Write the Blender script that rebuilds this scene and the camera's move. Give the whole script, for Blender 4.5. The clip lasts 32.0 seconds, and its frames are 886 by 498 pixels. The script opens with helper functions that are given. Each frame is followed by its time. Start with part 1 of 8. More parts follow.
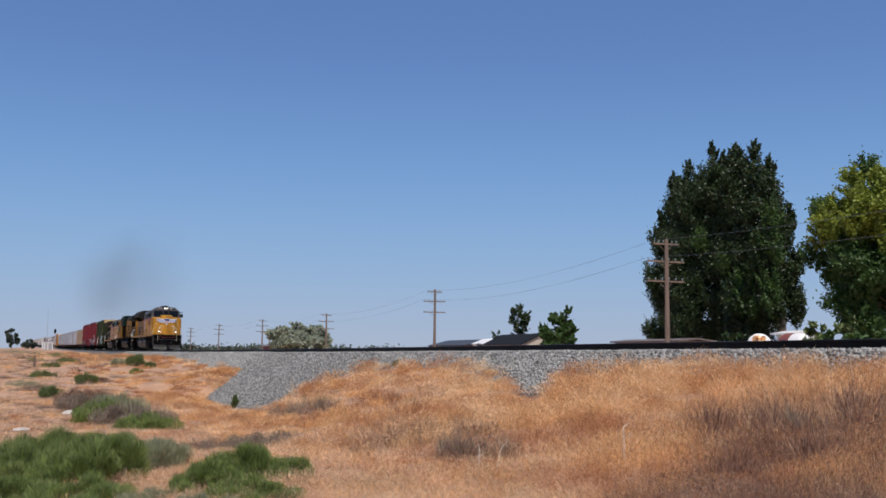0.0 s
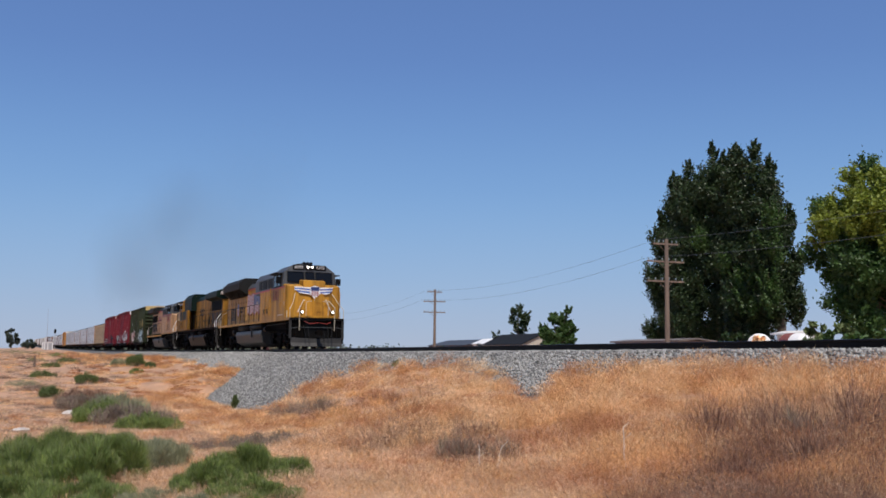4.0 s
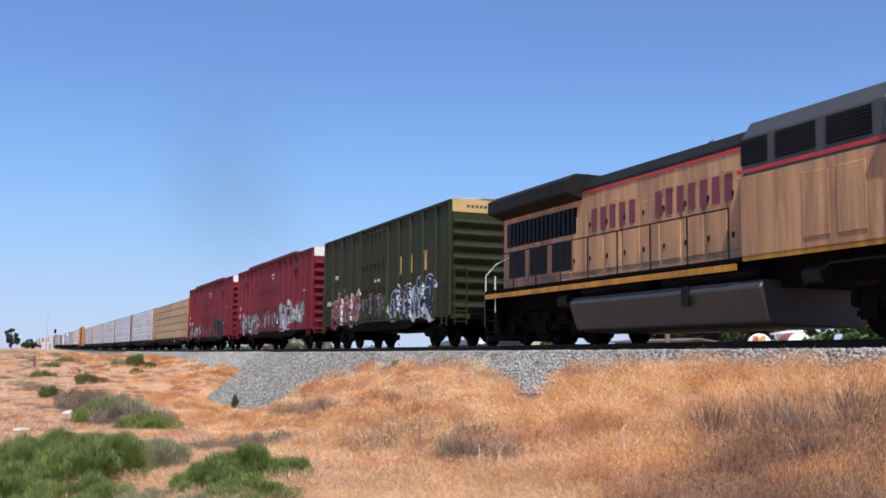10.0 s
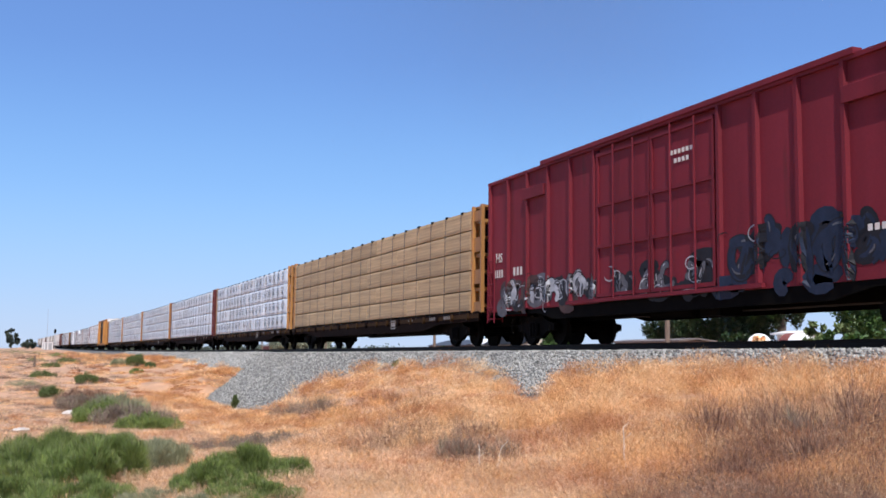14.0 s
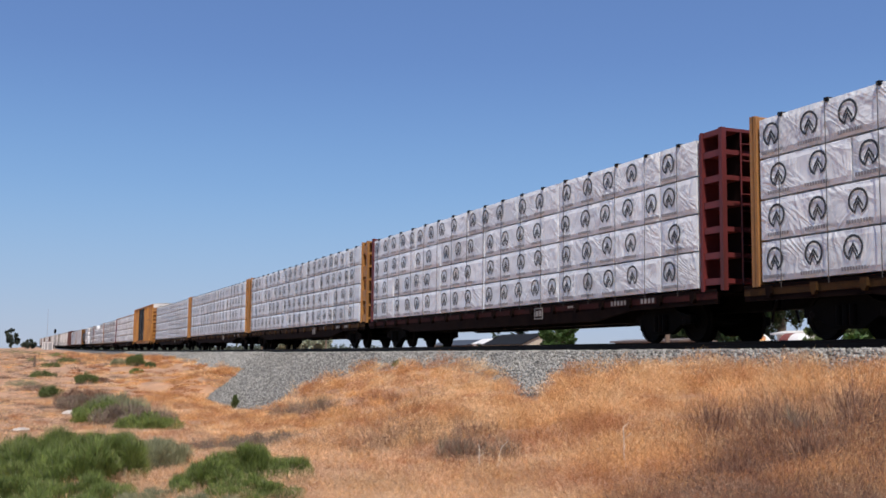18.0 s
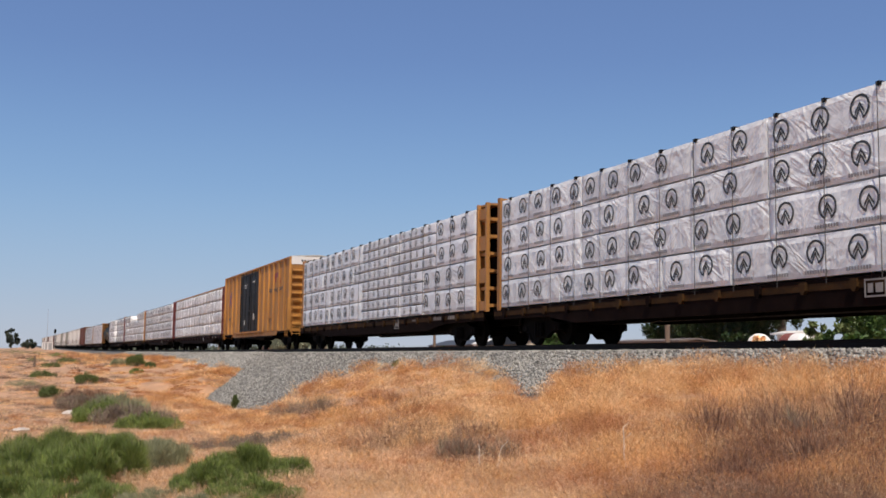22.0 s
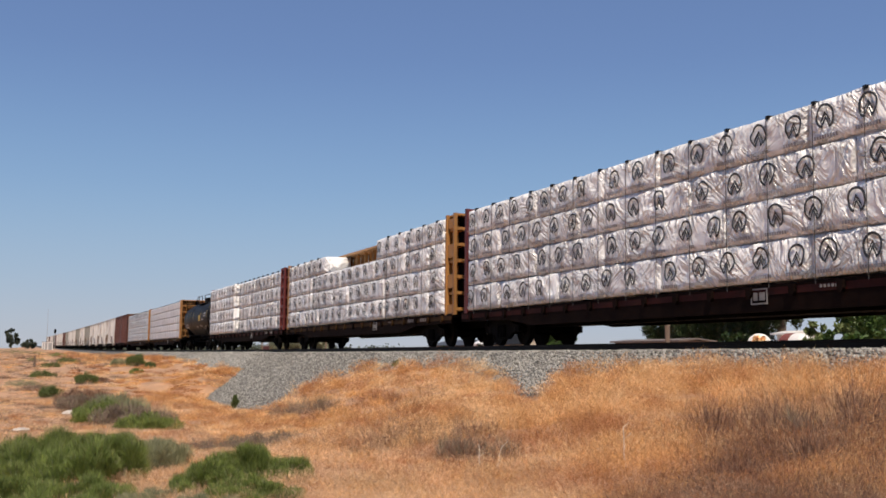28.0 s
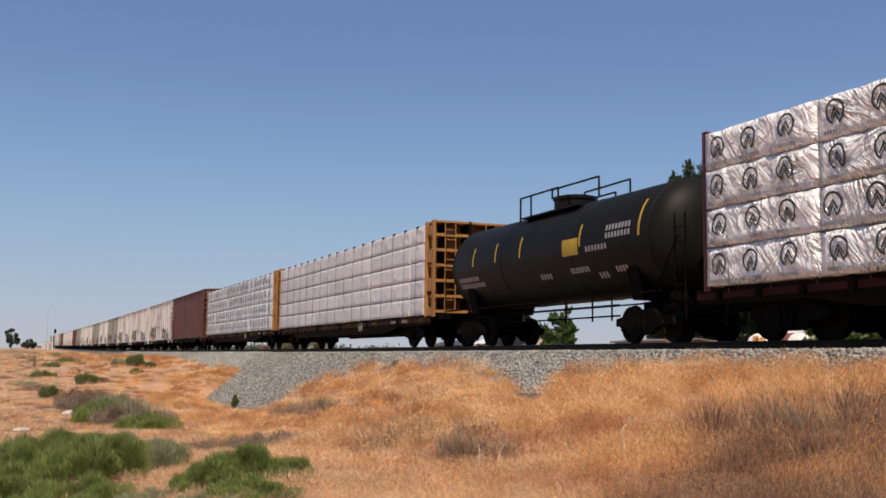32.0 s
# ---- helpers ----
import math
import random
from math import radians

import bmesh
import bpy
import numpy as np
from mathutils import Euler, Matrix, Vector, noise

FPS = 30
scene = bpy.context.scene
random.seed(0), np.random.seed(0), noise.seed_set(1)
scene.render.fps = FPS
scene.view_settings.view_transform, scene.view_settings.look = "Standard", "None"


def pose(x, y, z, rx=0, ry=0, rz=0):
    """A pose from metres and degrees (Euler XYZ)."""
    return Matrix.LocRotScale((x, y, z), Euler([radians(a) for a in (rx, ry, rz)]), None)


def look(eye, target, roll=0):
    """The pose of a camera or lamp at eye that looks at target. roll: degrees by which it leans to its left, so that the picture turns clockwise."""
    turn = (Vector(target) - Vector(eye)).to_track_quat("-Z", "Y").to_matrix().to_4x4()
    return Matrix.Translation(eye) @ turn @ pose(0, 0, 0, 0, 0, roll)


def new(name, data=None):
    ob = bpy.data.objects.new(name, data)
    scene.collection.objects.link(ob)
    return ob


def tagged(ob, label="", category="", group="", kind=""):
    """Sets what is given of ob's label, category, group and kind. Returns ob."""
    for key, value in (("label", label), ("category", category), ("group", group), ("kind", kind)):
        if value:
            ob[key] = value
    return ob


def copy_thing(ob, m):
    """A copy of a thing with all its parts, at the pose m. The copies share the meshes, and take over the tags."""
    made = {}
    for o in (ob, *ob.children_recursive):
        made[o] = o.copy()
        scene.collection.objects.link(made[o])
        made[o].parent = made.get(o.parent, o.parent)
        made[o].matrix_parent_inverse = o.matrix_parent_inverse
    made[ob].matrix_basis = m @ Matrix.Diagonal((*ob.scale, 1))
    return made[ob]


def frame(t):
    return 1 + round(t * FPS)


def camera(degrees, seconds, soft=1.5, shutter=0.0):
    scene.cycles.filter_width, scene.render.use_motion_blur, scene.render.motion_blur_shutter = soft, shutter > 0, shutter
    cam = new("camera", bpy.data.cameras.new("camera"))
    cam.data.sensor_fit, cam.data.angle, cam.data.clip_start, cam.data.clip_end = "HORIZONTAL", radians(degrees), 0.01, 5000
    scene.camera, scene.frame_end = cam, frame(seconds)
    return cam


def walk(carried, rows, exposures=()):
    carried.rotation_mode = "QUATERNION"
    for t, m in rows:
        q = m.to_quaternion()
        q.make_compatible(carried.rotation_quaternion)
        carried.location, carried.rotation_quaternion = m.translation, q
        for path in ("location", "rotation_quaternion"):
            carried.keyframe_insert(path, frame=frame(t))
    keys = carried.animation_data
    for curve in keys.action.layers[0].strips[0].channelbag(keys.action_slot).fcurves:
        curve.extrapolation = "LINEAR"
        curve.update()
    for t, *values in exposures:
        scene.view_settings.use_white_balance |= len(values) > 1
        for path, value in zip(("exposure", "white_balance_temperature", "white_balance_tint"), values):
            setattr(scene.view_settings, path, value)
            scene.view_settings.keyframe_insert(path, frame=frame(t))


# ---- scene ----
# -- camera: it stands still beside the line --
cam = camera(46.0, 32.0, soft=1.65)
EYE = (0.0, 0.0, -0.449)
AIM, TILT, LEAN = 0.38605, 0.10502, 0.01139
ahead = (-math.cos(AIM) * math.cos(TILT), math.sin(AIM) * math.cos(TILT), math.sin(TILT))
target = tuple(e + 50 * d for e, d in zip(EYE, ahead))
STAND = look(EYE, target, math.degrees(LEAN))
walk(cam, [(0.0, STAND), (32.0, STAND)],
     exposures=[(0.0, -0.06, 6650, 13), (3.5, -0.03, 6650, 13), (6.0, 0.20, 6600, 13), (7.0, 0.38, 6580, 13), (9.0, 0.44, 6550, 13), (13.0, 0.52, 6400, 12), (14.5, 0.48, 6420, 12), (17.0, 0.12, 6680, 13), (20.0, 0.11, 7250, 13), (23.0, 0.09, 7550, 14), (28.0, 0.07, 7850, 14), (32.0, 0.07, 8050, 15)])

# -- world, sun --
SUN_WAY = Vector((0.50, -0.17, 0.85)).normalized()
world = bpy.data.worlds.new("sky")
scene.world = world
world.use_nodes = True
wn = world.node_tree
sky = wn.nodes.new("ShaderNodeTexSky")
sky.sky_type = "NISHITA"
sky.sun_disc = False
sky.sun_elevation = math.asin(SUN_WAY.z)
sky.sun_rotation = math.atan2(SUN_WAY.x, SUN_WAY.y)
sky.altitude = 8000
sky.air_density, sky.dust_density, sky.ozone_density = 1.4, 0.1, 4.5
wn.nodes["Background"].inputs["Strength"].default_value = 0.135
# dry summer haze: pale and grey over the horizon, thinning with height
wtc = wn.nodes.new("ShaderNodeTexCoord")
wxyz = wn.nodes.new("ShaderNodeSeparateXYZ")
wn.links.new(wtc.outputs["Generated"], wxyz.inputs[0])
air = wn.nodes.new("ShaderNodeValToRGB")
air.color_ramp.interpolation = "B_SPLINE"
AIR = ((0.0, (2.95, 3.35, 4.3)), (0.07, (2.30, 3.42, 4.8)), (0.16, (1.45, 3.0, 5.2)), (0.28, (0.86, 1.80, 4.3)), (0.5, (0.8, 1.6, 3.8)), (1.0, (0.9, 1.7, 3.7)))
for k, (h, c) in enumerate(AIR):
    e = air.color_ramp.elements[k] if k < 2 else air.color_ramp.elements.new(h)
    e.position, e.color = h, (*(v / 6.0 for v in c), 1)
wn.links.new(wxyz.outputs["Z"], air.inputs["Fac"])
lift = wn.nodes.new("ShaderNodeVectorMath")
lift.operation = "SCALE"
lift.inputs["Scale"].default_value = 6.0
wn.links.new(air.outputs["Color"], lift.inputs[0])
thick = wn.nodes.new("ShaderNodeMapRange")
thick.inputs["From Min"].default_value, thick.inputs["From Max"].default_value = 0.0, 0.6
thick.inputs["To Min"].default_value, thick.inputs["To Max"].default_value = 0.95, 0.4
wn.links.new(wxyz.outputs["Z"], thick.inputs["Value"])
veil = wn.nodes.new("ShaderNodeMix")
veil.data_type = "RGBA"
wn.links.new(thick.outputs[0], veil.inputs["Factor"])
wn.links.new(sky.outputs[0], veil.inputs["A"])
wn.links.new(lift.outputs[0], veil.inputs["B"])
wn.links.new(veil.outputs["Result"], wn.nodes["Background"].inputs["Color"])
sun = new("sun", bpy.data.lights.new("sun", "SUN"))
sun.data.energy, sun.data.angle, sun.data.color = 4.2, radians(0.53), (1.0, 0.955, 0.89)
sun.matrix_world = look((0, 0, 60), tuple(Vector((0, 0, 60)) - SUN_WAY))

# -- the line: track centre at y = D, rail tops at z = grade(x) --
D = 15.072
GAUGE = 0.755
SPEED, GAIN = 15.26122, 0.00712


def grade(x):
    d = max(0.0, -(x + 40.0))
    return 2.9e-5 * d * d / (1.0 + d / 367.0) if d < 900 else grade(-939.9)


def travel(t):
    return SPEED * (t - 16.0) + 0.5 * GAIN * (t - 16.0) ** 2


# -- materials --
def mat(name, color, rough=0.6, metal=0.0, var=0.25, scale=1.5, fine=25.0, bump=0.15, streak=False, dirt=None, dirt_amount=0.35,
        spec=0.5, transl=0.0, island=0.0, coat=0.0, obrand=0.0, bump_dist=0.02):
    m = bpy.data.materials.new(name)
    m.use_nodes = True
    nt = m.node_tree
    b = nt.nodes["Principled BSDF"]
    L = nt.links.new
    tc = nt.nodes.new("ShaderNodeTexCoord")
    mp = nt.nodes.new("ShaderNodeMapping")
    L(tc.outputs["Object"], mp.inputs["Vector"])
    if streak:
        mp.inputs["Scale"].default_value = (1.0, 1.0, 0.12) if streak != "boards" else (0.12, 1.0, 5.0)
    big = nt.nodes.new("ShaderNodeTexNoise")
    big.inputs["Scale"].default_value = scale
    big.inputs["Detail"].default_value = 6
    small = nt.nodes.new("ShaderNodeTexNoise")
    small.inputs["Scale"].default_value = fine
    small.inputs["Detail"].default_value = 3
    L(mp.outputs[0], big.inputs["Vector"])
    L(tc.outputs["Object"], small.inputs["Vector"])
    mixn = nt.nodes.new("ShaderNodeMath")
    mixn.operation = "MULTIPLY_ADD"
    L(small.outputs["Fac"], mixn.inputs[0])
    mixn.inputs[1].default_value = 0.35
    L(big.outputs["Fac"], mixn.inputs[2])
    ramp = nt.nodes.new("ShaderNodeMapRange")
    ramp.inputs["From Min"].default_value, ramp.inputs["From Max"].default_value = 0.4, 0.95
    ramp.inputs["To Min"].default_value, ramp.inputs["To Max"].default_value = 1.0 - var, 1.0 + var
    L(mixn.outputs[0], ramp.inputs["Value"])
    val = ramp.outputs[0]
    for amount, kind in ((island, "ISLAND"), (obrand, "OBJECT")):
        if amount:
            src = nt.nodes.new("ShaderNodeNewGeometry" if kind == "ISLAND" else "ShaderNodeObjectInfo")
            mr = nt.nodes.new("ShaderNodeMapRange")
            mr.inputs["To Min"].default_value, mr.inputs["To Max"].default_value = 1.0 - amount, 1.0 + amount
            L(src.outputs["Random Per Island" if kind == "ISLAND" else "Random"], mr.inputs["Value"])
            mm = nt.nodes.new("ShaderNodeMath")
            mm.operation = "MULTIPLY"
            L(val, mm.inputs[0])
            L(mr.outputs[0], mm.inputs[1])
            val = mm.outputs[0]
    col = nt.nodes.new("ShaderNodeVectorMath")
    col.operation = "SCALE"
    col.inputs[0].default_value = color
    L(val, col.inputs["Scale"])
    out = col.outputs[0]
    if dirt:
        dn = nt.nodes.new("ShaderNodeTexNoise")
        dn.inputs["Scale"].default_value = scale * 1.7
        dn.inputs["Detail"].default_value = 8
        dn.inputs["Roughness"].default_value = 0.65
        L(mp.outputs[0], dn.inputs["Vector"])
        dr = nt.nodes.new("ShaderNodeMapRange")
        dr.inputs["From Min"].default_value, dr.inputs["From Max"].default_value = 0.72 - dirt_amount * 0.5, 0.8
        L(dn.outputs["Fac"], dr.inputs["Value"])
        mx = nt.nodes.new("ShaderNodeMix")
        mx.data_type = "RGBA"
        L(dr.outputs[0], mx.inputs["Factor"])
        L(out, mx.inputs["A"])
        mx.inputs["B"].default_value = (*dirt, 1)
        out = mx.outputs["Result"]
    L(out, b.inputs["Base Color"])
    b.inputs["Roughness"].default_value = rough
    b.inputs["Metallic"].default_value = metal
    b.inputs["Specular IOR Level"].default_value = spec
    b.inputs["Coat Weight"].default_value = coat
    if transl:
        tr = nt.nodes.new("ShaderNodeBsdfTranslucent")
        L(out, tr.inputs["Color"])
        ms = nt.nodes.new("ShaderNodeMixShader")
        ms.inputs[0].default_value = transl
        L(b.outputs[0], ms.inputs[1])
        L(tr.outputs[0], ms.inputs[2])
        L(ms.outputs[0], nt.nodes["Material Output"].inputs["Surface"])
    if bump:
        bp = nt.nodes.new("ShaderNodeBump")
        bp.inputs["Strength"].default_value = bump
        bp.inputs["Distance"].default_value = bump_dist
        L(mixn.outputs[0], bp.inputs["Height"])
        L(bp.outputs[0], b.inputs["Normal"])
    return m


def wrap_mat(name, color, rough, crinkle, scale, sets=((40, 1.0), (-48, 0.8), (72, 0.7)), deep=0.35):
    """Plastic lumber wrap with folds that run slantwise."""
    m = mat(name, color, rough, var=0.10, scale=0.8, fine=6, bump=0.0, obrand=0.10)
    nt = m.node_tree
    L = nt.links.new
    tc = nt.nodes.new("ShaderNodeTexCoord")
    folds = []
    for turn, k in sets:
        mp = nt.nodes.new("ShaderNodeMapping")
        mp.vector_type = "TEXTURE"
        mp.inputs["Rotation"].default_value = (0, radians(turn), 0)
        mp.inputs["Scale"].default_value = (1.9, 1.0, 0.6)
        oi = nt.nodes.new("ShaderNodeObjectInfo")
        sh = nt.nodes.new("ShaderNodeVectorMath")
        sh.operation = "MULTIPLY_ADD"
        L(oi.outputs["Random"], sh.inputs[0])
        sh.inputs[1].default_value = (31.0, 17.0, 23.0)
        L(tc.outputs["Object"], sh.inputs[2])
        L(sh.outputs[0], mp.inputs["Vector"])
        n1 = nt.nodes.new("ShaderNodeTexNoise")
        n1.inputs["Scale"].default_value = scale * k
        n1.inputs["Detail"].default_value = 4
        n1.inputs["Distortion"].default_value = 1.1
        L(mp.outputs[0], n1.inputs["Vector"])
        rid = nt.nodes.new("ShaderNodeMath")
        rid.operation = "PINGPONG"
        rid.inputs[1].default_value = 0.10
        L(n1.outputs["Fac"], rid.inputs[0])
        pat = nt.nodes.new("ShaderNodeTexNoise")
        pat.inputs["Scale"].default_value = 0.9
        pat.inputs["Detail"].default_value = 1
        L(mp.outputs[0], pat.inputs["Vector"])
        pr = nt.nodes.new("ShaderNodeMapRange")
        pr.inputs["From Min"].default_value, pr.inputs["From Max"].default_value = 0.40, 0.62
        L(pat.outputs["Fac"], pr.inputs["Value"])
        pm = nt.nodes.new("ShaderNodeMath")
        pm.operation = "MULTIPLY"
        L(rid.outputs[0], pm.inputs[0])
        L(pr.outputs[0], pm.inputs[1])
        folds.append(pm.outputs[0])
    total = folds[0]
    for f in folds[1:]:
        ad = nt.nodes.new("ShaderNodeMath")
        ad.operation = "ADD"
        L(total, ad.inputs[0])
        L(f, ad.inputs[1])
        total = ad.outputs[0]
    bp = nt.nodes.new("ShaderNodeBump")
    bp.inputs["Strength"].default_value = crinkle
    bp.inputs["Distance"].default_value = deep
    L(total, bp.inputs["Height"])
    L(bp.outputs[0], nt.nodes["Principled BSDF"].inputs["Normal"])
    return m


def glow(name, color, strength):
    m = bpy.data.materials.new(name)
    m.use_nodes = True
    b = m.node_tree.nodes["Principled BSDF"]
    b.inputs["Base Color"].default_value = (*color, 1)
    b.inputs["Emission Color"].default_value = (*color, 1)
    b.inputs["Emission Strength"].default_value = strength
    return m


def haze(name, color, cover):
    """Thin soot: its cover fades to nothing at the rim of each veil (mesh attribute 'soft')."""
    m = bpy.data.materials.new(name)
    m.use_nodes = True
    nt = m.node_tree
    b = nt.nodes["Principled BSDF"]
    b.inputs["Base Color"].default_value = (*color, 1)
    b.inputs["Roughness"].default_value = 1.0
    b.inputs["Specular IOR Level"].default_value = 0.0
    at = nt.nodes.new("ShaderNodeAttribute")
    at.attribute_name = "soft"
    mu = nt.nodes.new("ShaderNodeMath")
    mu.operation = "MULTIPLY"
    nt.links.new(at.outputs["Fac"], mu.inputs[0])
    mu.inputs[1].default_value = cover
    nt.links.new(mu.outputs[0], b.inputs["Alpha"])
    return m


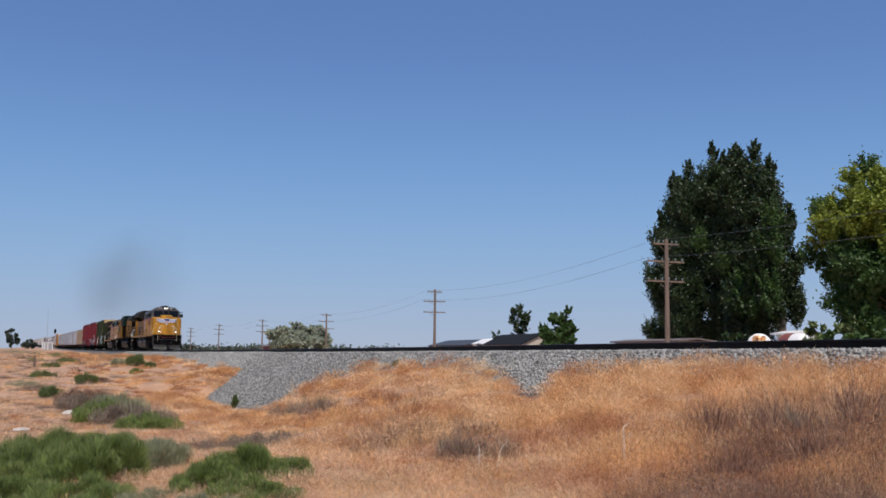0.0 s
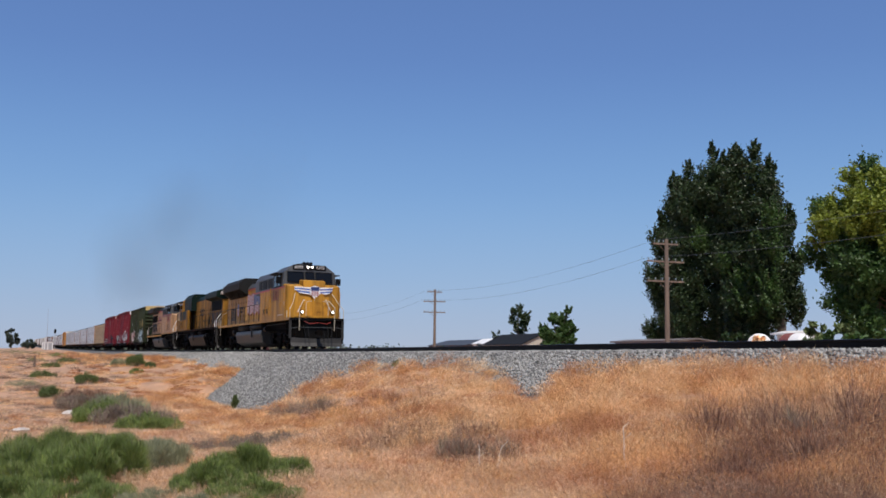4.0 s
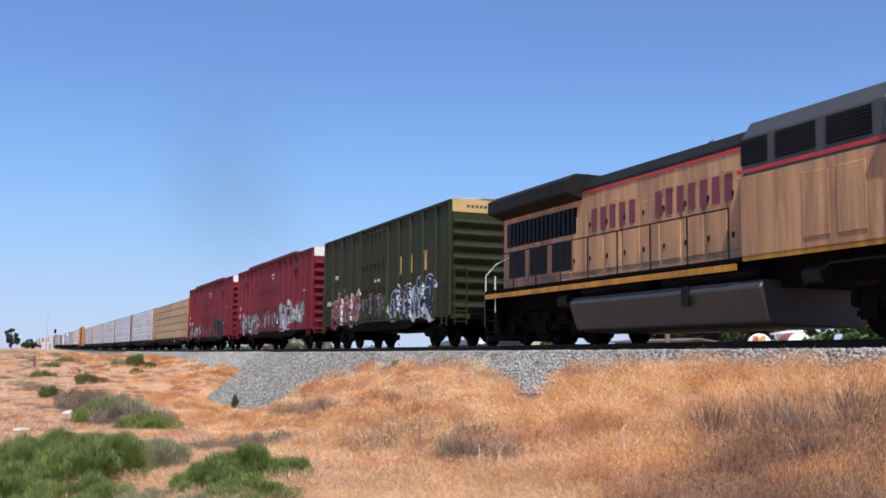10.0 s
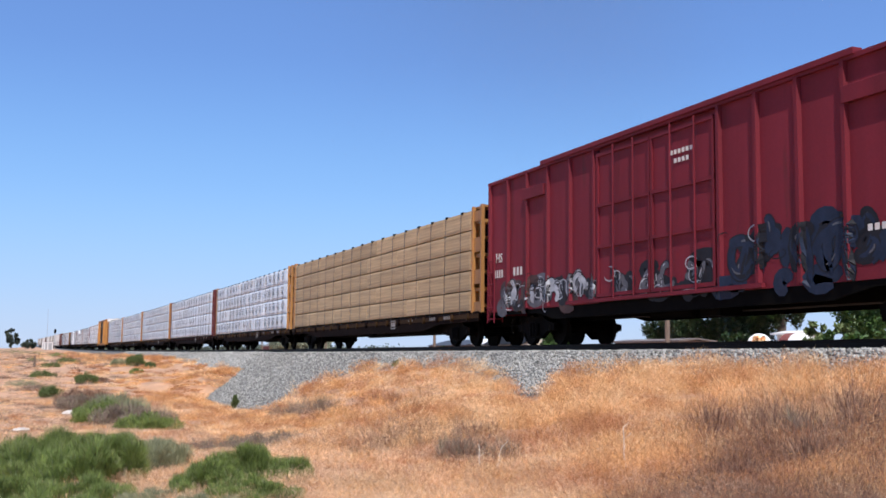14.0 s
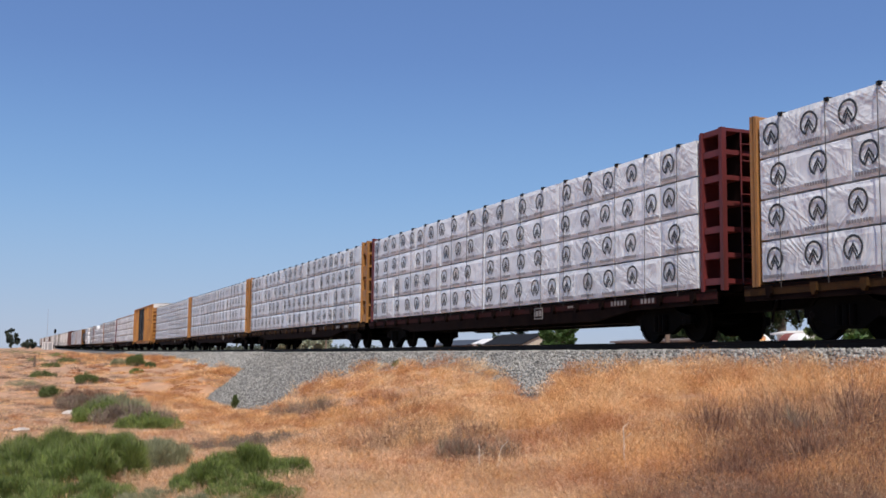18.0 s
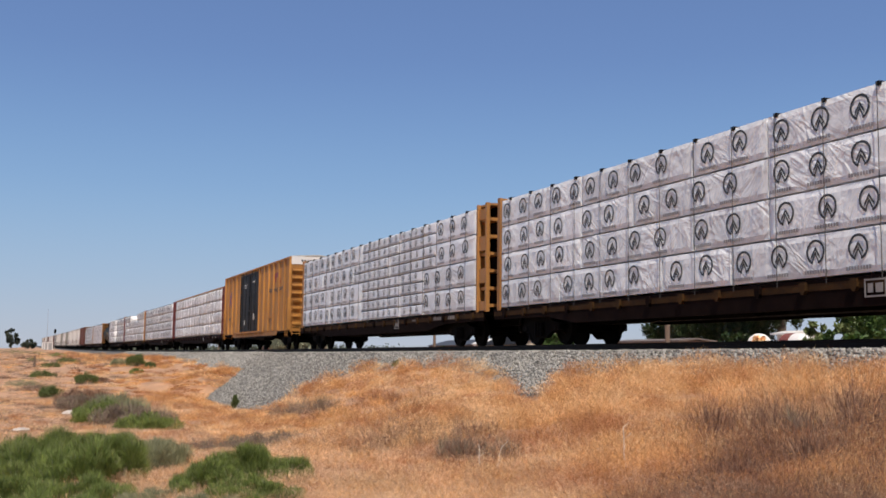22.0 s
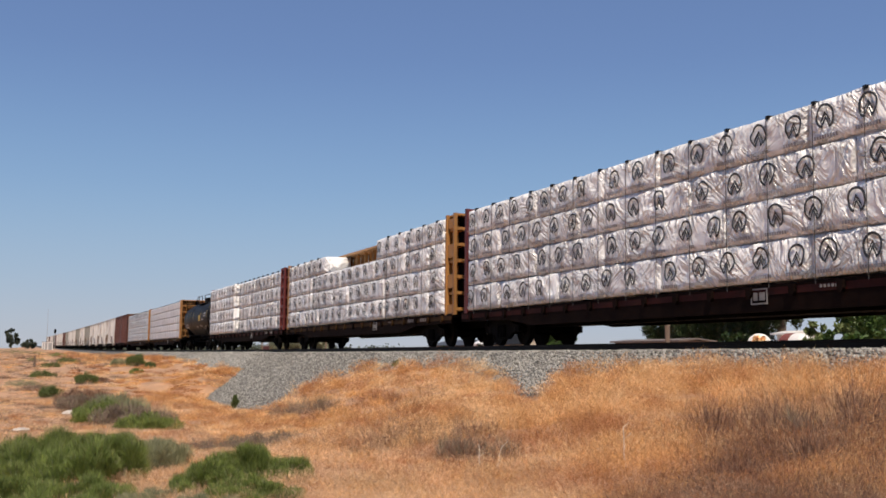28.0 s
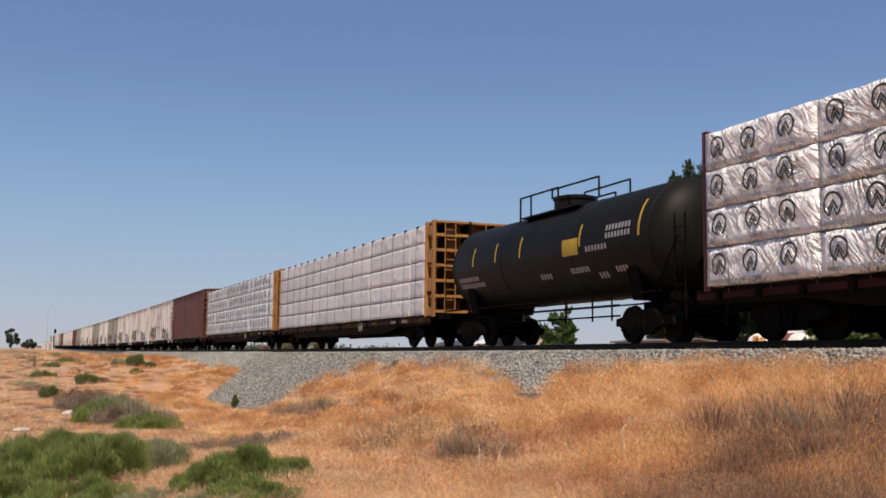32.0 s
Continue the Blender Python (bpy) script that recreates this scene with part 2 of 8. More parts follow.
GRIME = (0.045, 0.036, 0.028)
M = {
    "yellow": mat("armour_yellow", (0.52, 0.25, 0.026), 0.5, streak=True, var=0.28, dirt=(0.065, 0.033, 0.013), dirt_amount=0.66, spec=0.25, bump=0.05),
    "faded": mat("faded_yellow", (0.50, 0.285, 0.138), 0.6, streak=True, var=0.28, dirt=(0.10, 0.052, 0.032), dirt_amount=0.62, bump=0.05),
    "oldyellow": mat("old_yellow", (0.32, 0.152, 0.018), 0.65, streak=True, var=0.4, dirt=(0.026, 0.016, 0.009), dirt_amount=0.72, spec=0.2, bump=0.05),
    "locogrey": mat("loco_grey", (0.052, 0.055, 0.057), 0.5, streak=True, var=0.2, dirt=GRIME, dirt_amount=0.3, bump=0.05),
    "greydark": mat("sooty_grey", (0.014, 0.014, 0.013), 0.65, spec=0.15, streak=True, var=0.3, bump=0.08),
    "flagwhite": mat("faded_flag_white", (0.46, 0.41, 0.38), 0.5, var=0.2, bump=0),
    "plum": mat("plum_lettering", (0.16, 0.022, 0.035), 0.5, var=0.2, bump=0),
    "tankgrey": mat("fuel_tank_grey", (0.036, 0.039, 0.038), 0.55, streak=True, var=0.25, dirt=(0.03, 0.027, 0.023), dirt_amount=0.4, bump=0.08),
    "locogreen": mat("loco_green", (0.005, 0.014, 0.011), 0.55, spec=0.1, streak=True, var=0.2, dirt=GRIME, dirt_amount=0.2, bump=0.05),
    "redstripe": mat("red_stripe", (0.42, 0.03, 0.02), 0.45, bump=0.0),
    "white": mat("white_paint", (0.72, 0.71, 0.68), 0.5, var=0.1, bump=0.03),
    "black": mat("black_paint", (0.005, 0.005, 0.005), 0.5, var=0.3, bump=0.05, spec=0.15),
    # grime taken down to near black: the shade beneath the cars is in this colour
    "under": mat("grimy_shaded_underframe", (0.0045, 0.004, 0.0036), 0.75, var=0.35, scale=4, bump=0.3, spec=0.04),
    "cream": mat("dirty_cream_rail", (0.50, 0.44, 0.33), 0.55, var=0.25, scale=4, bump=0.03),
    "plow": mat("scuffed_plow_grey", (0.032, 0.031, 0.029), 0.6, var=0.35, scale=2.5, dirt=(0.03, 0.026, 0.022), dirt_amount=0.45, bump=0.08, spec=0.3),
    "steel": mat("worn_steel", (0.22, 0.20, 0.18), 0.35, metal=0.9, var=0.2, bump=0.05),
    # wheel colour also darkened to hold the under-car shade
    "wheel": mat("shaded_wheel_rust", (0.006, 0.005, 0.004), 0.7, var=0.3, bump=0.1, spec=0.05),
    "glass": mat("cab_glass", (0.006, 0.007, 0.008), 0.08, var=0.05, bump=0.0, spec=0.3),
    "boxgreen": mat("boxcar_green", (0.025, 0.037, 0.017), 0.65, spec=0.15, streak=True, var=0.4, dirt=(0.042, 0.02, 0.013), dirt_amount=0.55, bump=0.08),
    "maroon": mat("boxcar_maroon", (0.165, 0.0165, 0.027), 0.65, spec=0.2, streak=True, var=0.25, dirt=(0.06, 0.02, 0.018), dirt_amount=0.3, bump=0.06),
    "maroon_lt": mat("boxcar_maroon_ribs", (0.145, 0.0145, 0.024), 0.65, streak=True, var=0.25, bump=0.06, spec=0.2),
    "boxyellow": mat("boxcar_yellow", (0.45, 0.205, 0.045), 0.6, streak=True, var=0.3, dirt=(0.17, 0.065, 0.022), dirt_amount=0.55, bump=0.07),
    "bulkyellow": mat("bulkhead_yellow", (0.37, 0.175, 0.052), 0.55, streak=True, var=0.25, dirt=(0.16, 0.07, 0.03), dirt_amount=0.4, bump=0.08),
    "bulkmaroon": mat("bulkhead_maroon", (0.13, 0.02, 0.02), 0.55, streak=True, var=0.25, dirt=(0.05, 0.015, 0.012), dirt_amount=0.35, bump=0.08),
    # rust brown sunk almost to black, with the sill's shadow painted in
    "deckrust_shaded": mat("rusty_shaded_deck", (0.0095, 0.005, 0.004), 0.8, spec=0.05, var=0.4, scale=3, bump=0.2),
    "brown": mat("boxcar_brown", (0.10, 0.033, 0.026), 0.6, streak=True, var=0.3, bump=0.06),
    "reefer": mat("reefer_white", (0.58, 0.575, 0.57), 0.55, streak=True, var=0.25, dirt=(0.24, 0.15, 0.11), dirt_amount=0.5, bump=0.05),
    "cargrey": mat("hopper_grey", (0.24, 0.23, 0.21), 0.6, streak=True, var=0.25, bump=0.06),
    "roofmetal": mat("galvanised_roof", (0.60, 0.56, 0.48), 0.45, metal=0.2, var=0.2, bump=0.05),
    "tankblack": mat("tank_black", (0.010, 0.0098, 0.009), 0.5, streak=True, var=0.3, dirt=(0.022, 0.018, 0.014), dirt_amount=0.35, bump=0.03, spec=0.1),
    "wrap": wrap_mat("white_lumber_wrap", (0.755, 0.80, 0.825), 0.32, 0.5, 1.2, ((35, 1.0), (-60, 0.8), (85, 0.6))),
    "crinkled": wrap_mat("crinkled_lumber_wrap", (0.84, 0.855, 0.865), 0.22, 1.0, 1.25, ((42, 1.0), (-50, 0.8), (75, 0.9)), deep=0.7),
    "greywrap": wrap_mat("plain_grey_wrap", (0.70, 0.70, 0.71), 0.42, 0.4, 1.3),
    "tanlumber": mat("tan_wrapped_lumber", (0.46, 0.325, 0.175), 0.7, streak="boards", var=0.32, scale=3, fine=30, bump=0.5, obrand=0.12, dirt=(0.20, 0.13, 0.06), dirt_amount=0.3),
    "ink": mat("wrap_ink", (0.035, 0.04, 0.045), 0.5, var=0.1, bump=0),
    "inkpale": mat("wrap_ink_pale", (0.30, 0.30, 0.31), 0.5, var=0.1, bump=0),
    "topboard": mat("tan_top_board", (0.46, 0.25, 0.11), 0.75, var=0.25, scale=2, bump=0.1),
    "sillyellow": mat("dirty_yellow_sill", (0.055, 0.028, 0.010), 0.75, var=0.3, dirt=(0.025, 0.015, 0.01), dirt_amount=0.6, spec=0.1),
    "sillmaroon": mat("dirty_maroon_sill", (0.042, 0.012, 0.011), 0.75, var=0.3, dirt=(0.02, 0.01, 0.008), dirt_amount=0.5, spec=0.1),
    "strap": mat("tie_cable", (0.06, 0.06, 0.06), 0.5, bump=0),
    "sillmark": mat("dull_white_stencil", (0.26, 0.25, 0.24), 0.7, var=0.3, bump=0),
    "lettering": mat("white_lettering", (0.62, 0.60, 0.56), 0.6, var=0.15, bump=0),
    "gold": mat("gold_lettering", (0.50, 0.36, 0.14), 0.6, var=0.15, bump=0),
    "rednum": mat("red_lettering", (0.25, 0.03, 0.02), 0.5, var=0.15, bump=0),
    "blue": mat("emblem_blue", (0.022, 0.04, 0.14), 0.45, var=0.1, bump=0),
    "lightblue": mat("emblem_light_blue", (0.045, 0.12, 0.42), 0.45, var=0.1, bump=0),
    "red": mat("emblem_red", (0.32, 0.06, 0.07), 0.45, var=0.1, bump=0),
    "placard": mat("yellow_placard", (0.46, 0.30, 0.02), 0.5, bump=0),
    "paint_a": mat("spray_silver", (0.42, 0.44, 0.46), 0.5, var=0.45, scale=3.5, bump=0.02),
    "paint_b": mat("spray_pale_blue", (0.34, 0.45, 0.50), 0.5, var=0.4, scale=3.5, bump=0.02),
    "paint_c": mat("spray_black", (0.012, 0.012, 0.015), 0.5, var=0.3, bump=0.02, spec=0.2),
    "paint_d": mat("spray_rose", (0.30, 0.09, 0.10), 0.5, var=0.4, scale=4, bump=0.02),
    "paint_e": mat("spray_white", (0.70, 0.70, 0.69), 0.5, var=0.3, scale=4, bump=0.02),
    "paint_f": mat("spray_navy", (0.014, 0.022, 0.045), 0.5, var=0.35, scale=4, bump=0.02, spec=0.2),
    "paint_g": mat("spray_grey", (0.085, 0.085, 0.095), 0.5, var=0.4, scale=4, bump=0.02),
    "paint_m": mat("spray_dark_red", (0.11, 0.018, 0.022), 0.5, var=0.4, scale=3, bump=0.02),
    "paint_r": mat("spray_rust", (0.055, 0.022, 0.016), 0.6, var=0.4, scale=3, bump=0.02),
    "paint_t": mat("spray_sand", (0.24, 0.17, 0.10), 0.5, var=0.4, scale=3, bump=0.02),
    "smoke": haze("diesel_smoke", (0.10, 0.09, 0.08), 0.085),
    "lamp": glow("headlight_glow", (1.0, 0.95, 0.85), 4.0),
    "ballast": mat("ballast_grey", (0.12, 0.122, 0.118), 0.85, var=0.25, scale=5, fine=22, bump=0.9, bump_dist=0.06),
    "stone": mat("ballast_stone", (0.27, 0.267, 0.25), 0.85, var=0.15, island=0.55, bump=0.2),
    "rail": mat("rail_steel", (0.02, 0.015, 0.012), 0.6, metal=0.3, var=0.25, scale=3, bump=0.1, spec=0.15),
    "railtop": mat("rail_head", (0.45, 0.44, 0.43), 0.2, metal=1.0, var=0.1, bump=0.0),
    "tie": mat("creosote_tie", (0.06, 0.047, 0.038), 0.9, var=0.3, scale=6, bump=0.3, obrand=0.25),
    "soil": mat("dry_soil", (0.43, 0.255, 0.155), 0.95, var=0.3, scale=0.7, fine=9, bump=0.6, dirt=(0.22, 0.16, 0.11), dirt_amount=0.4, bump_dist=0.05),
    "pole": mat("weathered_pole", (0.17, 0.125, 0.095), 0.85, streak=True, var=0.3, scale=4, bump=0.3),
    "insulator": mat("glass_insulator", (0.25, 0.3, 0.3), 0.2, var=0.1, bump=0),
    "wire": mat("line_wire", (0.10, 0.10, 0.10), 0.5, bump=0),
    "bark": mat("bark", (0.11, 0.085, 0.065), 0.9, streak=True, var=0.35, scale=5, bump=0.5),
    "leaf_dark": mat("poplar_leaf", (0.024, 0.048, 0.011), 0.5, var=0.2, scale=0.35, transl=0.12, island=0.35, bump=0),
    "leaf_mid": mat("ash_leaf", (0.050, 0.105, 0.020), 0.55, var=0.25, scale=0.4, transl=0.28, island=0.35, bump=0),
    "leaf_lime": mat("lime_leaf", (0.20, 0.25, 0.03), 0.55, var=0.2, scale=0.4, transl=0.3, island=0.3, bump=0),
    # silvery olive, paled and made more translucent to put distance haze into the leaves
    "leaf_olive": mat("olive_leaf", (0.40, 0.44, 0.33), 0.7, var=0.15, scale=0.5, transl=0.42, island=0.3, bump=0),
    "leaf_far": mat("far_leaf", (0.065, 0.085, 0.060), 0.7, var=0.3, scale=0.2, transl=0.1, island=0.3, bump=0),
    "grass_tan": mat("dry_grass", (0.72, 0.40, 0.165), 0.75, var=0.3, scale=1.2, transl=0.25, island=0.22, bump=0),
    "grass_pale": mat("straw", (0.86, 0.60, 0.34), 0.75, var=0.3, scale=1.5, transl=0.25, island=0.22, bump=0),
    "grass_red": mat("russet_grass", (0.45, 0.20, 0.088), 0.75, var=0.3, scale=1.5, transl=0.2, island=0.22, bump=0),
    "grass_dull": mat("dull_grass", (0.66, 0.45, 0.30), 0.8, var=0.3, scale=1.5, transl=0.2, island=0.22, bump=0),
    "weed_dark": mat("dark_weed", (0.16, 0.078, 0.052), 0.8, var=0.3, scale=0.9, transl=0.1, island=0.4, bump=0),
    "weed_brown": mat("dead_weed", (0.21, 0.112, 0.074), 0.8, var=0.25, scale=0.8, transl=0.1, island=0.35, bump=0),
    "weed_grey": mat("grey_brush", (0.23, 0.17, 0.13), 0.8, var=0.25, scale=0.8, transl=0.1, island=0.35, bump=0),
    "brush_green": mat("green_brush", (0.165, 0.225, 0.055), 0.6, var=0.35, scale=2.2, transl=0.25, island=0.5, bump=0),
    "brush_tip": mat("yellow_green_shoot", (0.30, 0.36, 0.10), 0.65, var=0.3, scale=2.2, transl=0.3, island=0.35, bump=0),
    "brush_sage": mat("sage_brush", (0.27, 0.28, 0.16), 0.7, var=0.3, scale=1.5, transl=0.15, island=0.35, bump=0),
    "grass_green": mat("green_grass", (0.12, 0.16, 0.05), 0.7, var=0.3, scale=0.8, transl=0.2, island=0.35, bump=0),
    "shedwood": mat("shed_wall", (0.19, 0.14, 0.12), 0.85, streak=True, var=0.25, bump=0.2),
    "shedroof": mat("shed_roof", (0.15, 0.125, 0.115), 0.8, var=0.25, bump=0.1),
    "housewall": mat("house_wall", (0.46, 0.41, 0.33), 0.8, var=0.12, bump=0.05),
    "farwhite": mat("white_tank", (0.75, 0.74, 0.72), 0.5, var=0.08, bump=0.03),
    "farred": mat("red_barn", (0.20, 0.06, 0.05), 0.8, var=0.2, bump=0.05),
    "deadwood": mat("bleached_wood", (0.74, 0.66, 0.55), 0.8, var=0.2, scale=4, bump=0.1),
    "palerock": mat("pale_rock", (0.50, 0.45, 0.40), 0.9, var=0.25, scale=4, bump=0.4),
    "metal": mat("signal_metal", (0.40, 0.40, 0.40), 0.5, metal=0.5, var=0.15, bump=0.03),
}


# -- mesh helpers --
def box(bm, x0, x1, y0, y1, z0, z1):
    v = [bm.verts.new(p) for p in ((x0, y0, z0), (x1, y0, z0), (x1, y1, z0), (x0, y1, z0), (x0, y0, z1), (x1, y0, z1), (x1, y1, z1), (x0, y1, z1))]
    for f in ((3, 2, 1, 0), (4, 5, 6, 7), (0, 1, 5, 4), (1, 2, 6, 5), (2, 3, 7, 6), (3, 0, 4, 7)):
        bm.faces.new([v[i] for i in f])
    return bm


def prism(bm, profile, a, b, axis="x"):
    """A closed profile swept from a to b: (y, z) along x, (x, z) along y, (x, y) along z."""
    put = {"x": lambda p, s: (s, p[0], p[1]), "y": lambda p, s: (p[0], s, p[1]), "z": lambda p, s: (p[0], p[1], s)}[axis]
    r0 = [bm.verts.new(put(p, a)) for p in profile]
    r1 = [bm.verts.new(put(p, b)) for p in profile]
    n = len(profile)
    for i in range(n):
        bm.faces.new((r0[i], r0[(i + 1) % n], r1[(i + 1) % n], r1[i]))
    bm.faces.new(r0[::-1])
    bm.faces.new(r1)
    return bm


def rod(bm, p, q, r, n=6, r2=None):
    p, q = Vector(p), Vector(q)
    d = (q - p).normalized()
    s = d.orthogonal().normalized()
    c = d.cross(s)
    r2 = r if r2 is None else r2
    ra = [bm.verts.new(p + r * (math.cos(2 * math.pi * i / n) * s + math.sin(2 * math.pi * i / n) * c)) for i in range(n)]
    rb = [bm.verts.new(q + r2 * (math.cos(2 * math.pi * i / n) * s + math.sin(2 * math.pi * i / n) * c)) for i in range(n)]
    for i in range(n):
        bm.faces.new((ra[i], ra[(i + 1) % n], rb[(i + 1) % n], rb[i]))
    bm.faces.new(ra[::-1])
    bm.faces.new(rb)
    return bm


def rail_path(bm, pts, r, n=5):
    for p, q in zip(pts, pts[1:]):
        rod(bm, p, q, r, n)
    return bm


def lathe(bm, rings, n=20, axis="x", centre=(0, 0, 0)):
    """Rings (s, r) turned about an axis through centre."""
    cx, cy, cz = centre
    rows = []
    for s, r in rings:
        ring = []
        for i in range(n):
            a = 2 * math.pi * i / n
            u, v = r * math.cos(a), r * math.sin(a)
            ring.append(bm.verts.new({"x": (cx + s, cy + u, cz + v), "y": (cx + u, cy + s, cz + v), "z": (cx + u, cy + v, cz + s)}[axis]))
        rows.append(ring)
    for a, b in zip(rows, rows[1:]):
        for i in range(n):
            bm.faces.new((a[i], a[(i + 1) % n], b[(i + 1) % n], b[i]))
    bm.faces.new(rows[0][::-1])
    bm.faces.new(rows[-1])
    return bm


def bm_new():
    return bmesh.new()


def mesh_of(name, bm, material, bevel=0.0, smooth=False):
    if bevel:
        bmesh.ops.bevel(bm, geom=bm.edges[:], offset=bevel, segments=1, affect="EDGES", clamp_overlap=True)
    bmesh.ops.recalc_face_normals(bm, faces=bm.faces[:])
    me = bpy.data.meshes.new(name)
    bm.to_mesh(me)
    bm.free()
    if smooth:
        me.polygons.foreach_set("use_smooth", [True] * len(me.polygons))
    me.materials.append(material)
    return me


def part(name, bm, material, parent, label="", bevel=0.0, smooth=False):
    """Links a bmesh as one mesh object under a thing or a part."""
    ob = new(name, mesh_of(name, bm, material, bevel, smooth))
    ob.parent = parent
    if label:
        ob["label"] = label
    return ob


def piece(name, me, parent, at=(0, 0, 0), turn=0.0):
    """A part that shares its mesh with others."""
    ob = new(name, me)
    ob.parent = parent
    ob.matrix_parent_inverse = pose(*at, 0, 0, turn)
    return ob


def thing(name, label, category, group="", at=None, kind=""):
    ob = tagged(new(name), label, category, group, kind)
    ob.empty_display_size = 0.3
    if at:
        ob.location = at
    return ob


def words(name, text, size, material, parent, x, y, z, side=-1, squeeze=1.0, label=""):
    """Lettering on a side (-1: towards -y, 1: towards +y) or, with side 'front', on a face towards +x."""
    cu = bpy.data.curves.new(name, "FONT")
    cu.body, cu.size, cu.extrude, cu.align_x, cu.align_y, cu.resolution_u = text, size, 0.004, "CENTER", "CENTER", 2
    cu.materials.append(material)
    tmp = new(name, cu)
    me = bpy.data.meshes.new_from_object(tmp)
    bpy.data.objects.remove(tmp)
    turn = {-1: pose(x, y, z, 90, 0, 0), 1: pose(x, y, z, 90, 0, 180), "front": pose(x, y, z, 90, 0, 90)}[side]
    me.transform(turn @ Matrix.Diagonal((squeeze, 1, 1, 1)))
    me.materials.clear()
    me.materials.append(material)
    ob = new(name, me)
    ob.parent = parent
    if label:
        ob["label"] = label
    return ob


def bars(bm, x, y, z, width, height, n, side=-1, gap=0.35):
    """A row of short upright bars in place of lettering."""
    w = width / n
    for i in range(n):
        x0 = x - width / 2 + i * w
        box(bm, x0, x0 + w * (1 - gap), y - 0.003, y + 0.003, z - height / 2, z + height / 2)
    return bm


# -- running gear shared by the cars --
WHEELS = {0.46: [], 0.53: [], -0.53: []}  # radius, negative on the engine that runs backwards


def wheelset_mesh(r):
    bm = bm_new()
    for s in (-1, 1):
        y = s * 0.755
        lathe(bm, [(-0.075 * s, r + 0.028), (-0.045 * s, r + 0.028), (-0.03 * s, r), (0.06 * s, r - 0.008), (0.06 * s, r - 0.07), (0.03 * s, r - 0.08),
                   (0.02 * s, 0.17), (0.07 * s, 0.13), (0.12 * s, 0.11)], 20, "y", (0, y, 0))
        lathe(bm, [(0.0, 0.10), (0.22 * s, 0.10), (0.24 * s, 0.07)], 10, "y", (0, y + 0.12 * s, 0))
    rod(bm, (0, -0.85, 0), (0, 0.85, 0), 0.085, 8)
    return mesh_of("wheelset", bm, M["wheel"])


def truck_mesh(axles, r, wide):
    """Two cast side frames, bolster and springs."""
    bm = bm_new()
    a = max(axles)
    for s in (-1, 1):
        y0, y1 = s * wide, s * (wide + 0.13)
        y0, y1 = min(y0, y1), max(y0, y1)
        if len(axles) == 2:
            prism(bm, [(-a - 0.24, r - 0.05), (-a - 0.24, r + 0.13), (-a + 0.15, r + 0.20), (-0.45, r + 0.34), (0.45, r + 0.34), (a - 0.15, r + 0.20), (a + 0.24, r + 0.13),
                       (a + 0.24, r - 0.05), (a - 0.16, r - 0.08), (0.36, r - 0.28), (-0.36, r - 0.28), (-a + 0.16, r - 0.08)], y0, y1, "y")
            for dx in (-0.17, 0.0, 0.17):
                rod(bm, (dx, s * (wide + 0.16), r - 0.22), (dx, s * (wide + 0.16), r + 0.16), 0.07, 8)
        else:
            prism(bm, [(-a - 0.5, r + 0.06), (-a - 0.5, r + 0.30), (-a - 0.1, r + 0.42), (a + 0.1, r + 0.42), (a + 0.5, r + 0.30), (a + 0.5, r + 0.06), (a + 0.22, r - 0.02),
                       (0.95, r + 0.02), (0.75, r - 0.14), (-0.75, r - 0.14), (-0.95, r + 0.02), (-a - 0.22, r - 0.02)], y0, y1, "y")
            for ax in axles:
                box(bm, ax - 0.2, ax + 0.2, min(s * (wide - .02), s * (wide + 0.2)), max(s * (wide - .02), s * (wide + 0.2)), r - 0.2, r + 0.16)
                for dx in (-0.34, 0.34):
                    rod(bm, (ax + dx, s * (wide + 0.1), r + 0.02), (ax + dx, s * (wide + 0.1), r + 0.34), 0.085, 8)
            for dx in (-1.35, 1.35, 0.4):
                rod(bm, (dx - 0.2, s * (wide + 0.22), r + 0.22), (dx + 0.25, s * (wide + 0.22), r + 0.22), 0.11, 8)
            rail_path(bm, [(-a - 0.4, s * (wide + 0.2), r + 0.36), (-0.6, s * (wide + 0.24), r + 0.5), (a + 0.3, s * (wide + 0.2), r + 0.4)], 0.022)
    box(bm, -0.22, 0.22, -wide, wide, r - 0.05, r + 0.28)
    for ax in axles:
        for s in (-1, 1):
            box(bm, ax - r - 0.07, ax - r - 0.01, s * 0.7 - 0.08, s * 0.7 + 0.08, r - 0.16, r + 0.14)
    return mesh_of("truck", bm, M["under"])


WHEEL_SMALL, WHEEL_LARGE = wheelset_mesh(0.46), wheelset_mesh(0.53)
TRUCK_FREIGHT = truck_mesh((-0.89, 0.89), 0.46, 0.97)
TRUCK_LOCO = truck_mesh((-1.98, 0.0, 1.98), 0.53, 1.02)


def add_truck(parent, x, loco=False):
    me, axles, r, wm = (TRUCK_LOCO, (-1.98, 0.0, 1.98), 0.53, WHEEL_LARGE) if loco else (TRUCK_FREIGHT, (-0.89, 0.89), 0.46, WHEEL_SMALL)
    tr = piece("truck", me, parent, (x, 0, 0))
    for ax in axles:
        WHEELS[r].append(piece("wheelset", wm, tr, (ax, 0, r)))
    return tr


def coupler_mesh():
    bm = bm_new()
    box(bm, -0.75, -0.12, -0.09, 0.09, 0.78, 0.96)
    prism(bm, [(-0.14, -0.13), (0.08, -0.16), (0.16, -0.05), (0.06, 0.02), (0.12, 0.14), (-0.14, 0.15)], 0.72, 1.02, "z")
    return mesh_of("coupler", bm, M["wheel"])


COUPLER = coupler_mesh()


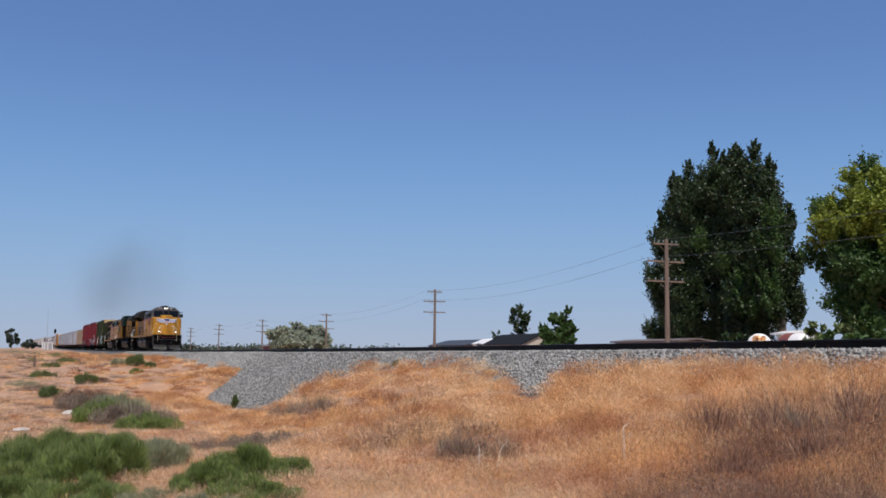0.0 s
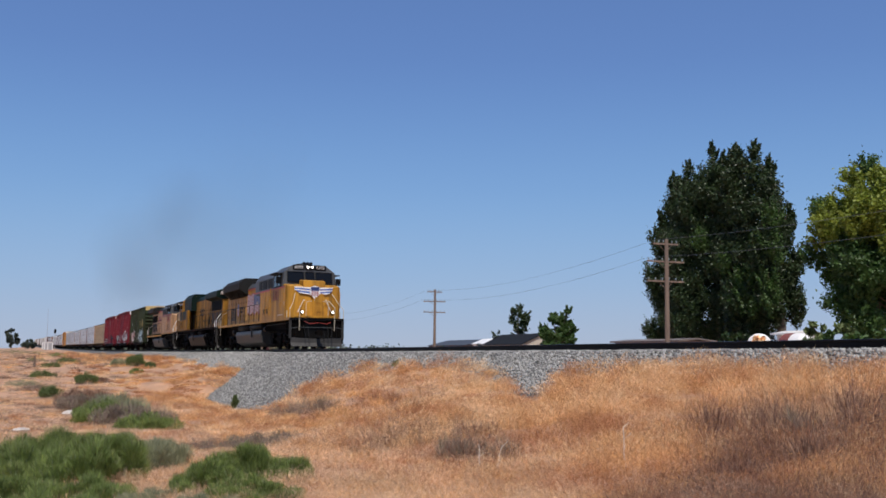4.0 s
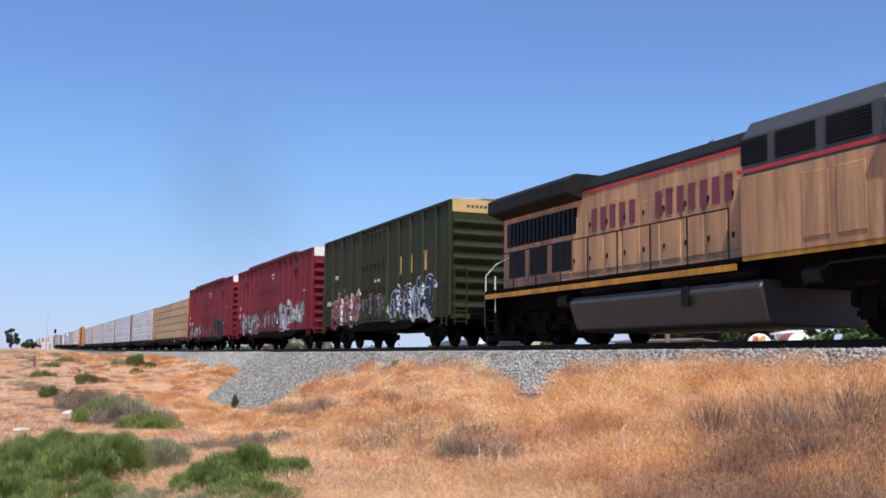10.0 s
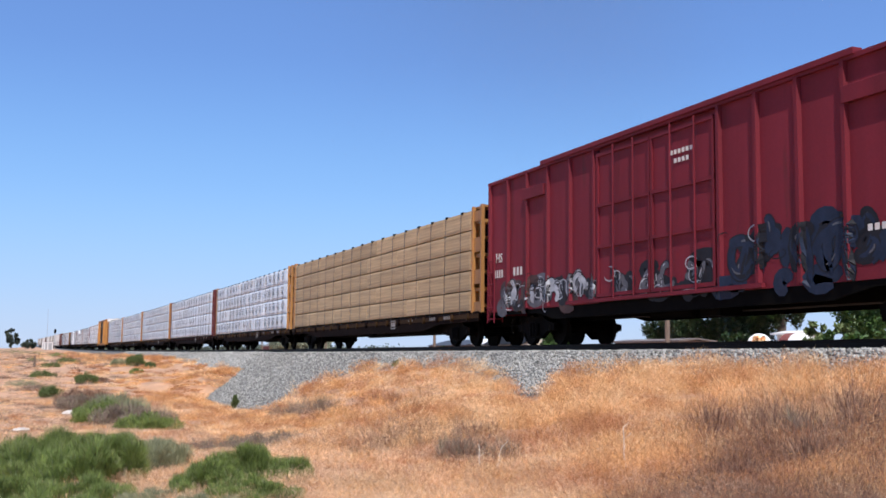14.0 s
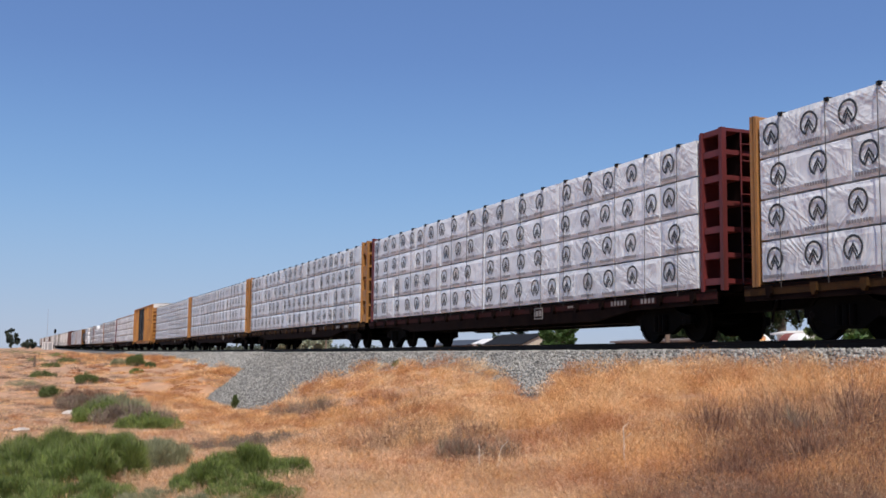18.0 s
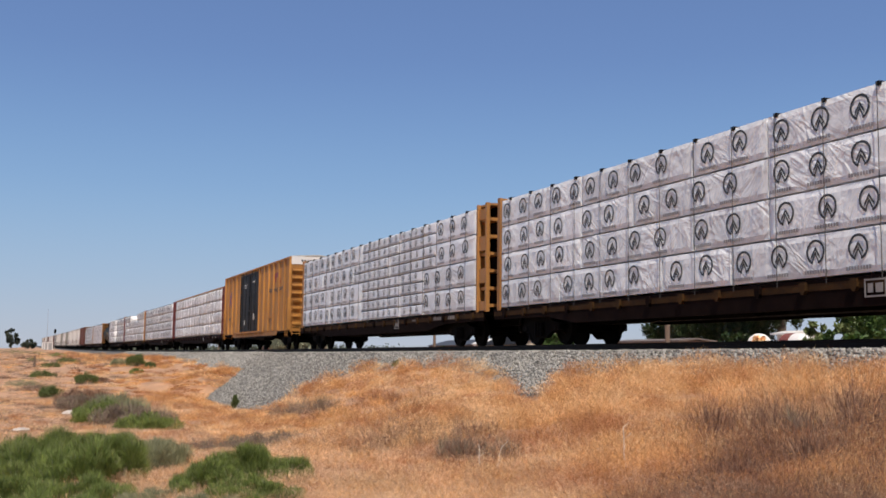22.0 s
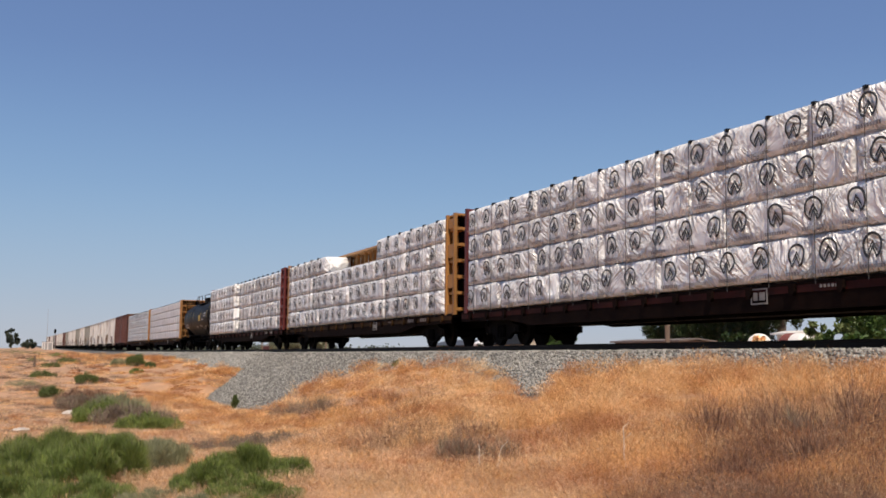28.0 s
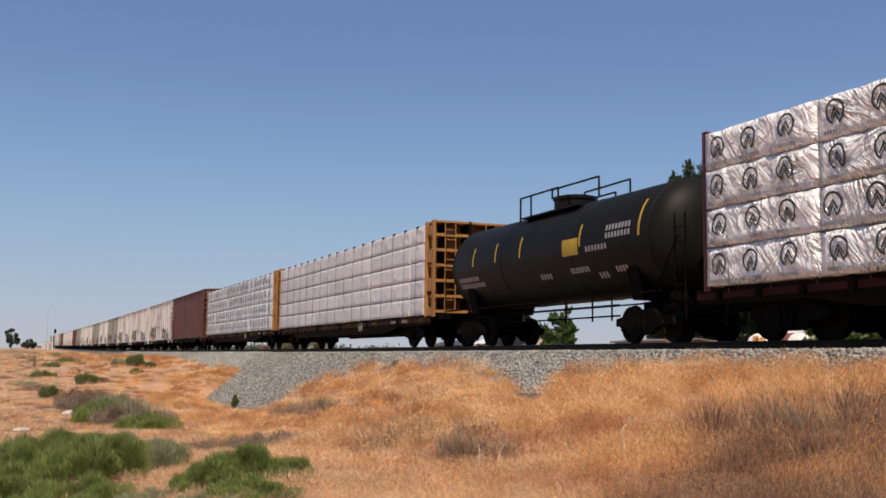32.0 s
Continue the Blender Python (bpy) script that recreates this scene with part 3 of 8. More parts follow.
def hose_mesh():
    bm = bm_new()
    rail_path(bm, [(0, 0.32, 0.85), (0.14, 0.30, 0.62), (0.26, 0.24, 0.44), (0.36, 0.16, 0.42)], 0.03, 6)
    return mesh_of("air_hose", bm, M["black"])


HOSE = hose_mesh()


def add_ends(parent, h):
    for s in (-1, 1):
        piece("coupler", COUPLER, parent, (s * h, 0, 0), 0 if s > 0 else 180)
        piece("air_hose", HOSE, parent, (s * (h - 0.3), 0, 0), 0 if s > 0 else 180)


def ladder(parent, x, y, z0, z1, along="x", width=0.42, step=0.33, material=None, name="ladder"):
    bm = bm_new()
    d = (width / 2, 0) if along == "x" else (0, width / 2)
    for s in (-1, 1):
        rod(bm, (x + s * d[0], y + s * d[1], z0), (x + s * d[0], y + s * d[1], z1), 0.022, 5)
    z = z0 + 0.1
    while z < z1:
        rod(bm, (x - d[0], y - d[1], z), (x + d[0], y + d[1], z), 0.016, 5)
        z += step
    return part(name, bm, material, parent)


def side_skin(ribs, w=1.5, door=None):
    """How far out the painted side stands at x: panels, ribs and doors."""
    def skin(x):
        if door and door[0] < x < door[1]:
            return w + 0.024
        near = min((abs(x - r) for r in ribs), default=9.0)
        return w + 0.005 + 0.086 * min(1.0, max(0.0, (0.085 - near) / 0.04))
    return skin


def stroke(bm, pts, th, skin, lift):
    """A round-ended ribbon along pts that lies on the side's skin."""
    n = len(pts)
    rows = []
    for j, (px, pz) in enumerate(pts):
        qx, qz = pts[min(j + 1, n - 1)][0] - pts[max(j - 1, 0)][0], pts[min(j + 1, n - 1)][1] - pts[max(j - 1, 0)][1]
        d = math.hypot(qx, qz) or 1.0
        end = min(j, n - 1 - j)
        w = th * (0.45, 0.85, 1.0)[min(end, 2)]
        k = 4 if th > 0.05 else 2
        rows.append([])
        for i in range(k + 1):
            f = (2.0 * i / k - 1.0) * w
            x, z = px - qz / d * f, pz + qx / d * f
            rows[-1].append(bm.verts.new((x, -skin(x) - lift, z)))
    for r0, r1 in zip(rows, rows[1:]):
        for i in range(len(r0) - 1):
            bm.faces.new((r0[i], r0[i + 1], r1[i + 1], r1[i]))


def arc(cx, cz, rx, rz, a0, a1, n=12):
    return [(cx + rx * math.cos(radians(a0 + (a1 - a0) * i / n)), cz + rz * math.sin(radians(a0 + (a1 - a0) * i / n))) for i in range(n + 1)]


def line(x0, z0, x1, z1, n=7):
    return [(x0 + (x1 - x0) * i / n, z0 + (z1 - z0) * i / n) for i in range(n + 1)]


def swirl(rng):
    """Two or three bent strokes in a unit square."""
    out = []
    for k in range(rng.choice((2, 3, 3))):
        a0 = rng.uniform(0, 360)
        if rng.random() < 0.65:
            out.append(arc(rng.uniform(.3, .7), rng.uniform(.25, .75), rng.uniform(.15, .45), rng.uniform(.15, .4), a0, a0 + rng.choice((-1, 1)) * rng.uniform(90, 240)))
        else:
            x0 = rng.uniform(.1, .9)
            out.append(line(x0, rng.uniform(0, .3), x0 + rng.uniform(-.35, .35), rng.uniform(.65, 1.0)))
    return out


def spray(parent, rng, x0, x1, z0, z1, skin, fills, n, edge="paint_c", halo=None, shine=("paint_e",), haze=(), scrawl=6, th=0.115):
    """A row of swollen spray-painted shapes with outlines, glints, clouds of colour behind and thin scrawls."""
    layers = {}
    n = int(n * 1.9)
    w = (x1 - x0) / n
    hgt = z1 - z0
    count = [0]

    def ribbon(col, pts, t, level):
        count[0] += 1
        stroke(layers.setdefault(col, bm_new()), pts, t, skin, 0.0018 * level + 0.00012 * (count[0] % 12))

    for i in range(int(8 * len(haze))):
        px, pz = rng.uniform(x0, x1), rng.uniform(z0, z1 - 0.15 * hgt)
        ribbon(haze[i % len(haze)], arc(px, pz, rng.uniform(.1, .5), rng.uniform(.05, .2), 0, 300, 10), rng.uniform(.12, .2), 0)
    for i in range(n):
        cx = x0 + i * w
        sc, tall, dz = w * rng.uniform(1.5, 2.1), hgt * rng.uniform(0.78, 1.0), rng.uniform(0, .08) * hgt
        lean_ = rng.uniform(-.18, .18)
        t = th * rng.uniform(0.85, 1.15)
        fill = fills[i % len(fills)]
        lines = [[(cx + sc * (px + lean_ * pz) + rng.uniform(-.01, .01), z0 + dz + tall * pz) for px, pz in st] for st in swirl(rng)]
        for st in lines:
            if halo:
                ribbon(halo, st, t + 0.085, 1)
        for st in lines:
            ribbon(edge, st, t + 0.03, 2)
        for st in lines:
            ribbon(fill, st, t, 3)
        for st in lines:
            m0 = len(st) // 3
            if rng.random() < 0.8:
                ribbon(rng.choice(shine), [(px - t * 0.4, pz + t * 0.35) for px, pz in st[m0:m0 + 4]], t * 0.22, 4)
            if rng.random() < 0.7:
                ribbon(rng.choice(fills), [(px + t * 0.3, pz - t * 0.25) for px, pz in st[:len(st) // 2 + 2]], t * 0.4, 4)
    for i in range(scrawl):
        px, pz = rng.uniform(x0, x1), rng.uniform(z0, z1)
        a = rng.uniform(0, 6.28)
        ribbon(rng.choice([edge, "paint_c", shine[0], "paint_a"]), arc(px, pz, rng.uniform(.08, .3), rng.uniform(.06, .2), a * 57, a * 57 + rng.uniform(120, 330), 10), rng.uniform(0.008, 0.02), 5)
    for col, bm in layers.items():
        part("spray_painting", bm, M[col], parent)["kind"] = "stuff"


# -- locomotives: built with the cab towards +x, rail top at z = 0 --
def locomotive(name, label, style):
    """style: 'lead' (wide nose, flag), 'faded' (second builder's hood, same scheme) or 'green' (older green and yellow scheme)."""
    top = thing(name, label, "locomotive", "locomotives")
    lead = style == "lead"
    L = 22.63 if lead else 22.3
    h = L / 2
    body = M[{"lead": "yellow", "faded": "faded", "green": "oldyellow"}[style]]
    roof = M[{"lead": "locogrey", "faded": "locogrey", "green": "locogreen"}[style]]
    dark = M["greydark"] if style != "green" else M["locogreen"]

    def X(u):
        return h - u + 0.7

    T = L + 0.7
    deck = 1.68
    # frame and walkway
    bm = bm_new()
    box(bm, -h + 1.2, h - 1.2, -1.0, 1.0, 1.05, 1.62)
    part("underframe", bm, M["under"], top, bevel=0.02)
    bm = bm_new()
    box(bm, -h + 0.75, h - 0.75, -1.52, 1.52, 1.60, deck)
    part("walkway", bm, M["under"], top)
    for s in (-1, 1):
        bm = bm_new()
        if lead or style == "green":
            box(bm, -h + 0.75, h - 0.75, min(s * 1.523, s * 1.545), max(s * 1.523, s * 1.545), 1.55, deck + 0.01)
        else:
            box(bm, X(9.7), h - 0.75, min(s * 1.523, s * 1.545), max(s * 1.523, s * 1.545), 1.58, deck + 0.05)
            box(bm, -h + 0.75, X(9.9), min(s * 1.523, s * 1.545), max(s * 1.523, s * 1.545), 1.42, 1.56)
        part("side_sill", bm, M["yellow"] if style != "green" else M["deckrust_shaded"], top, "yellow sill stripe" if style != "green" else "grimy dark sill")
    # nose
    nt, nf = (3.52, 1.93) if lead else (3.36, 1.95) if style == "faded" else (3.22, 1.30)
    nc = 2.35 if style != "green" else 1.65
    bm = bm_new()
    r = [(X(nc), -1.5), (X(nf), -0.78), (X(nf), 0.78), (X(nc), 1.5), (X(3.6), 1.5), (X(3.6), -1.5)]
    v0 = [bm.verts.new((x, y, deck)) for x, y in r]
    v1 = [bm.verts.new((x - (0.12 if i in (1, 2) else 0.0), y, (nt - (0.10 if i in (1, 2) else 0.0)) if i < 4 else nt + 0.16)) for i, (x, y) in enumerate(r)]
    for i in range(6):
        bm.faces.new((v0[i], v0[(i + 1) % 6], v1[(i + 1) % 6], v1[i]))
    bm.faces.new(v0[::-1])
    bm.faces.new(v1)
    nose = part("nose", bm, body, top, bevel=0.05)
    if lead:
        bm = bm_new()
        prism(bm, [(X(nf + 0.10), nt - 0.3), (X(nf + 0.16), nt + 0.24), (X(3.2), nt + 0.34), (X(3.2), nt - 0.3)], -0.62, 0.62, "y")
        part("nose_headlight_case", bm, body, top, bevel=0.03)
    bm = bm_new()
    box(bm, X(nf - 0.025), X(nf + 0.02), -0.12, 0.5, deck + 0.1, deck + 1.35)
    part("nose_door", bm, body, top, bevel=0.01)
    for dz in (0.35, 0.85):
        bm = bm_new()
        box(bm, X(nf - 0.045), X(nf - 0.02), 0.0, 0.38, deck + dz, deck + dz + 0.32)
        part("nose_door_panel", bm, body, top, bevel=0.01)
    # cab
    c0, c1 = (2.95, 5.6) if lead else (3.3, 5.9)
    ct = {'lead': 4.72, 'faded': 4.58, 'green': 4.66}[style]
    bm = bm_new()
    prof = [(-1.52, deck), (-1.52, 3.55), (-1.46, ct - 0.42), (-1.0, ct - 0.06), (-0.55, ct), (0.55, ct), (1.0, ct - 0.06), (1.46, ct - 0.42), (1.52, 3.55), (1.52, deck)]
    prism(bm, prof, X(c1), X(c0))
    for v in bm.verts:
        if v.co.x > X(c0) - 0.01:
            v.co.x += (3.4 - v.co.z) * 0.24 if v.co.z > 3.4 else 0.0
    part("cab", bm, roof if style != "green" else body, top, bevel=0.03)
    # cab lower sides in body colour
    for s in (-1, 1):
        bm = bm_new()
        y0, y1 = sorted((s * 1.523, s * 1.555))
        side_end = 8.7 if lead else 9.7
        box(bm, X(side_end), X(2.40), y0, y1, deck + 0.01, 3.30 if not lead else 3.42)
        part("cab_side", bm, body, top)
        # side windows
        for a, b in (((c0 + 0.62), (c0 + 1.32)), ((c0 + 1.42), (c0 + 2.15))):
            bm = bm_new()
            y0, y1 = sorted((s * 1.47, s * 1.56))
            box(bm, X(b), X(a), y0, y1, 3.52, 4.12)
            w = part("cab_window", bm, M["glass"], top)
            bm = bm_new()
            for za, zb in ((3.47, 3.52), (4.12, 4.17)):
                box(bm, X(b + 0.05), X(a - 0.05), *sorted((s * 1.46, s * 1.575)), za, zb)
            for ua in (a - 0.05, b):
                box(bm, X(ua + 0.05), X(ua), *sorted((s * 1.46, s * 1.575)), 3.52, 4.12)
            part("window_frame", bm, M["black"] if style != "green" else body, w)
        bm = bm_new()
        box(bm, X(c1 - 0.4), X(c0 + 0.5), *sorted((s * 1.48, s * 1.85)), 4.19, 4.23)
        part("sunshade", bm, dark, top)
        bm = bm_new()
        box(bm, X(c0 + 0.42), X(c0 + 0.36), *sorted((s * 1.58, s * 1.86)), 3.62, 4.0)
        part("mirror", bm, M["black"], top)
    # windscreen panes
    for y0, y1 in ((-1.28, -0.34), (0.34, 1.28), (-0.26, 0.26)):
        bm = bm_new()
        z0, z1 = 3.72, (ct - 0.42)
        q = []
        for yy, zz in ((y0, z0), (y1, z0), (y1, z1), (y0, z1)):
            q.append((X(c0) + (3.4 - zz) * 0.24 + 0.012, yy, zz))
        f0 = [bm.verts.new(p) for p in q]
        f1 = [bm.verts.new((p[0] - 0.05, p[1], p[2])) for p in q]
        bm.faces.new(f0)
        bm.faces.new(f1[::-1])
        for i in range(4):
            bm.faces.new((f0[i], f1[i], f1[(i + 1) % 4], f0[(i + 1) % 4]))
        w = part("windscreen", bm, M["glass"], top)
        bm = bm_new()
        for i in range(4):
            a, b = Vector(q[i]), Vector(q[(i + 1) % 4])
            rod(bm, a, b, 0.028, 4)
        part("window_gasket", bm, M["black"], w)
    # number boards and headlights on the brow
    zb = ct - 0.14
    for s in (-1, 1):
        bm = bm_new()
        box(bm, X(c0 + 0.34), X(c0 + 0.2), s * 0.62 - 0.34, s * 0.62 + 0.34, zb - 0.16, zb + 0.12)
        nb = part("number_board", bm, M["black"], top, bevel=0.015)
        words("road_number", {"lead": "8393", "faded": "6946", "green": "6722"}[style], 0.24, M["lettering"], nb, X(c0 + 0.2) + 0.006, s * 0.62, zb - 0.02, "front")
    bm = bm_new()
    box(bm, X(c0 + 0.36), X(c0 + 0.16), -0.25, 0.25, zb - 0.14, zb + 0.13)
    hb = part("headlight_case", bm, M["black"], top, bevel=0.02)
    for s in (-1, 1):
        bm = bm_new()
        lathe(bm, [(0, 0.02), (0, 0.045), (0.03, 0.06)], 14, "x", (X(c0 + 0.16), s * 0.12, zb))
        part("headlight", bm, M["lamp"] if lead else M["glass"], hb, "lit twin headlight" if lead else "unlit headlight")
    fwd = 0.55 if lead else 0.0
    for s in (-1, 1):
        bm = bm_new()
        rod(bm, (X(nf + 0.05 - fwd), s * 0.86, 2.0), (X(nf - 0.12 - fwd), s * 0.86, 2.0), 0.11, 14)
        if lead:
            rod(bm, (X(nf - fwd), s * 0.86, deck), (X(nf - fwd), s * 0.86, 1.92), 0.03, 6)
        dl = part("ditch_light", bm, M["black"], top)
        bm = bm_new()
        rod(bm, (X(nf - 0.12 - fwd), s * 0.86, 2.0), (X(nf - 0.135 - fwd), s * 0.86, 2.0), 0.062, 14)
        part("lens", bm, M["lamp"] if lead else M["glass"], dl)
    # roof gear
    bm = bm_new()
    for dy in (-0.2, 0.0, 0.2):
        rod(bm, (X(c0 + 1.2), dy, ct + 0.12), (X(c0 + 0.7), dy, ct + 0.12), 0.05, 8, 0.09)
    box(bm, X(c0 + 1.1), X(c0 + 0.95), -0.25, 0.25, ct - 0.02, ct + 0.09)
    part("air_horn", bm, M["black"], top)
    bm = bm_new()
    box(bm, X(c0 + 2.2), X(c0 + 1.5), -0.4, 0.4, ct - 0.02, ct + 0.16)
    part("roof_unit", bm, dark, top, bevel=0.03)
    # upper cabinet behind the cab
    e1 = 10.6 if lead else 9.8
    bm = bm_new()
    zt = {'lead': 4.50, 'faded': 4.48, 'green': 4.74}[style]
    prism(bm, [(-1.44, 3.3), (-1.44, zt - 0.35), (-1.2, zt), (1.2, zt), (1.44, zt - 0.35), (1.44, 3.3)], X(e1), X(c1 + 0.02))
    part("upper_cabinet", bm, roof, top, bevel=0.02)
    for s in (-1, 1):
        for a, b in ((c1 + 0.35, c1 + 1.45), (c1 + 1.75, c1 + 2.85), (c1 + 3.1, c1 + 3.9)):
            bm = bm_new()
            box(bm, X(b), X(a), *sorted((s * 1.40, s * 1.455)), 3.55, 4.08)
            g = part("intake_grille", bm, M["black"], top)
            bm = bm_new()
            for i in range(7):
                z = 3.59 + i * 0.07
                box(bm, X(b), X(a), *sorted((s * 1.44, s * 1.475)), z, z + 0.018)
            part("grille_slats", bm, M["greydark"], g)["kind"] = "stuff"
        bm = bm_new()
        box(bm, X(e1), X(2.45) if lead else X(3.2), *sorted((s * 1.555, s * 1.562)), 3.36, 3.44)
        if style != "green":
            part("red_stripe", bm, M["redstripe"], top, "thin red stripe")
        else:
            bm.free()
    # long hood
    h0, h1 = e1 - 1.9, T - 0.95
    r0_line = 15.35 if lead else 17.0
    hy = 0.92 if lead else 1.0
    bm = bm_new()
    zt2 = {'lead': 4.30, 'faded': 4.46, 'green': 4.40}[style]
    prism(bm, [(-hy, deck), (-hy, zt2 - 0.28), (-hy + 0.22, zt2), (hy - 0.22, zt2), (hy, zt2 - 0.28), (hy, deck)], X(h1), X(h0))
    part("long_hood", bm, body, top, bevel=0.02)
    bm = bm_new()
    prism(bm, [(-hy - 0.012, zt2 - 0.36), (-hy - 0.012, zt2 - 0.27), (-hy + 0.21, zt2 + 0.02), (hy - 0.21, zt2 + 0.02), (hy + 0.012, zt2 - 0.27), (hy + 0.012, zt2 - 0.36)], X(h1 - 0.05), X(h0 + 0.1))
    part("hood_roof", bm, roof if lead else dark, top)
    if style != "green":
        # the red line climbs from the cab to the roof edge and follows it back
        for s in (-1, 1):
            bm = bm_new()
            box(bm, X(r0_line), X(e1 + 0.1), *sorted((s * (hy + 0.013), s * (hy + 0.019))), zt2 - 0.42, zt2 - 0.35)
            part("red_stripe", bm, M["redstripe"], top, "thin red stripe")
    for k, uu in enumerate((h0 + 3.4, h0 + 5.9, h0 + 8.6)):
        bm = bm_new()
        box(bm, X(uu + 0.9), X(uu), -0.32, 0.32, zt2 - 0.01, zt2 + 0.07 + 0.04 * (k % 2))
        part("roof_hatch", bm, dark, top, bevel=0.02)
    # lifting lugs and grab irons along the hood's flank
    for s in (-1, 1):
        for uu in (h0 + 2.6, h0 + 4.9, h0 + 7.3):
            bm = bm_new()
            rail_path(bm, [(X(uu), s * hy, 3.62), (X(uu), s * (hy + 0.06), 3.64), (X(uu + 0.42), s * (hy + 0.06), 3.64), (X(uu + 0.42), s * hy, 3.62)], 0.013)
            part("grab_iron", bm, body, top)
    u = h0 + 2.1
    while u < h1 - 1.2:
        for s in (-1, 1):
            bm = bm_new()
            box(bm, X(u + 0.72), X(u), *sorted((s * (hy - 0.01), s * (hy + 0.025))), deck + 0.25, 3.45)
            d = part("hood_door", bm, body, top, bevel=0.008)
            for z in (2.2, 3.1):
                bm = bm_new()
                box(bm, X(u + 0.66), X(u + 0.6), *sorted((s * (hy + 0.02), s * (hy + 0.05))), z, z + 0.12)
                part("door_latch", bm, M["greydark"], d)
        u += 0.86
    # rear end: ladder, marker boxes
    if not lead:
        ladder(top, X(h1) - 0.05, -0.5, 1.9, 4.1, "y", 0.42, 0.33, body, "end_ladder")
        for s in (-1, 1):
            bm = bm_new()
            box(bm, X(h1 + 0.30), X(h1 + 0.02), s * 0.95 - 0.27, s * 0.95 + 0.27, zt2 - 0.30, zt2 - 0.08)
            part("marker_box", bm, M["flagwhite"], top, "pale rear marker box", bevel=0.02)
        bm = bm_new()
        rod(bm, (X(h1 + 0.02), 0, 3.9), (X(h1 + 0.12), 0, 3.9), 0.16, 14)
        part("rear_headlight", bm, M["black"], top)
    # exhaust
    bm = bm_new()
    box(bm, X(13.6), X(12.4), -0.28, 0.28, zt2 - 0.05, zt2 + 0.2)
    part("exhaust_stack", bm, M["black"], top, bevel=0.02)
    for uu in (11.4, 14.8):
        bm = bm_new()
        box(bm, X(uu + 0.5), X(uu), -0.45, 0.45, zt2 - 0.02, zt2 + 0.1)
        part("roof_hatch", bm, dark, top, bevel=0.02)
    # radiator section
    r0, r1 = (15.4, T - 2.0) if lead else (17.1, T - 0.95)
    bm = bm_new()
    if lead:
        prism(bm, [(-0.93, 3.55), (-1.50, 3.98), (-1.52, 4.42), (-1.15, 4.74), (1.15, 4.74), (1.52, 4.42), (1.50, 3.98), (0.93, 3.55)], X(r1), X(r0))
    else:
        dz = -0.26 if style == "green" else -0.12
        prism(bm, [(-1.02, 4.02 + dz), (-1.53, 4.18 + dz), (-1.53, 4.56 + dz), (-1.2, 4.74 + dz), (1.2, 4.74 + dz), (1.53, 4.56 + dz), (1.53, 4.18 + dz), (1.02, 4.02 + dz)], X(r1 + 0.1), X(r0))
    part("radiator_housing", bm, dark, top, bevel=0.03)

    for s in (-1, 1):
        bm = bm_new()
        if lead:
            prism(bm, [(s * 0.96, 3.58), (s * 1.512, 4.0), (s * 1.535, 4.0), (s * 0.98, 3.52)], X(r1 - 0.25), X(r0 + 0.3))
        else:
            box(bm, X(r1 - 0.3), X(r0 + 0.3), *sorted((s * 0.99, s * 1.03)), 3.0, 3.74)
        g = part("radiator_grille", bm, M["black"], top)
        bm = bm_new()
        n = 16
        for i in range(n):
            uu = r0 + 0.35 + (r1 - r0 - 0.75) * i / n
            if lead:
                prism(bm, [(s * 0.97, 3.53), (s * 1.53, 3.98), (s * 1.55, 3.97), (s * 0.99, 3.51)], X(uu + 0.05), X(uu))
            else:
                box(bm, X(uu + 0.04), X(uu), *sorted((s * 1.02, s * 1.05)), 3.02, 3.72)
        part("grille_slats", bm, M["under"], g)["kind"] = "stuff"
        for k in range(2 if lead else 3):
            bm = bm_new()
            uu, gw = (r0 + 0.6 + 1.4 * k, 1.1) if not lead else (19.4 + 0.85 * k, 0.72)
            box(bm, X(uu + gw), X(uu), *sorted((s * (hy - .01), s * (hy + 0.03))), deck + 0.35, 2.85)
            g = part("hood_grille", bm, M["black"], top)
            bm = bm_new()
            for i in range(9):
                z = deck + 0.42 + i * 0.083
                box(bm, X(uu + gw - 0.02), X(uu + 0.02), *sorted((s * (hy + .02), s * (hy + 0.045))), z, z + 0.02)
            part("grille_slats", bm, body if style != "faded" else M["greydark"], g)["kind"] = "stuff"
    # fuel tank and reservoirs
    t0, t1 = (8.55, 16.2) if lead else (9.2, 16.9)
    bm = bm_new()
    zt = 1.15
    if lead:
        prof = [(-1.44, zt), (-1.52, 0.92), (-1.36, 0.42), (-0.95, 0.20), (0.95, 0.20), (1.36, 0.42), (1.52, 0.92), (1.44, zt)]
        prism(bm, prof, X(t1), X(t0))
    else:
        for a, b in (((t0), (t1)),):
            prof = [(-1.40, zt + 0.06), (-1.54, 1.05), (-1.30, 0.36), (-0.9, 0.28), (0.9, 0.28), (1.30, 0.36), (1.54, 1.05), (1.40, zt + 0.06)]
            prism(bm, prof, X(b), X(a))
    ft = part("fuel_tank", bm, M["tankgrey" if style != "green" else "black"], top, "grey fuel tank" if style != "green" else "black grimy fuel tank", bevel=0.03)
    for s in (-1, 1):
        bm = bm_new()
        box(bm, X(t0 + 2.6), X(t0 + 2.35), *sorted((s * 1.5, s * 1.56)), 0.75, 1.2)
        part("fuel_gauge", bm, M["black"], ft)
        for a, b in ((t0 + 0.2, t0 + 3.6), (t0 + 4.2, t1 - 0.4)):
            bm = bm_new()
            lathe(bm, [(0, 0.1), (0.06, 0.19), (b - a - 0.06, 0.19), (b - a, 0.1)], 14, "x", (X(b), s * 1.26, 1.38))
            part("air_reservoir", bm, M["greydark" if lead else "under"], top, smooth=True)
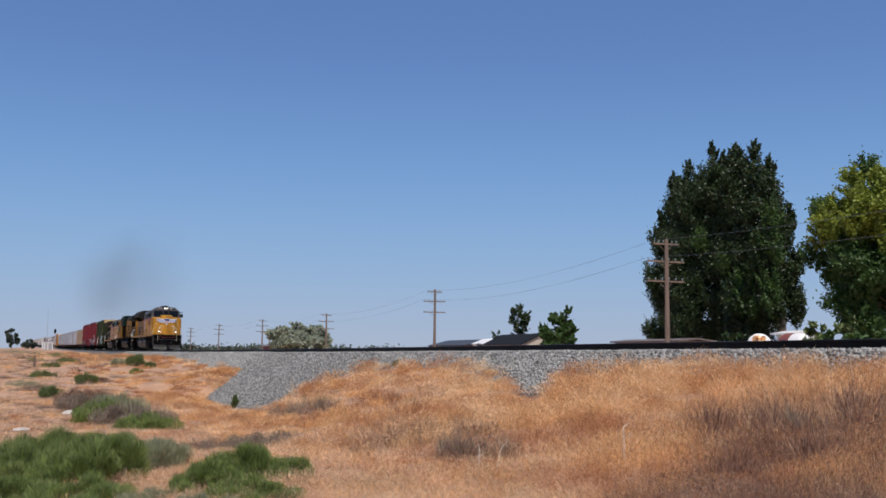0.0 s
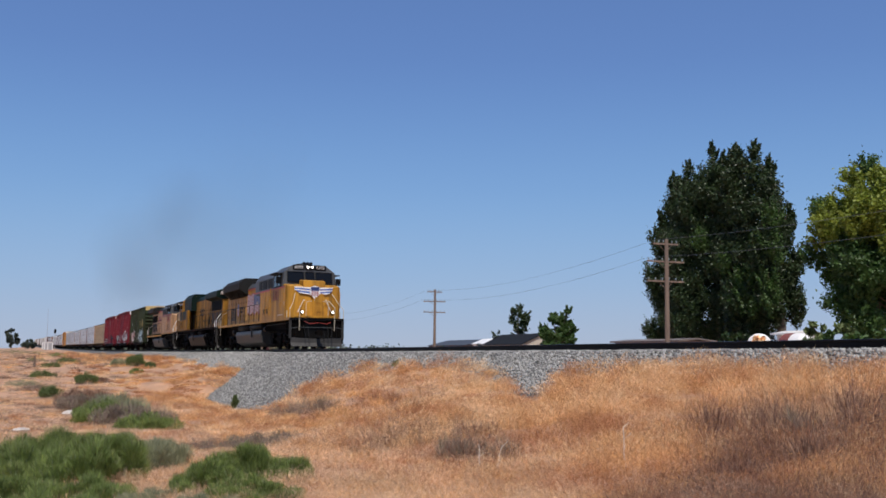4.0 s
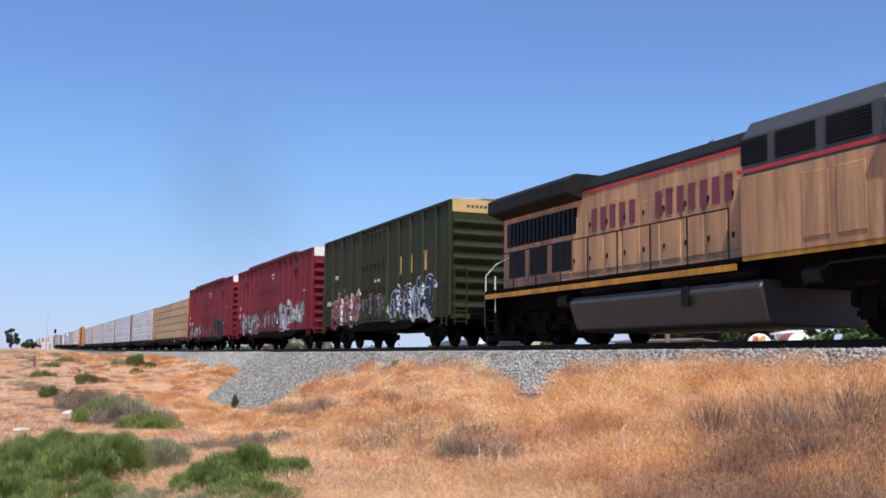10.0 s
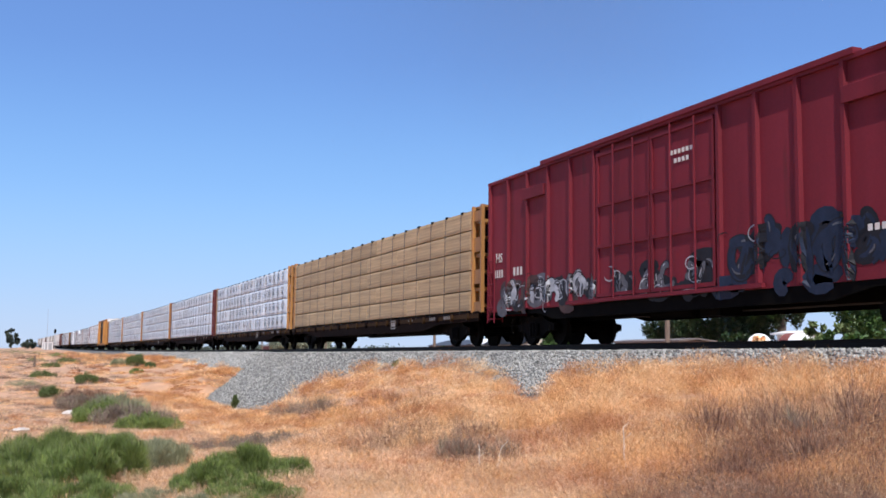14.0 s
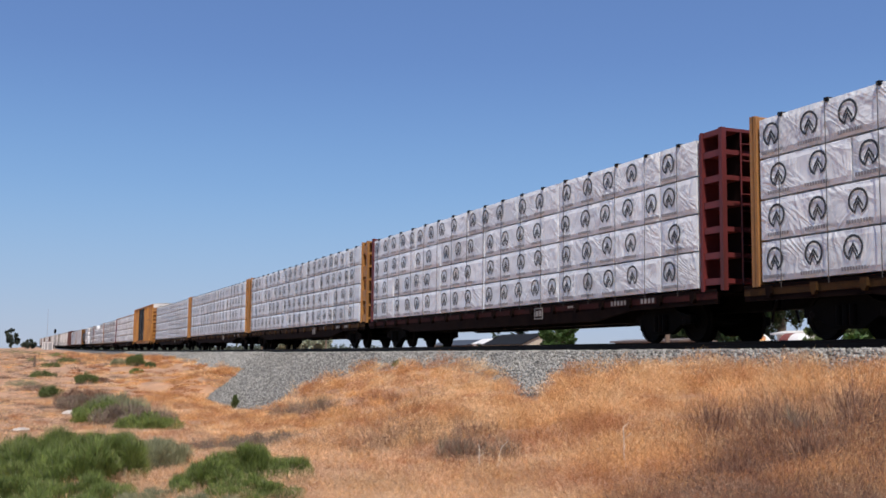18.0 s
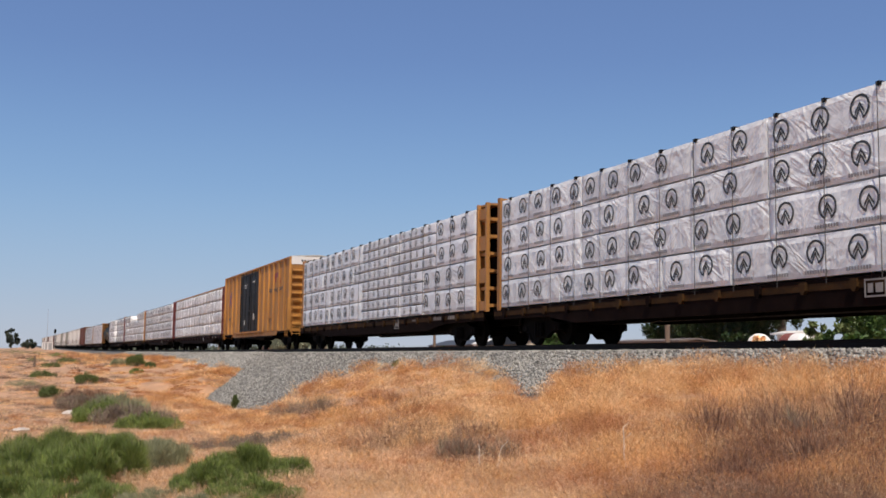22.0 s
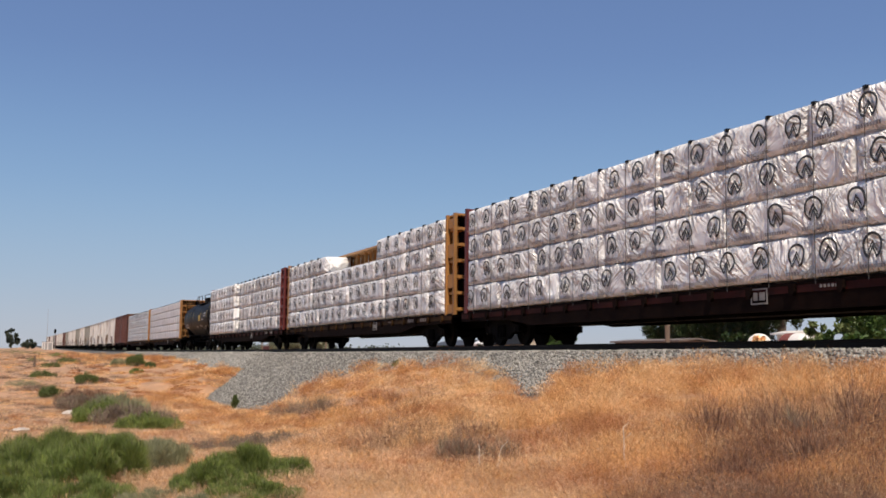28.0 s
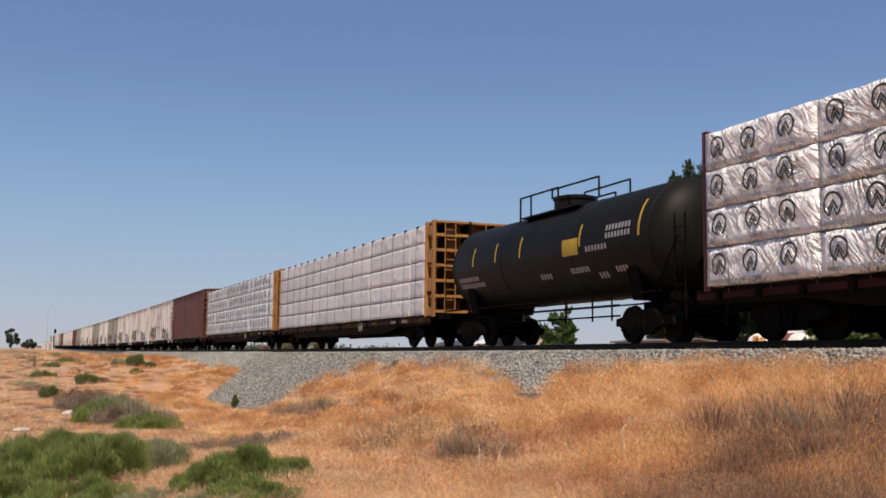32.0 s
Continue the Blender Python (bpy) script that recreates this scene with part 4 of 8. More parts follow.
    # trucks, pilots, steps, rails
    add_truck(top, h - 4.0, True)
    add_truck(top, -h + 4.0, True)
    for xc in (h - 4.0, -h + 4.0):
        for s in (-1, 1):
            bm = bm_new()
            for dx in (-1.75, -0.1, 1.55):
                prism(bm, [(xc + dx - 0.42, 0.74), (xc + dx - 0.30, 0.26), (xc + dx + 0.30, 0.22), (xc + dx + 0.42, 0.74)], *sorted((s * 0.93, s * 1.0)), "y")
            box(bm, xc - 2.5, xc + 2.5, *sorted((s * 0.94, s * 0.99)), 0.40, 0.52)
            part("brake_gear", bm, M["under"], top)
    rails = M["cream"] if lead else M["white"]
    for e in (1, -1):
        for s in (-1, 1):
            # angled plough blade, two halves
            bm = bm_new()
            f = [(e * (h - 0.52), s * 0.02), (e * (h - 0.66), s * 1.42)]
            v = []
            for dx, z in ((0.10, 0.14), (-0.02, 0.34), (-0.06, 0.62)):
                for (fx, fy) in f:
                    v.append(bm.verts.new((fx + e * dx, fy, z if abs(fy) > 1 else min(z, 0.56))))
            bk = [bm.verts.new((q.co.x - e * 0.05, q.co.y, q.co.z)) for q in v]
            for i in (0, 2):
                bm.faces.new((v[i], v[i + 1], v[i + 3], v[i + 2]))
                bm.faces.new((bk[i + 2], bk[i + 3], bk[i + 1], bk[i]))
            for i, j in ((0, 1), (1, 3), (3, 5), (5, 4), (4, 2), (2, 0)):
                bm.faces.new((v[i], v[j], bk[j], bk[i]))
            part("plough_blade", bm, M["plow"], top)
            # upright pilot side plate beside the coupler pocket
            bm = bm_new()
            box(bm, *sorted((e * (h - 0.74), e * (h - 0.79))), *sorted((s * 0.62, s * 1.12)), 0.55, 1.60)
            part("pilot_side", bm, M["under"], top, bevel=0.01)
            bm = bm_new()
            box(bm, *sorted((e * (h - 0.66), e * (h - 0.72))), *sorted((s * 1.40, s * 1.53)), 0.55, 1.66)
            part("pilot_corner", bm, M["plow"], top, bevel=0.01)
        bm = bm_new()
        box(bm, *sorted((e * (h - 0.95), e * (h - 1.05))), -1.2, 1.2, 0.60, 1.60)
        part("pilot_plate", bm, M["black"], top, bevel=0.01)
        bm = bm_new()
        box(bm, *sorted((e * (h - 0.62), e * (h - 0.95))), -1.5, 1.5, 1.56, 1.66)
        part("end_beam", bm, M["black"], top, bevel=0.01)
        for s in (-1, 1):
            for k in range(4):
                bm = bm_new()
                z = 0.38 + 0.34 * k
                box(bm, *sorted((e * (h - 0.75), e * (h - 1.35))), *sorted((s * (1.18), s * 1.52)), z, z + 0.035)
                part("step", bm, M["under"], top)
            bm = bm_new()
            for uu in (0.74, 1.38):
                box(bm, *sorted((e * (h - uu), e * (h - uu - 0.03))), *sorted((s * 1.16, s * 1.53)), 0.30, 1.62)
            part("step_side", bm, M["under"], top)
            bm = bm_new()
            rail_path(bm, [(e * (h - 0.72), s * 1.5, 1.0), (e * (h - 0.70), s * 1.5, 2.15), (e * (h - 0.95), s * 1.28, 2.5), (e * (h - 1.45), s * 1.05, 3.05 if e > 0 else 2.7)], 0.018)
            part("grab_rail", bm, rails, top, "pale painted handrail")
            bm = bm_new()
            rail_path(bm, [(e * (h - 1.40), s * 1.5, 1.0), (e * (h - 1.40), s * 1.5, 2.1)], 0.022)
            part("step_rail", bm, rails, top, "pale painted handrail")
            bm = bm_new()
            rail_path(bm, [(e * (h - 0.66), s * 0.62, 1.65), (e * (h - 0.66), s * 0.62, 2.55), (e * (h - 0.66), s * 0.3, 2.6)], 0.016)
            part("grab_rail", bm, rails, top, "pale painted handrail")
        for dy in (-0.75, -0.55, 0.55, 0.75):
            bm = bm_new()
            rail_path(bm, [(e * (h - 0.6), dy, 1.25), (e * (h - 0.36), dy, 1.05), (e * (h - 0.26), dy * 0.95, 0.62)], 0.03)
            part("brake_hose", bm, M["black"], top)
        bm = bm_new()
        rail_path(bm, [(e * (h - 0.55), -0.75, 1.5), (e * (h - 0.42), -0.45, 1.36), (e * (h - 0.40), 0.0, 1.42), (e * (h - 0.42), 0.45, 1.36), (e * (h - 0.55), 0.75, 1.46)], 0.02)
        part("jumper_cable", bm, M["rednum"], top, "dull red jumper cable")
        bm = bm_new()
        rail_path(bm, [(e * (h - 0.5), -1.45, 1.1), (e * (h - 0.36), -1.1, 1.16), (e * (h - 0.36), 1.1, 1.16), (e * (h - 0.5), 1.45, 1.1)], 0.02)
        part("uncoupling_lever", bm, M["tankgrey"], top)
    for s in (-1, 1):
        u = (9.2 if lead else 10.2)
        prev = None
        while u < T - 1.3:
            bm = bm_new()
            rod(bm, (X(u), s * 1.49, deck - 0.06), (X(u), s * 1.49, deck + 1.06), 0.02, 5)
            part("stanchion", bm, M["greydark"], top)
            u += 1.45
        bm = bm_new()
        rail_path(bm, [(X(9.2 if lead else 10.2), s * 1.49, deck + 1.06), (X(T - 1.5), s * 1.49, deck + 1.06)], 0.02)
        part("handrail", bm, M["greydark"], top)
        # cab-side equipment: doors, louvres, box
        for a, b in ((6.3, 7.0), (7.2, 7.9)):
            bm = bm_new()
            box(bm, X(b), X(a), *sorted((s * 1.552, s * 1.575)), deck + 0.2, 3.1)
            part("side_door", bm, body, top, bevel=0.008)
        for a in (4.0, 5.0) if not lead else (6.35, 7.2):
            bm = bm_new()
            w_, z0_ = (0.72, 0.22) if not lead else (0.55, 0.34)
            box(bm, X(a + w_), X(a), *sorted((s * 1.55, s * 1.59)), deck + z0_, deck + z0_ + (0.62 if not lead else 0.3))
            v = part("louvre", bm, body, top)
            bm = bm_new()
            for i in range(6):
                z = deck + z0_ + 0.04 + i * (0.095 if not lead else 0.045)
                box(bm, X(a + w_ - 0.04), X(a + 0.04), *sorted((s * 1.585, s * 1.6)), z, z + 0.03)
            part("louvre_slats", bm, M["greydark"], v)["kind"] = "stuff"
        bm = bm_new()
        rail_path(bm, [(X(2.5), s * 1.6, deck + 0.6), (X(2.5), s * 1.6, deck + 1.5)], 0.018)
        part("grab_iron", bm, body, top)
        bm = bm_new()
        rail_path(bm, [(X(5.75), s * 1.6, deck + 0.2), (X(5.75), s * 1.6, 3.5)], 0.018)
        part("grab_iron", bm, body, top)
        words("road_number", {"lead": "8393", "faded": "6946", "green": "6722"}[style], {"lead": 0.82, "faded": 0.98, "green": 0.62}[style], M["rednum"], top, {"lead": X(4.55), "faded": X(4.75), "green": X(3.55)}[style], s * (1.563 if style != "green" else 1.587), 2.98 if style != "green" else 3.02, s, 0.82)
    # underfloor clutter between tank and trucks
    for s in (-1, 1):
        for uu, zz, rr in ((7.6, 1.2, 0.16), (17.2, 1.15, 0.18), (2.0, 1.25, 0.14)):
            bm = bm_new()
            rod(bm, (X(uu), s * 1.3, zz), (X(uu + 0.5), s * 1.3, zz), rr, 10)
            part("air_filter", bm, M["greydark"], top)
        bm = bm_new()
        rail_path(bm, [(X(1.6), s * 1.4, 1.4), (X(7.4), s * 1.42, 1.38), (X(8.1), s * 1.4, 1.0)], 0.025)
        part("piping", bm, M["greydark"], top)
    add_ends(top, h)
    if style == "lead":
        lead_marks(top, X, hy, nf, deck)
    elif style == "faded":
        faded_marks(top, X, hy, nf, deck)
    else:
        green_marks(top, X, hy, nf, deck)
    return top


def flat_poly(bm, pts, x, y, z):
    """A flat shape in the plane y = const; pts are (dx, dz)."""
    bm.faces.new([bm.verts.new((x + p[0], y, z + p[1])) for p in pts])


def px_wave(i):
    return 1.35 * (8 + i)


def lead_marks(top, X, hy, nf, deck):
    for s in (-1, 1):
        yy = s * (hy + 0.034)
        x0, x1, z0, z1 = X(15.35), X(11.35), 2.3, 3.6
        stripes = {"red": bm_new(), "white": bm_new()}
        n, cols = 13, 14
        xf = x0 + (x1 - x0) * 0.55
        for i in range(n):
            bm = stripes["red" if i % 2 == 0 else "white"]
            za, zb = z0 + (z1 - z0) * i / n, z0 + (z1 - z0) * (i + 1) / n
            for k in range(cols):
                xa, xb = x0 + (x1 - x0) * k / cols, x0 + (x1 - x0) * (k + 1) / cols
                if zb > z0 + (z1 - z0) * 0.47 and xa > xf:
                    continue
                wa, wb = 0.10 * math.sin(k * 1.35), 0.10 * math.sin((k + 1) * 1.35)
                bm.faces.new([bm.verts.new(p) for p in ((xa, yy, za + wa), (xb, yy, za + wb), (xb, yy, zb + wb), (xa, yy, zb + wa))])
        for col, bm in stripes.items():
            part("flag_stripes", bm, M["flagwhite" if col == "white" else col], top)["kind"] = "stuff"
        bm = bm_new()
        k0 = int(cols * 0.55)
        for k in range(k0, cols):
            xa, xb = x0 + (x1 - x0) * k / cols, x0 + (x1 - x0) * (k + 1) / cols
            wa, wb = 0.10 * math.sin(k * 1.35), 0.10 * math.sin((k + 1) * 1.35)
            bm.faces.new([bm.verts.new(p) for p in ((xa, yy - s * -0.002, z0 + 0.63 + wa), (xb, yy + s * 0.002, z0 + 0.63 + wb), (xb, yy + s * 0.002, z1 + wb), (xa, yy + s * 0.002, z1 + wa))])
        part("flag_field", bm, M["blue"], top)
        # small shield on the flank and stars in the flag's field
        xs = X(18.4)
        bm = bm_new()
        flat_poly(bm, [(-0.28, 0.35), (-0.32, 0.0), (-0.24, -0.35), (0, -0.55), (0.24, -0.35), (0.32, 0.0), (0.28, 0.35), (0, 0.42)], xs, yy - 0.001, 2.75)
        sh = part("side_shield", bm, M["flagwhite"], top, "small white, red and blue shield")
        for i in range(4):
            bm = bm_new()
            dx = -0.2 + i * 0.12
            box(bm, xs + dx, xs + dx + 0.055, *sorted((yy, yy + s * 0.003)), 2.36, 2.76)
            part("shield_stripe", bm, M["red"], sh)
        bm = bm_new()
        box(bm, xs - 0.27, xs + 0.27, *sorted((yy, yy + s * 0.003)), 2.8, 3.08)
        part("shield_field", bm, M["blue"], sh)
        bm = bm_new()
        for i in range(6):
            for j in range(4):
                px, pz = xf + 0.14 + 0.21 * i + 0.1 * (j % 2), z0 + 0.78 + 0.14 * j + 0.08 * math.sin(px_wave(i))
                box(bm, px, px + 0.055, *sorted((yy + s * 0.002, yy + s * 0.005)), pz, pz + 0.055)
        part("flag_stars", bm, M["flagwhite"], top)["kind"] = "stuff"
    # wings and shield on the nose face
    xf = X(nf) + 0.03
    def face_x(y):
        return xf - max(0.0, abs(y) - 0.78) * 0.86 + (0.02 if abs(y) > 0.78 else 0.0) - 0.035
    for s in (-1, 1):
        for i in range(5):
            reach = 1.42 - 0.13 * i
            z, tk = 3.30 - i * 0.082, 0.07
            bm = bm_new()
            ys = [0.16 + (0.78 - 0.16) * k / 3 for k in range(4)] + [0.80 + (reach - 0.80) * k / 3 for k in range(4)]
            up = [bm.verts.new((face_x(y) - 0.004, s * y, z + 0.09 * (y / reach) ** 2 + tk)) for y in ys]
            dn = [bm.verts.new((face_x(y) + 0.006, s * y, z + 0.09 * (y / reach) ** 2 + tk * 0.9 * (1 if y == reach else 0))) for y in ys]
            for k in range(len(ys) - 1):
                bm.faces.new((up[k], up[k + 1], dn[k + 1], dn[k]))
            part("wing_feather", bm, M["white"] if i % 2 == 0 else M["lightblue"], top, "painted wing stripe")
    bm = bm_new()
    prism(bm, [(-0.25, 3.40), (-0.29, 3.05), (0, 2.70), (0.29, 3.05), (0.25, 3.40), (0, 3.47)], xf - 0.01, xf + 0.012)
    sh = part("shield", bm, M["white"], top, "white, red and blue shield")
    bm = bm_new()
    for i in range(4):
        y = -0.19 + i * 0.105
        box(bm, xf + 0.013, xf + 0.018, y, y + 0.055, 2.90, 3.16)
    part("shield_stripes", bm, M["red"], sh)
    bm = bm_new()
    box(bm, xf + 0.013, xf + 0.018, -0.24, 0.24, 3.18, 3.40)
    part("shield_field", bm, M["blue"], sh)
    bm = bm_new()
    prism(bm, [(X(nf) - 0.02, -1.1), (X(nf) - 0.02, 1.1), (X(nf) + 0.62, 0.95), (X(nf) + 0.66, 0.0), (X(nf) + 0.62, -0.95)], deck + 0.01, deck + 0.12, "z")
    part("anticlimber", bm, M["yellow"], top, "thick yellow front platform", bevel=0.015)
    for s in (-1, 1):
        bm = bm_new()
        rail_path(bm, [(X(nf) + 0.60, s * 0.98, 1.0), (X(nf) + 0.60, s * 0.98, 2.25), (X(nf) + 0.35, s * 0.72, 2.62), (X(nf) + 0.05, s * 0.55, 2.66)], 0.02)
        part("platform_rail", bm, M["cream"], top, "pale painted handrail")
        # lockers, numbered hatch and hand holds on the angled nose corner and cab side
        bm = bm_new()
        box(bm, X(4.05), X(3.35), *sorted((s * 1.553, s * 1.575)), 2.12, 2.62)
        part("side_hatch", bm, M["yellow"], top, bevel=0.01)
        bm = bm_new()
        box(bm, X(4.0), X(2.9), *sorted((s * 1.553, s * 1.568)), 1.86, 1.90)
        part("hatch_ledge", bm, M["cream"], top)
        bm = bm_new()
        box(bm, X(2.72), X(2.5), *sorted((s * 1.553, s * 1.562)), 2.35, 2.62)
        part("data_plate", bm, M["flagwhite"], top)
        bm = bm_new()
        bars(bm, X(17.2), s * (hy + 0.036), 2.78, 1.1, 0.14, 7, s, 0.35)
        bars(bm, X(17.2), s * (hy + 0.036), 2.56, 0.9, 0.14, 6, s, 0.35)
        part("side_lettering", bm, M["greydark"], top, "dull dark lettering bars")
    bm = bm_new()
    rail_path(bm, [(X(nf) + 0.04, -0.95, 2.0), (X(nf) + 0.04, -0.62, 2.7)], 0.02)
    rail_path(bm, [(X(nf) + 0.04, 0.95, 2.0), (X(nf) + 0.04, 0.62, 2.7)], 0.02)
    part("nose_grab_rail", bm, M["white"], top)


def faded_marks(top, X, hy, nf, deck):
    for s in (-1, 1):
        bm = bm_new()
        bars(bm, X(12.0), s * (hy + 0.04), 3.30, 3.1, 0.60, 7, s, 0.42)
        bars(bm, X(15.4), s * (hy + 0.04), 3.26, 2.3, 0.60, 5, s, 0.42)
        part("faded_lettering", bm, M["plum"], top, "row of worn red lettering bars")
    xf = X(nf) + 0.03
    for i, col in enumerate(("white", "blue", "white", "blue")):
        bm = bm_new()
        box(bm, xf - 0.004, xf + 0.004 + 0.001 * i, -0.74 + 0.06 * i, 0.74 - 0.06 * i, 2.90 - i * 0.075, 2.96 - i * 0.075)
        part("wing_stripe", bm, M[col], top)
    bm = bm_new()
    prism(bm, [(-0.17, 3.0), (-0.19, 2.75), (0, 2.52), (0.19, 2.75), (0.17, 3.0)], xf - 0.01, xf + 0.014)
    part("shield", bm, M["blue"], top, "faded blue shield")


def green_marks(top, X, hy, nf, deck):
    for s in (-1, 1):
        # green band with a slanted end on the cab side
        bm = bm_new()
        prism(bm, [(X(2.42), 2.62), (X(2.42), 3.34), (X(9.3), 3.34), (X(8.2), 2.62)], *sorted((s * 1.556, s * 1.580)), "y")
        part("green_band", bm, M["locogreen"], top)
        bm = bm_new()
        box(bm, X(4.35), X(2.75), *sorted((s * 1.580, s * 1.584)), 2.62, 3.38)
        part("number_panel", bm, M["gold"], top, "tan number panel")
        bm = bm_new()
        box(bm, X(9.6), X(8.75), *sorted((s * 1.58, s * 1.72)), deck + 0.05, 3.35)
        cb = part("side_locker", bm, M["oldyellow"], top, "yellow equipment locker", bevel=0.02)
        for z in (2.0, 2.5, 2.95):
            bm = bm_new()
            box(bm, X(9.4), X(8.95), *sorted((s * 1.72, s * 1.735)), z, z + 0.3)
            part("locker_panel", bm, M["oldyellow"], cb)
        bm = bm_new()
        bars(bm, X(12.9), s * (hy + 0.04), 2.90, 1.9, 0.2, 9, s, 0.45)
        part("dark_lettering", bm, M["black"], top, "row of dark lettering bars")
        words("side_words", "OPERATION", 0.40, M["black"], top, X(12.9), s * (hy + 0.04), 3.2, s, 0.95)
        bm = bm_new()
        box(bm, X(16.6), X(13.2), *sorted((s * (hy + 0.03), s * (hy + 0.045))), 2.35, 2.4)
        box(bm, X(16.6), X(16.2), *sorted((s * (hy + 0.03), s * (hy + 0.045))), 2.0, 2.6)
        part("arrow_bars", bm, M["locogreen"], top)
    bm = bm_new()
    prism(bm, [(X(1.9), 2.45), (X(1.22), 2.45), (X(1.36), 3.08), (X(1.9), 3.24)], -0.8, 0.8, "y")
    part("nose_band", bm, M["locogreen"], top, bevel=0.02)
    bm = bm_new()
    prism(bm, [(X(2.45), 2.5), (X(1.66), 2.5), (X(1.66), 3.16), (X(2.45), 3.30)], -1.512, 1.512, "y")
    part("nose_band", bm, M["locogreen"], top, bevel=0.02)


# -- freight cars --
def boxcar(name, label, L, top_z, colour, rib, door, ribs, seed, roof="roofmetal", door_mat=None, end_top=None, raised=None, lean=False):
    """Outside-post boxcar: body length L, doors from door[0] to door[1] along it (metres from its middle)."""
    rng = random.Random(seed)
    top = thing(name, label, "boxcar", "freight cars")
    h = L / 2
    z0, z1, w = 1.02, top_z, 1.50
    bm = bm_new()
    box(bm, -h + 0.06, h - 0.06, -w + 0.06, w - 0.06, z0, z1 - 0.1)
    part("body", bm, M[colour], top)
    for s in (-1, 1):
        for a, b in ((-h, door[0]), (door[1], h)):
            bm = bm_new()
            box(bm, a, b, *sorted((s * (w - 0.075), s * w)), z0 - 0.02, z1 - 0.12)
            part("side_panel", bm, M[colour], top)
        bm = bm_new()
        for x in ribs:
            if not lean:
                bm = bm_new()
            prism(bm, [(x - 0.075, s * (w - 0.01)), (x - 0.045, s * (w + 0.085)), (x + 0.045, s * (w + 0.085)), (x + 0.075, s * (w - 0.01))], z0 + 0.02, z1 - 0.16, "z")
            if not lean:
                part("rib", bm, M[rib], top)
        if lean:
            part("ribs", bm, M[rib], top)["kind"] = "stuff"
        # doors
        n = 2 if door[1] - door[0] > 3 else 1
        dw = (door[1] - door[0]) / n
        for k in range(n):
            a, b = door[0] + k * dw + 0.02, door[0] + (k + 1) * dw - 0.02
            bm = bm_new()
            box(bm, a, b, *sorted((s * (w - 0.05), s * (w + 0.02))), z0 + 0.12, z1 - 0.32)
            d = part("door", bm, M[door_mat or colour], top)
            bm = bm_new()
            for z in (z0 + 0.12, z0 + 1.35, z0 + 2.4, z1 - 0.4):
                box(bm, a, b, *sorted((s * (w + 0.015), s * (w + 0.07))), z, z + 0.09)
            for x in (a, b - 0.08):
                box(bm, x, x + 0.08, *sorted((s * (w + 0.015), s * (w + 0.065))), z0 + 0.12, z1 - 0.32)
            part("door_frame", bm, M[door_mat or rib], d)
            for x in () if lean else (a + 0.35 * dw, a + 0.72 * dw):
                bm = bm_new()
                rod(bm, (x, s * (w + 0.10), z0 + 0.05), (x, s * (w + 0.10), z1 - 0.2), 0.022, 6)
                part("lock_rod", bm, M[rib] if not door_mat else M["greydark"], d)
        bm = bm_new()
        box(bm, door[0] - 1.5, door[1] + 1.5, *sorted((s * (w + 0.02), s * (w + 0.11))), z0 + 0.0, z0 + 0.09)
        part("door_track", bm, M[rib], top)
        bm = bm_new()
        prism(bm, [(-h + 0.1, z0), (h - 0.1, z0), (h - 0.1, z0 - 0.12), (h - 3.2, z0 - 0.14), (h - 4.2, z0 - 0.34), (-h + 4.2, z0 - 0.34), (-h + 3.2, z0 - 0.14), (-h + 0.1, z0 - 0.12)], *sorted((s * (w - 0.06), s * (w - 0.02))), "y")
        part("side_sill", bm, M["under"], top)
        if colour == "boxyellow":
            bm = bm_new()
            prism(bm, [(-h + 2.9, z0), (h - 2.9, z0), (h - 3.1, z0 - 0.24), (-h + 3.1, z0 - 0.24)], *sorted((s * (w - 0.018), s * w)), "y")
            part("deep_sill", bm, M[colour], top)
            bm = bm_new()
            for k in range(34):
                x = door[0] - 1.2 + k * 0.24
                box(bm, x, x + 0.1, *sorted((s * (w + 0.0), s * (w + 0.05))), z0 - 0.1, z0 - 0.03)
            part("door_rail_clips", bm, M[rib], top)["kind"] = "stuff"
            for x in (-h + 2.1, 3.9):
                bm = bm_new()
                box(bm, x, x + 1.05, *sorted((s * w, s * (w + 0.05))), z0 + 0.75, z0 + 0.84)
                part("jacking_ledge", bm, M[rib], top)
        for e in (-1, 1):
            ladder(top, e * (h - 0.36), s * (w + 0.11), z0 - 0.35, z0 + 1.75, "x", 0.46, 0.36, M[rib])
        # top rail
        bm = bm_new()
        box(bm, -h, h, *sorted((s * (w - 0.1), s * (w + 0.075))), z1 - 0.17, z1 - 0.08)
        part("top_rail", bm, M[rib], top)
        if raised:
            bm = bm_new()
            box(bm, raised[0], raised[1], *sorted((s * (w - 0.1), s * (w + 0.12))), z1 - 0.10, z1 + 0.02)
            part("roof_fascia", bm, M[rib], top)
    bm = bm_new()
    prism(bm, [(-w, z1 - 0.11), (-w, z1 - 0.07), (0, z1 + 0.03), (w, z1 - 0.07), (w, z1 - 0.11)], -h, h)
    for i in range(15):
        x = -h + 0.03 + (L - 0.06) * i / 14
        prism(bm, [(-w, z1 - 0.10), (-w, z1 - 0.045), (0, z1 + 0.055), (w, z1 - 0.045), (w, z1 - 0.10)], x - 0.03, x + 0.03)
    part("roof", bm, M[roof], top)
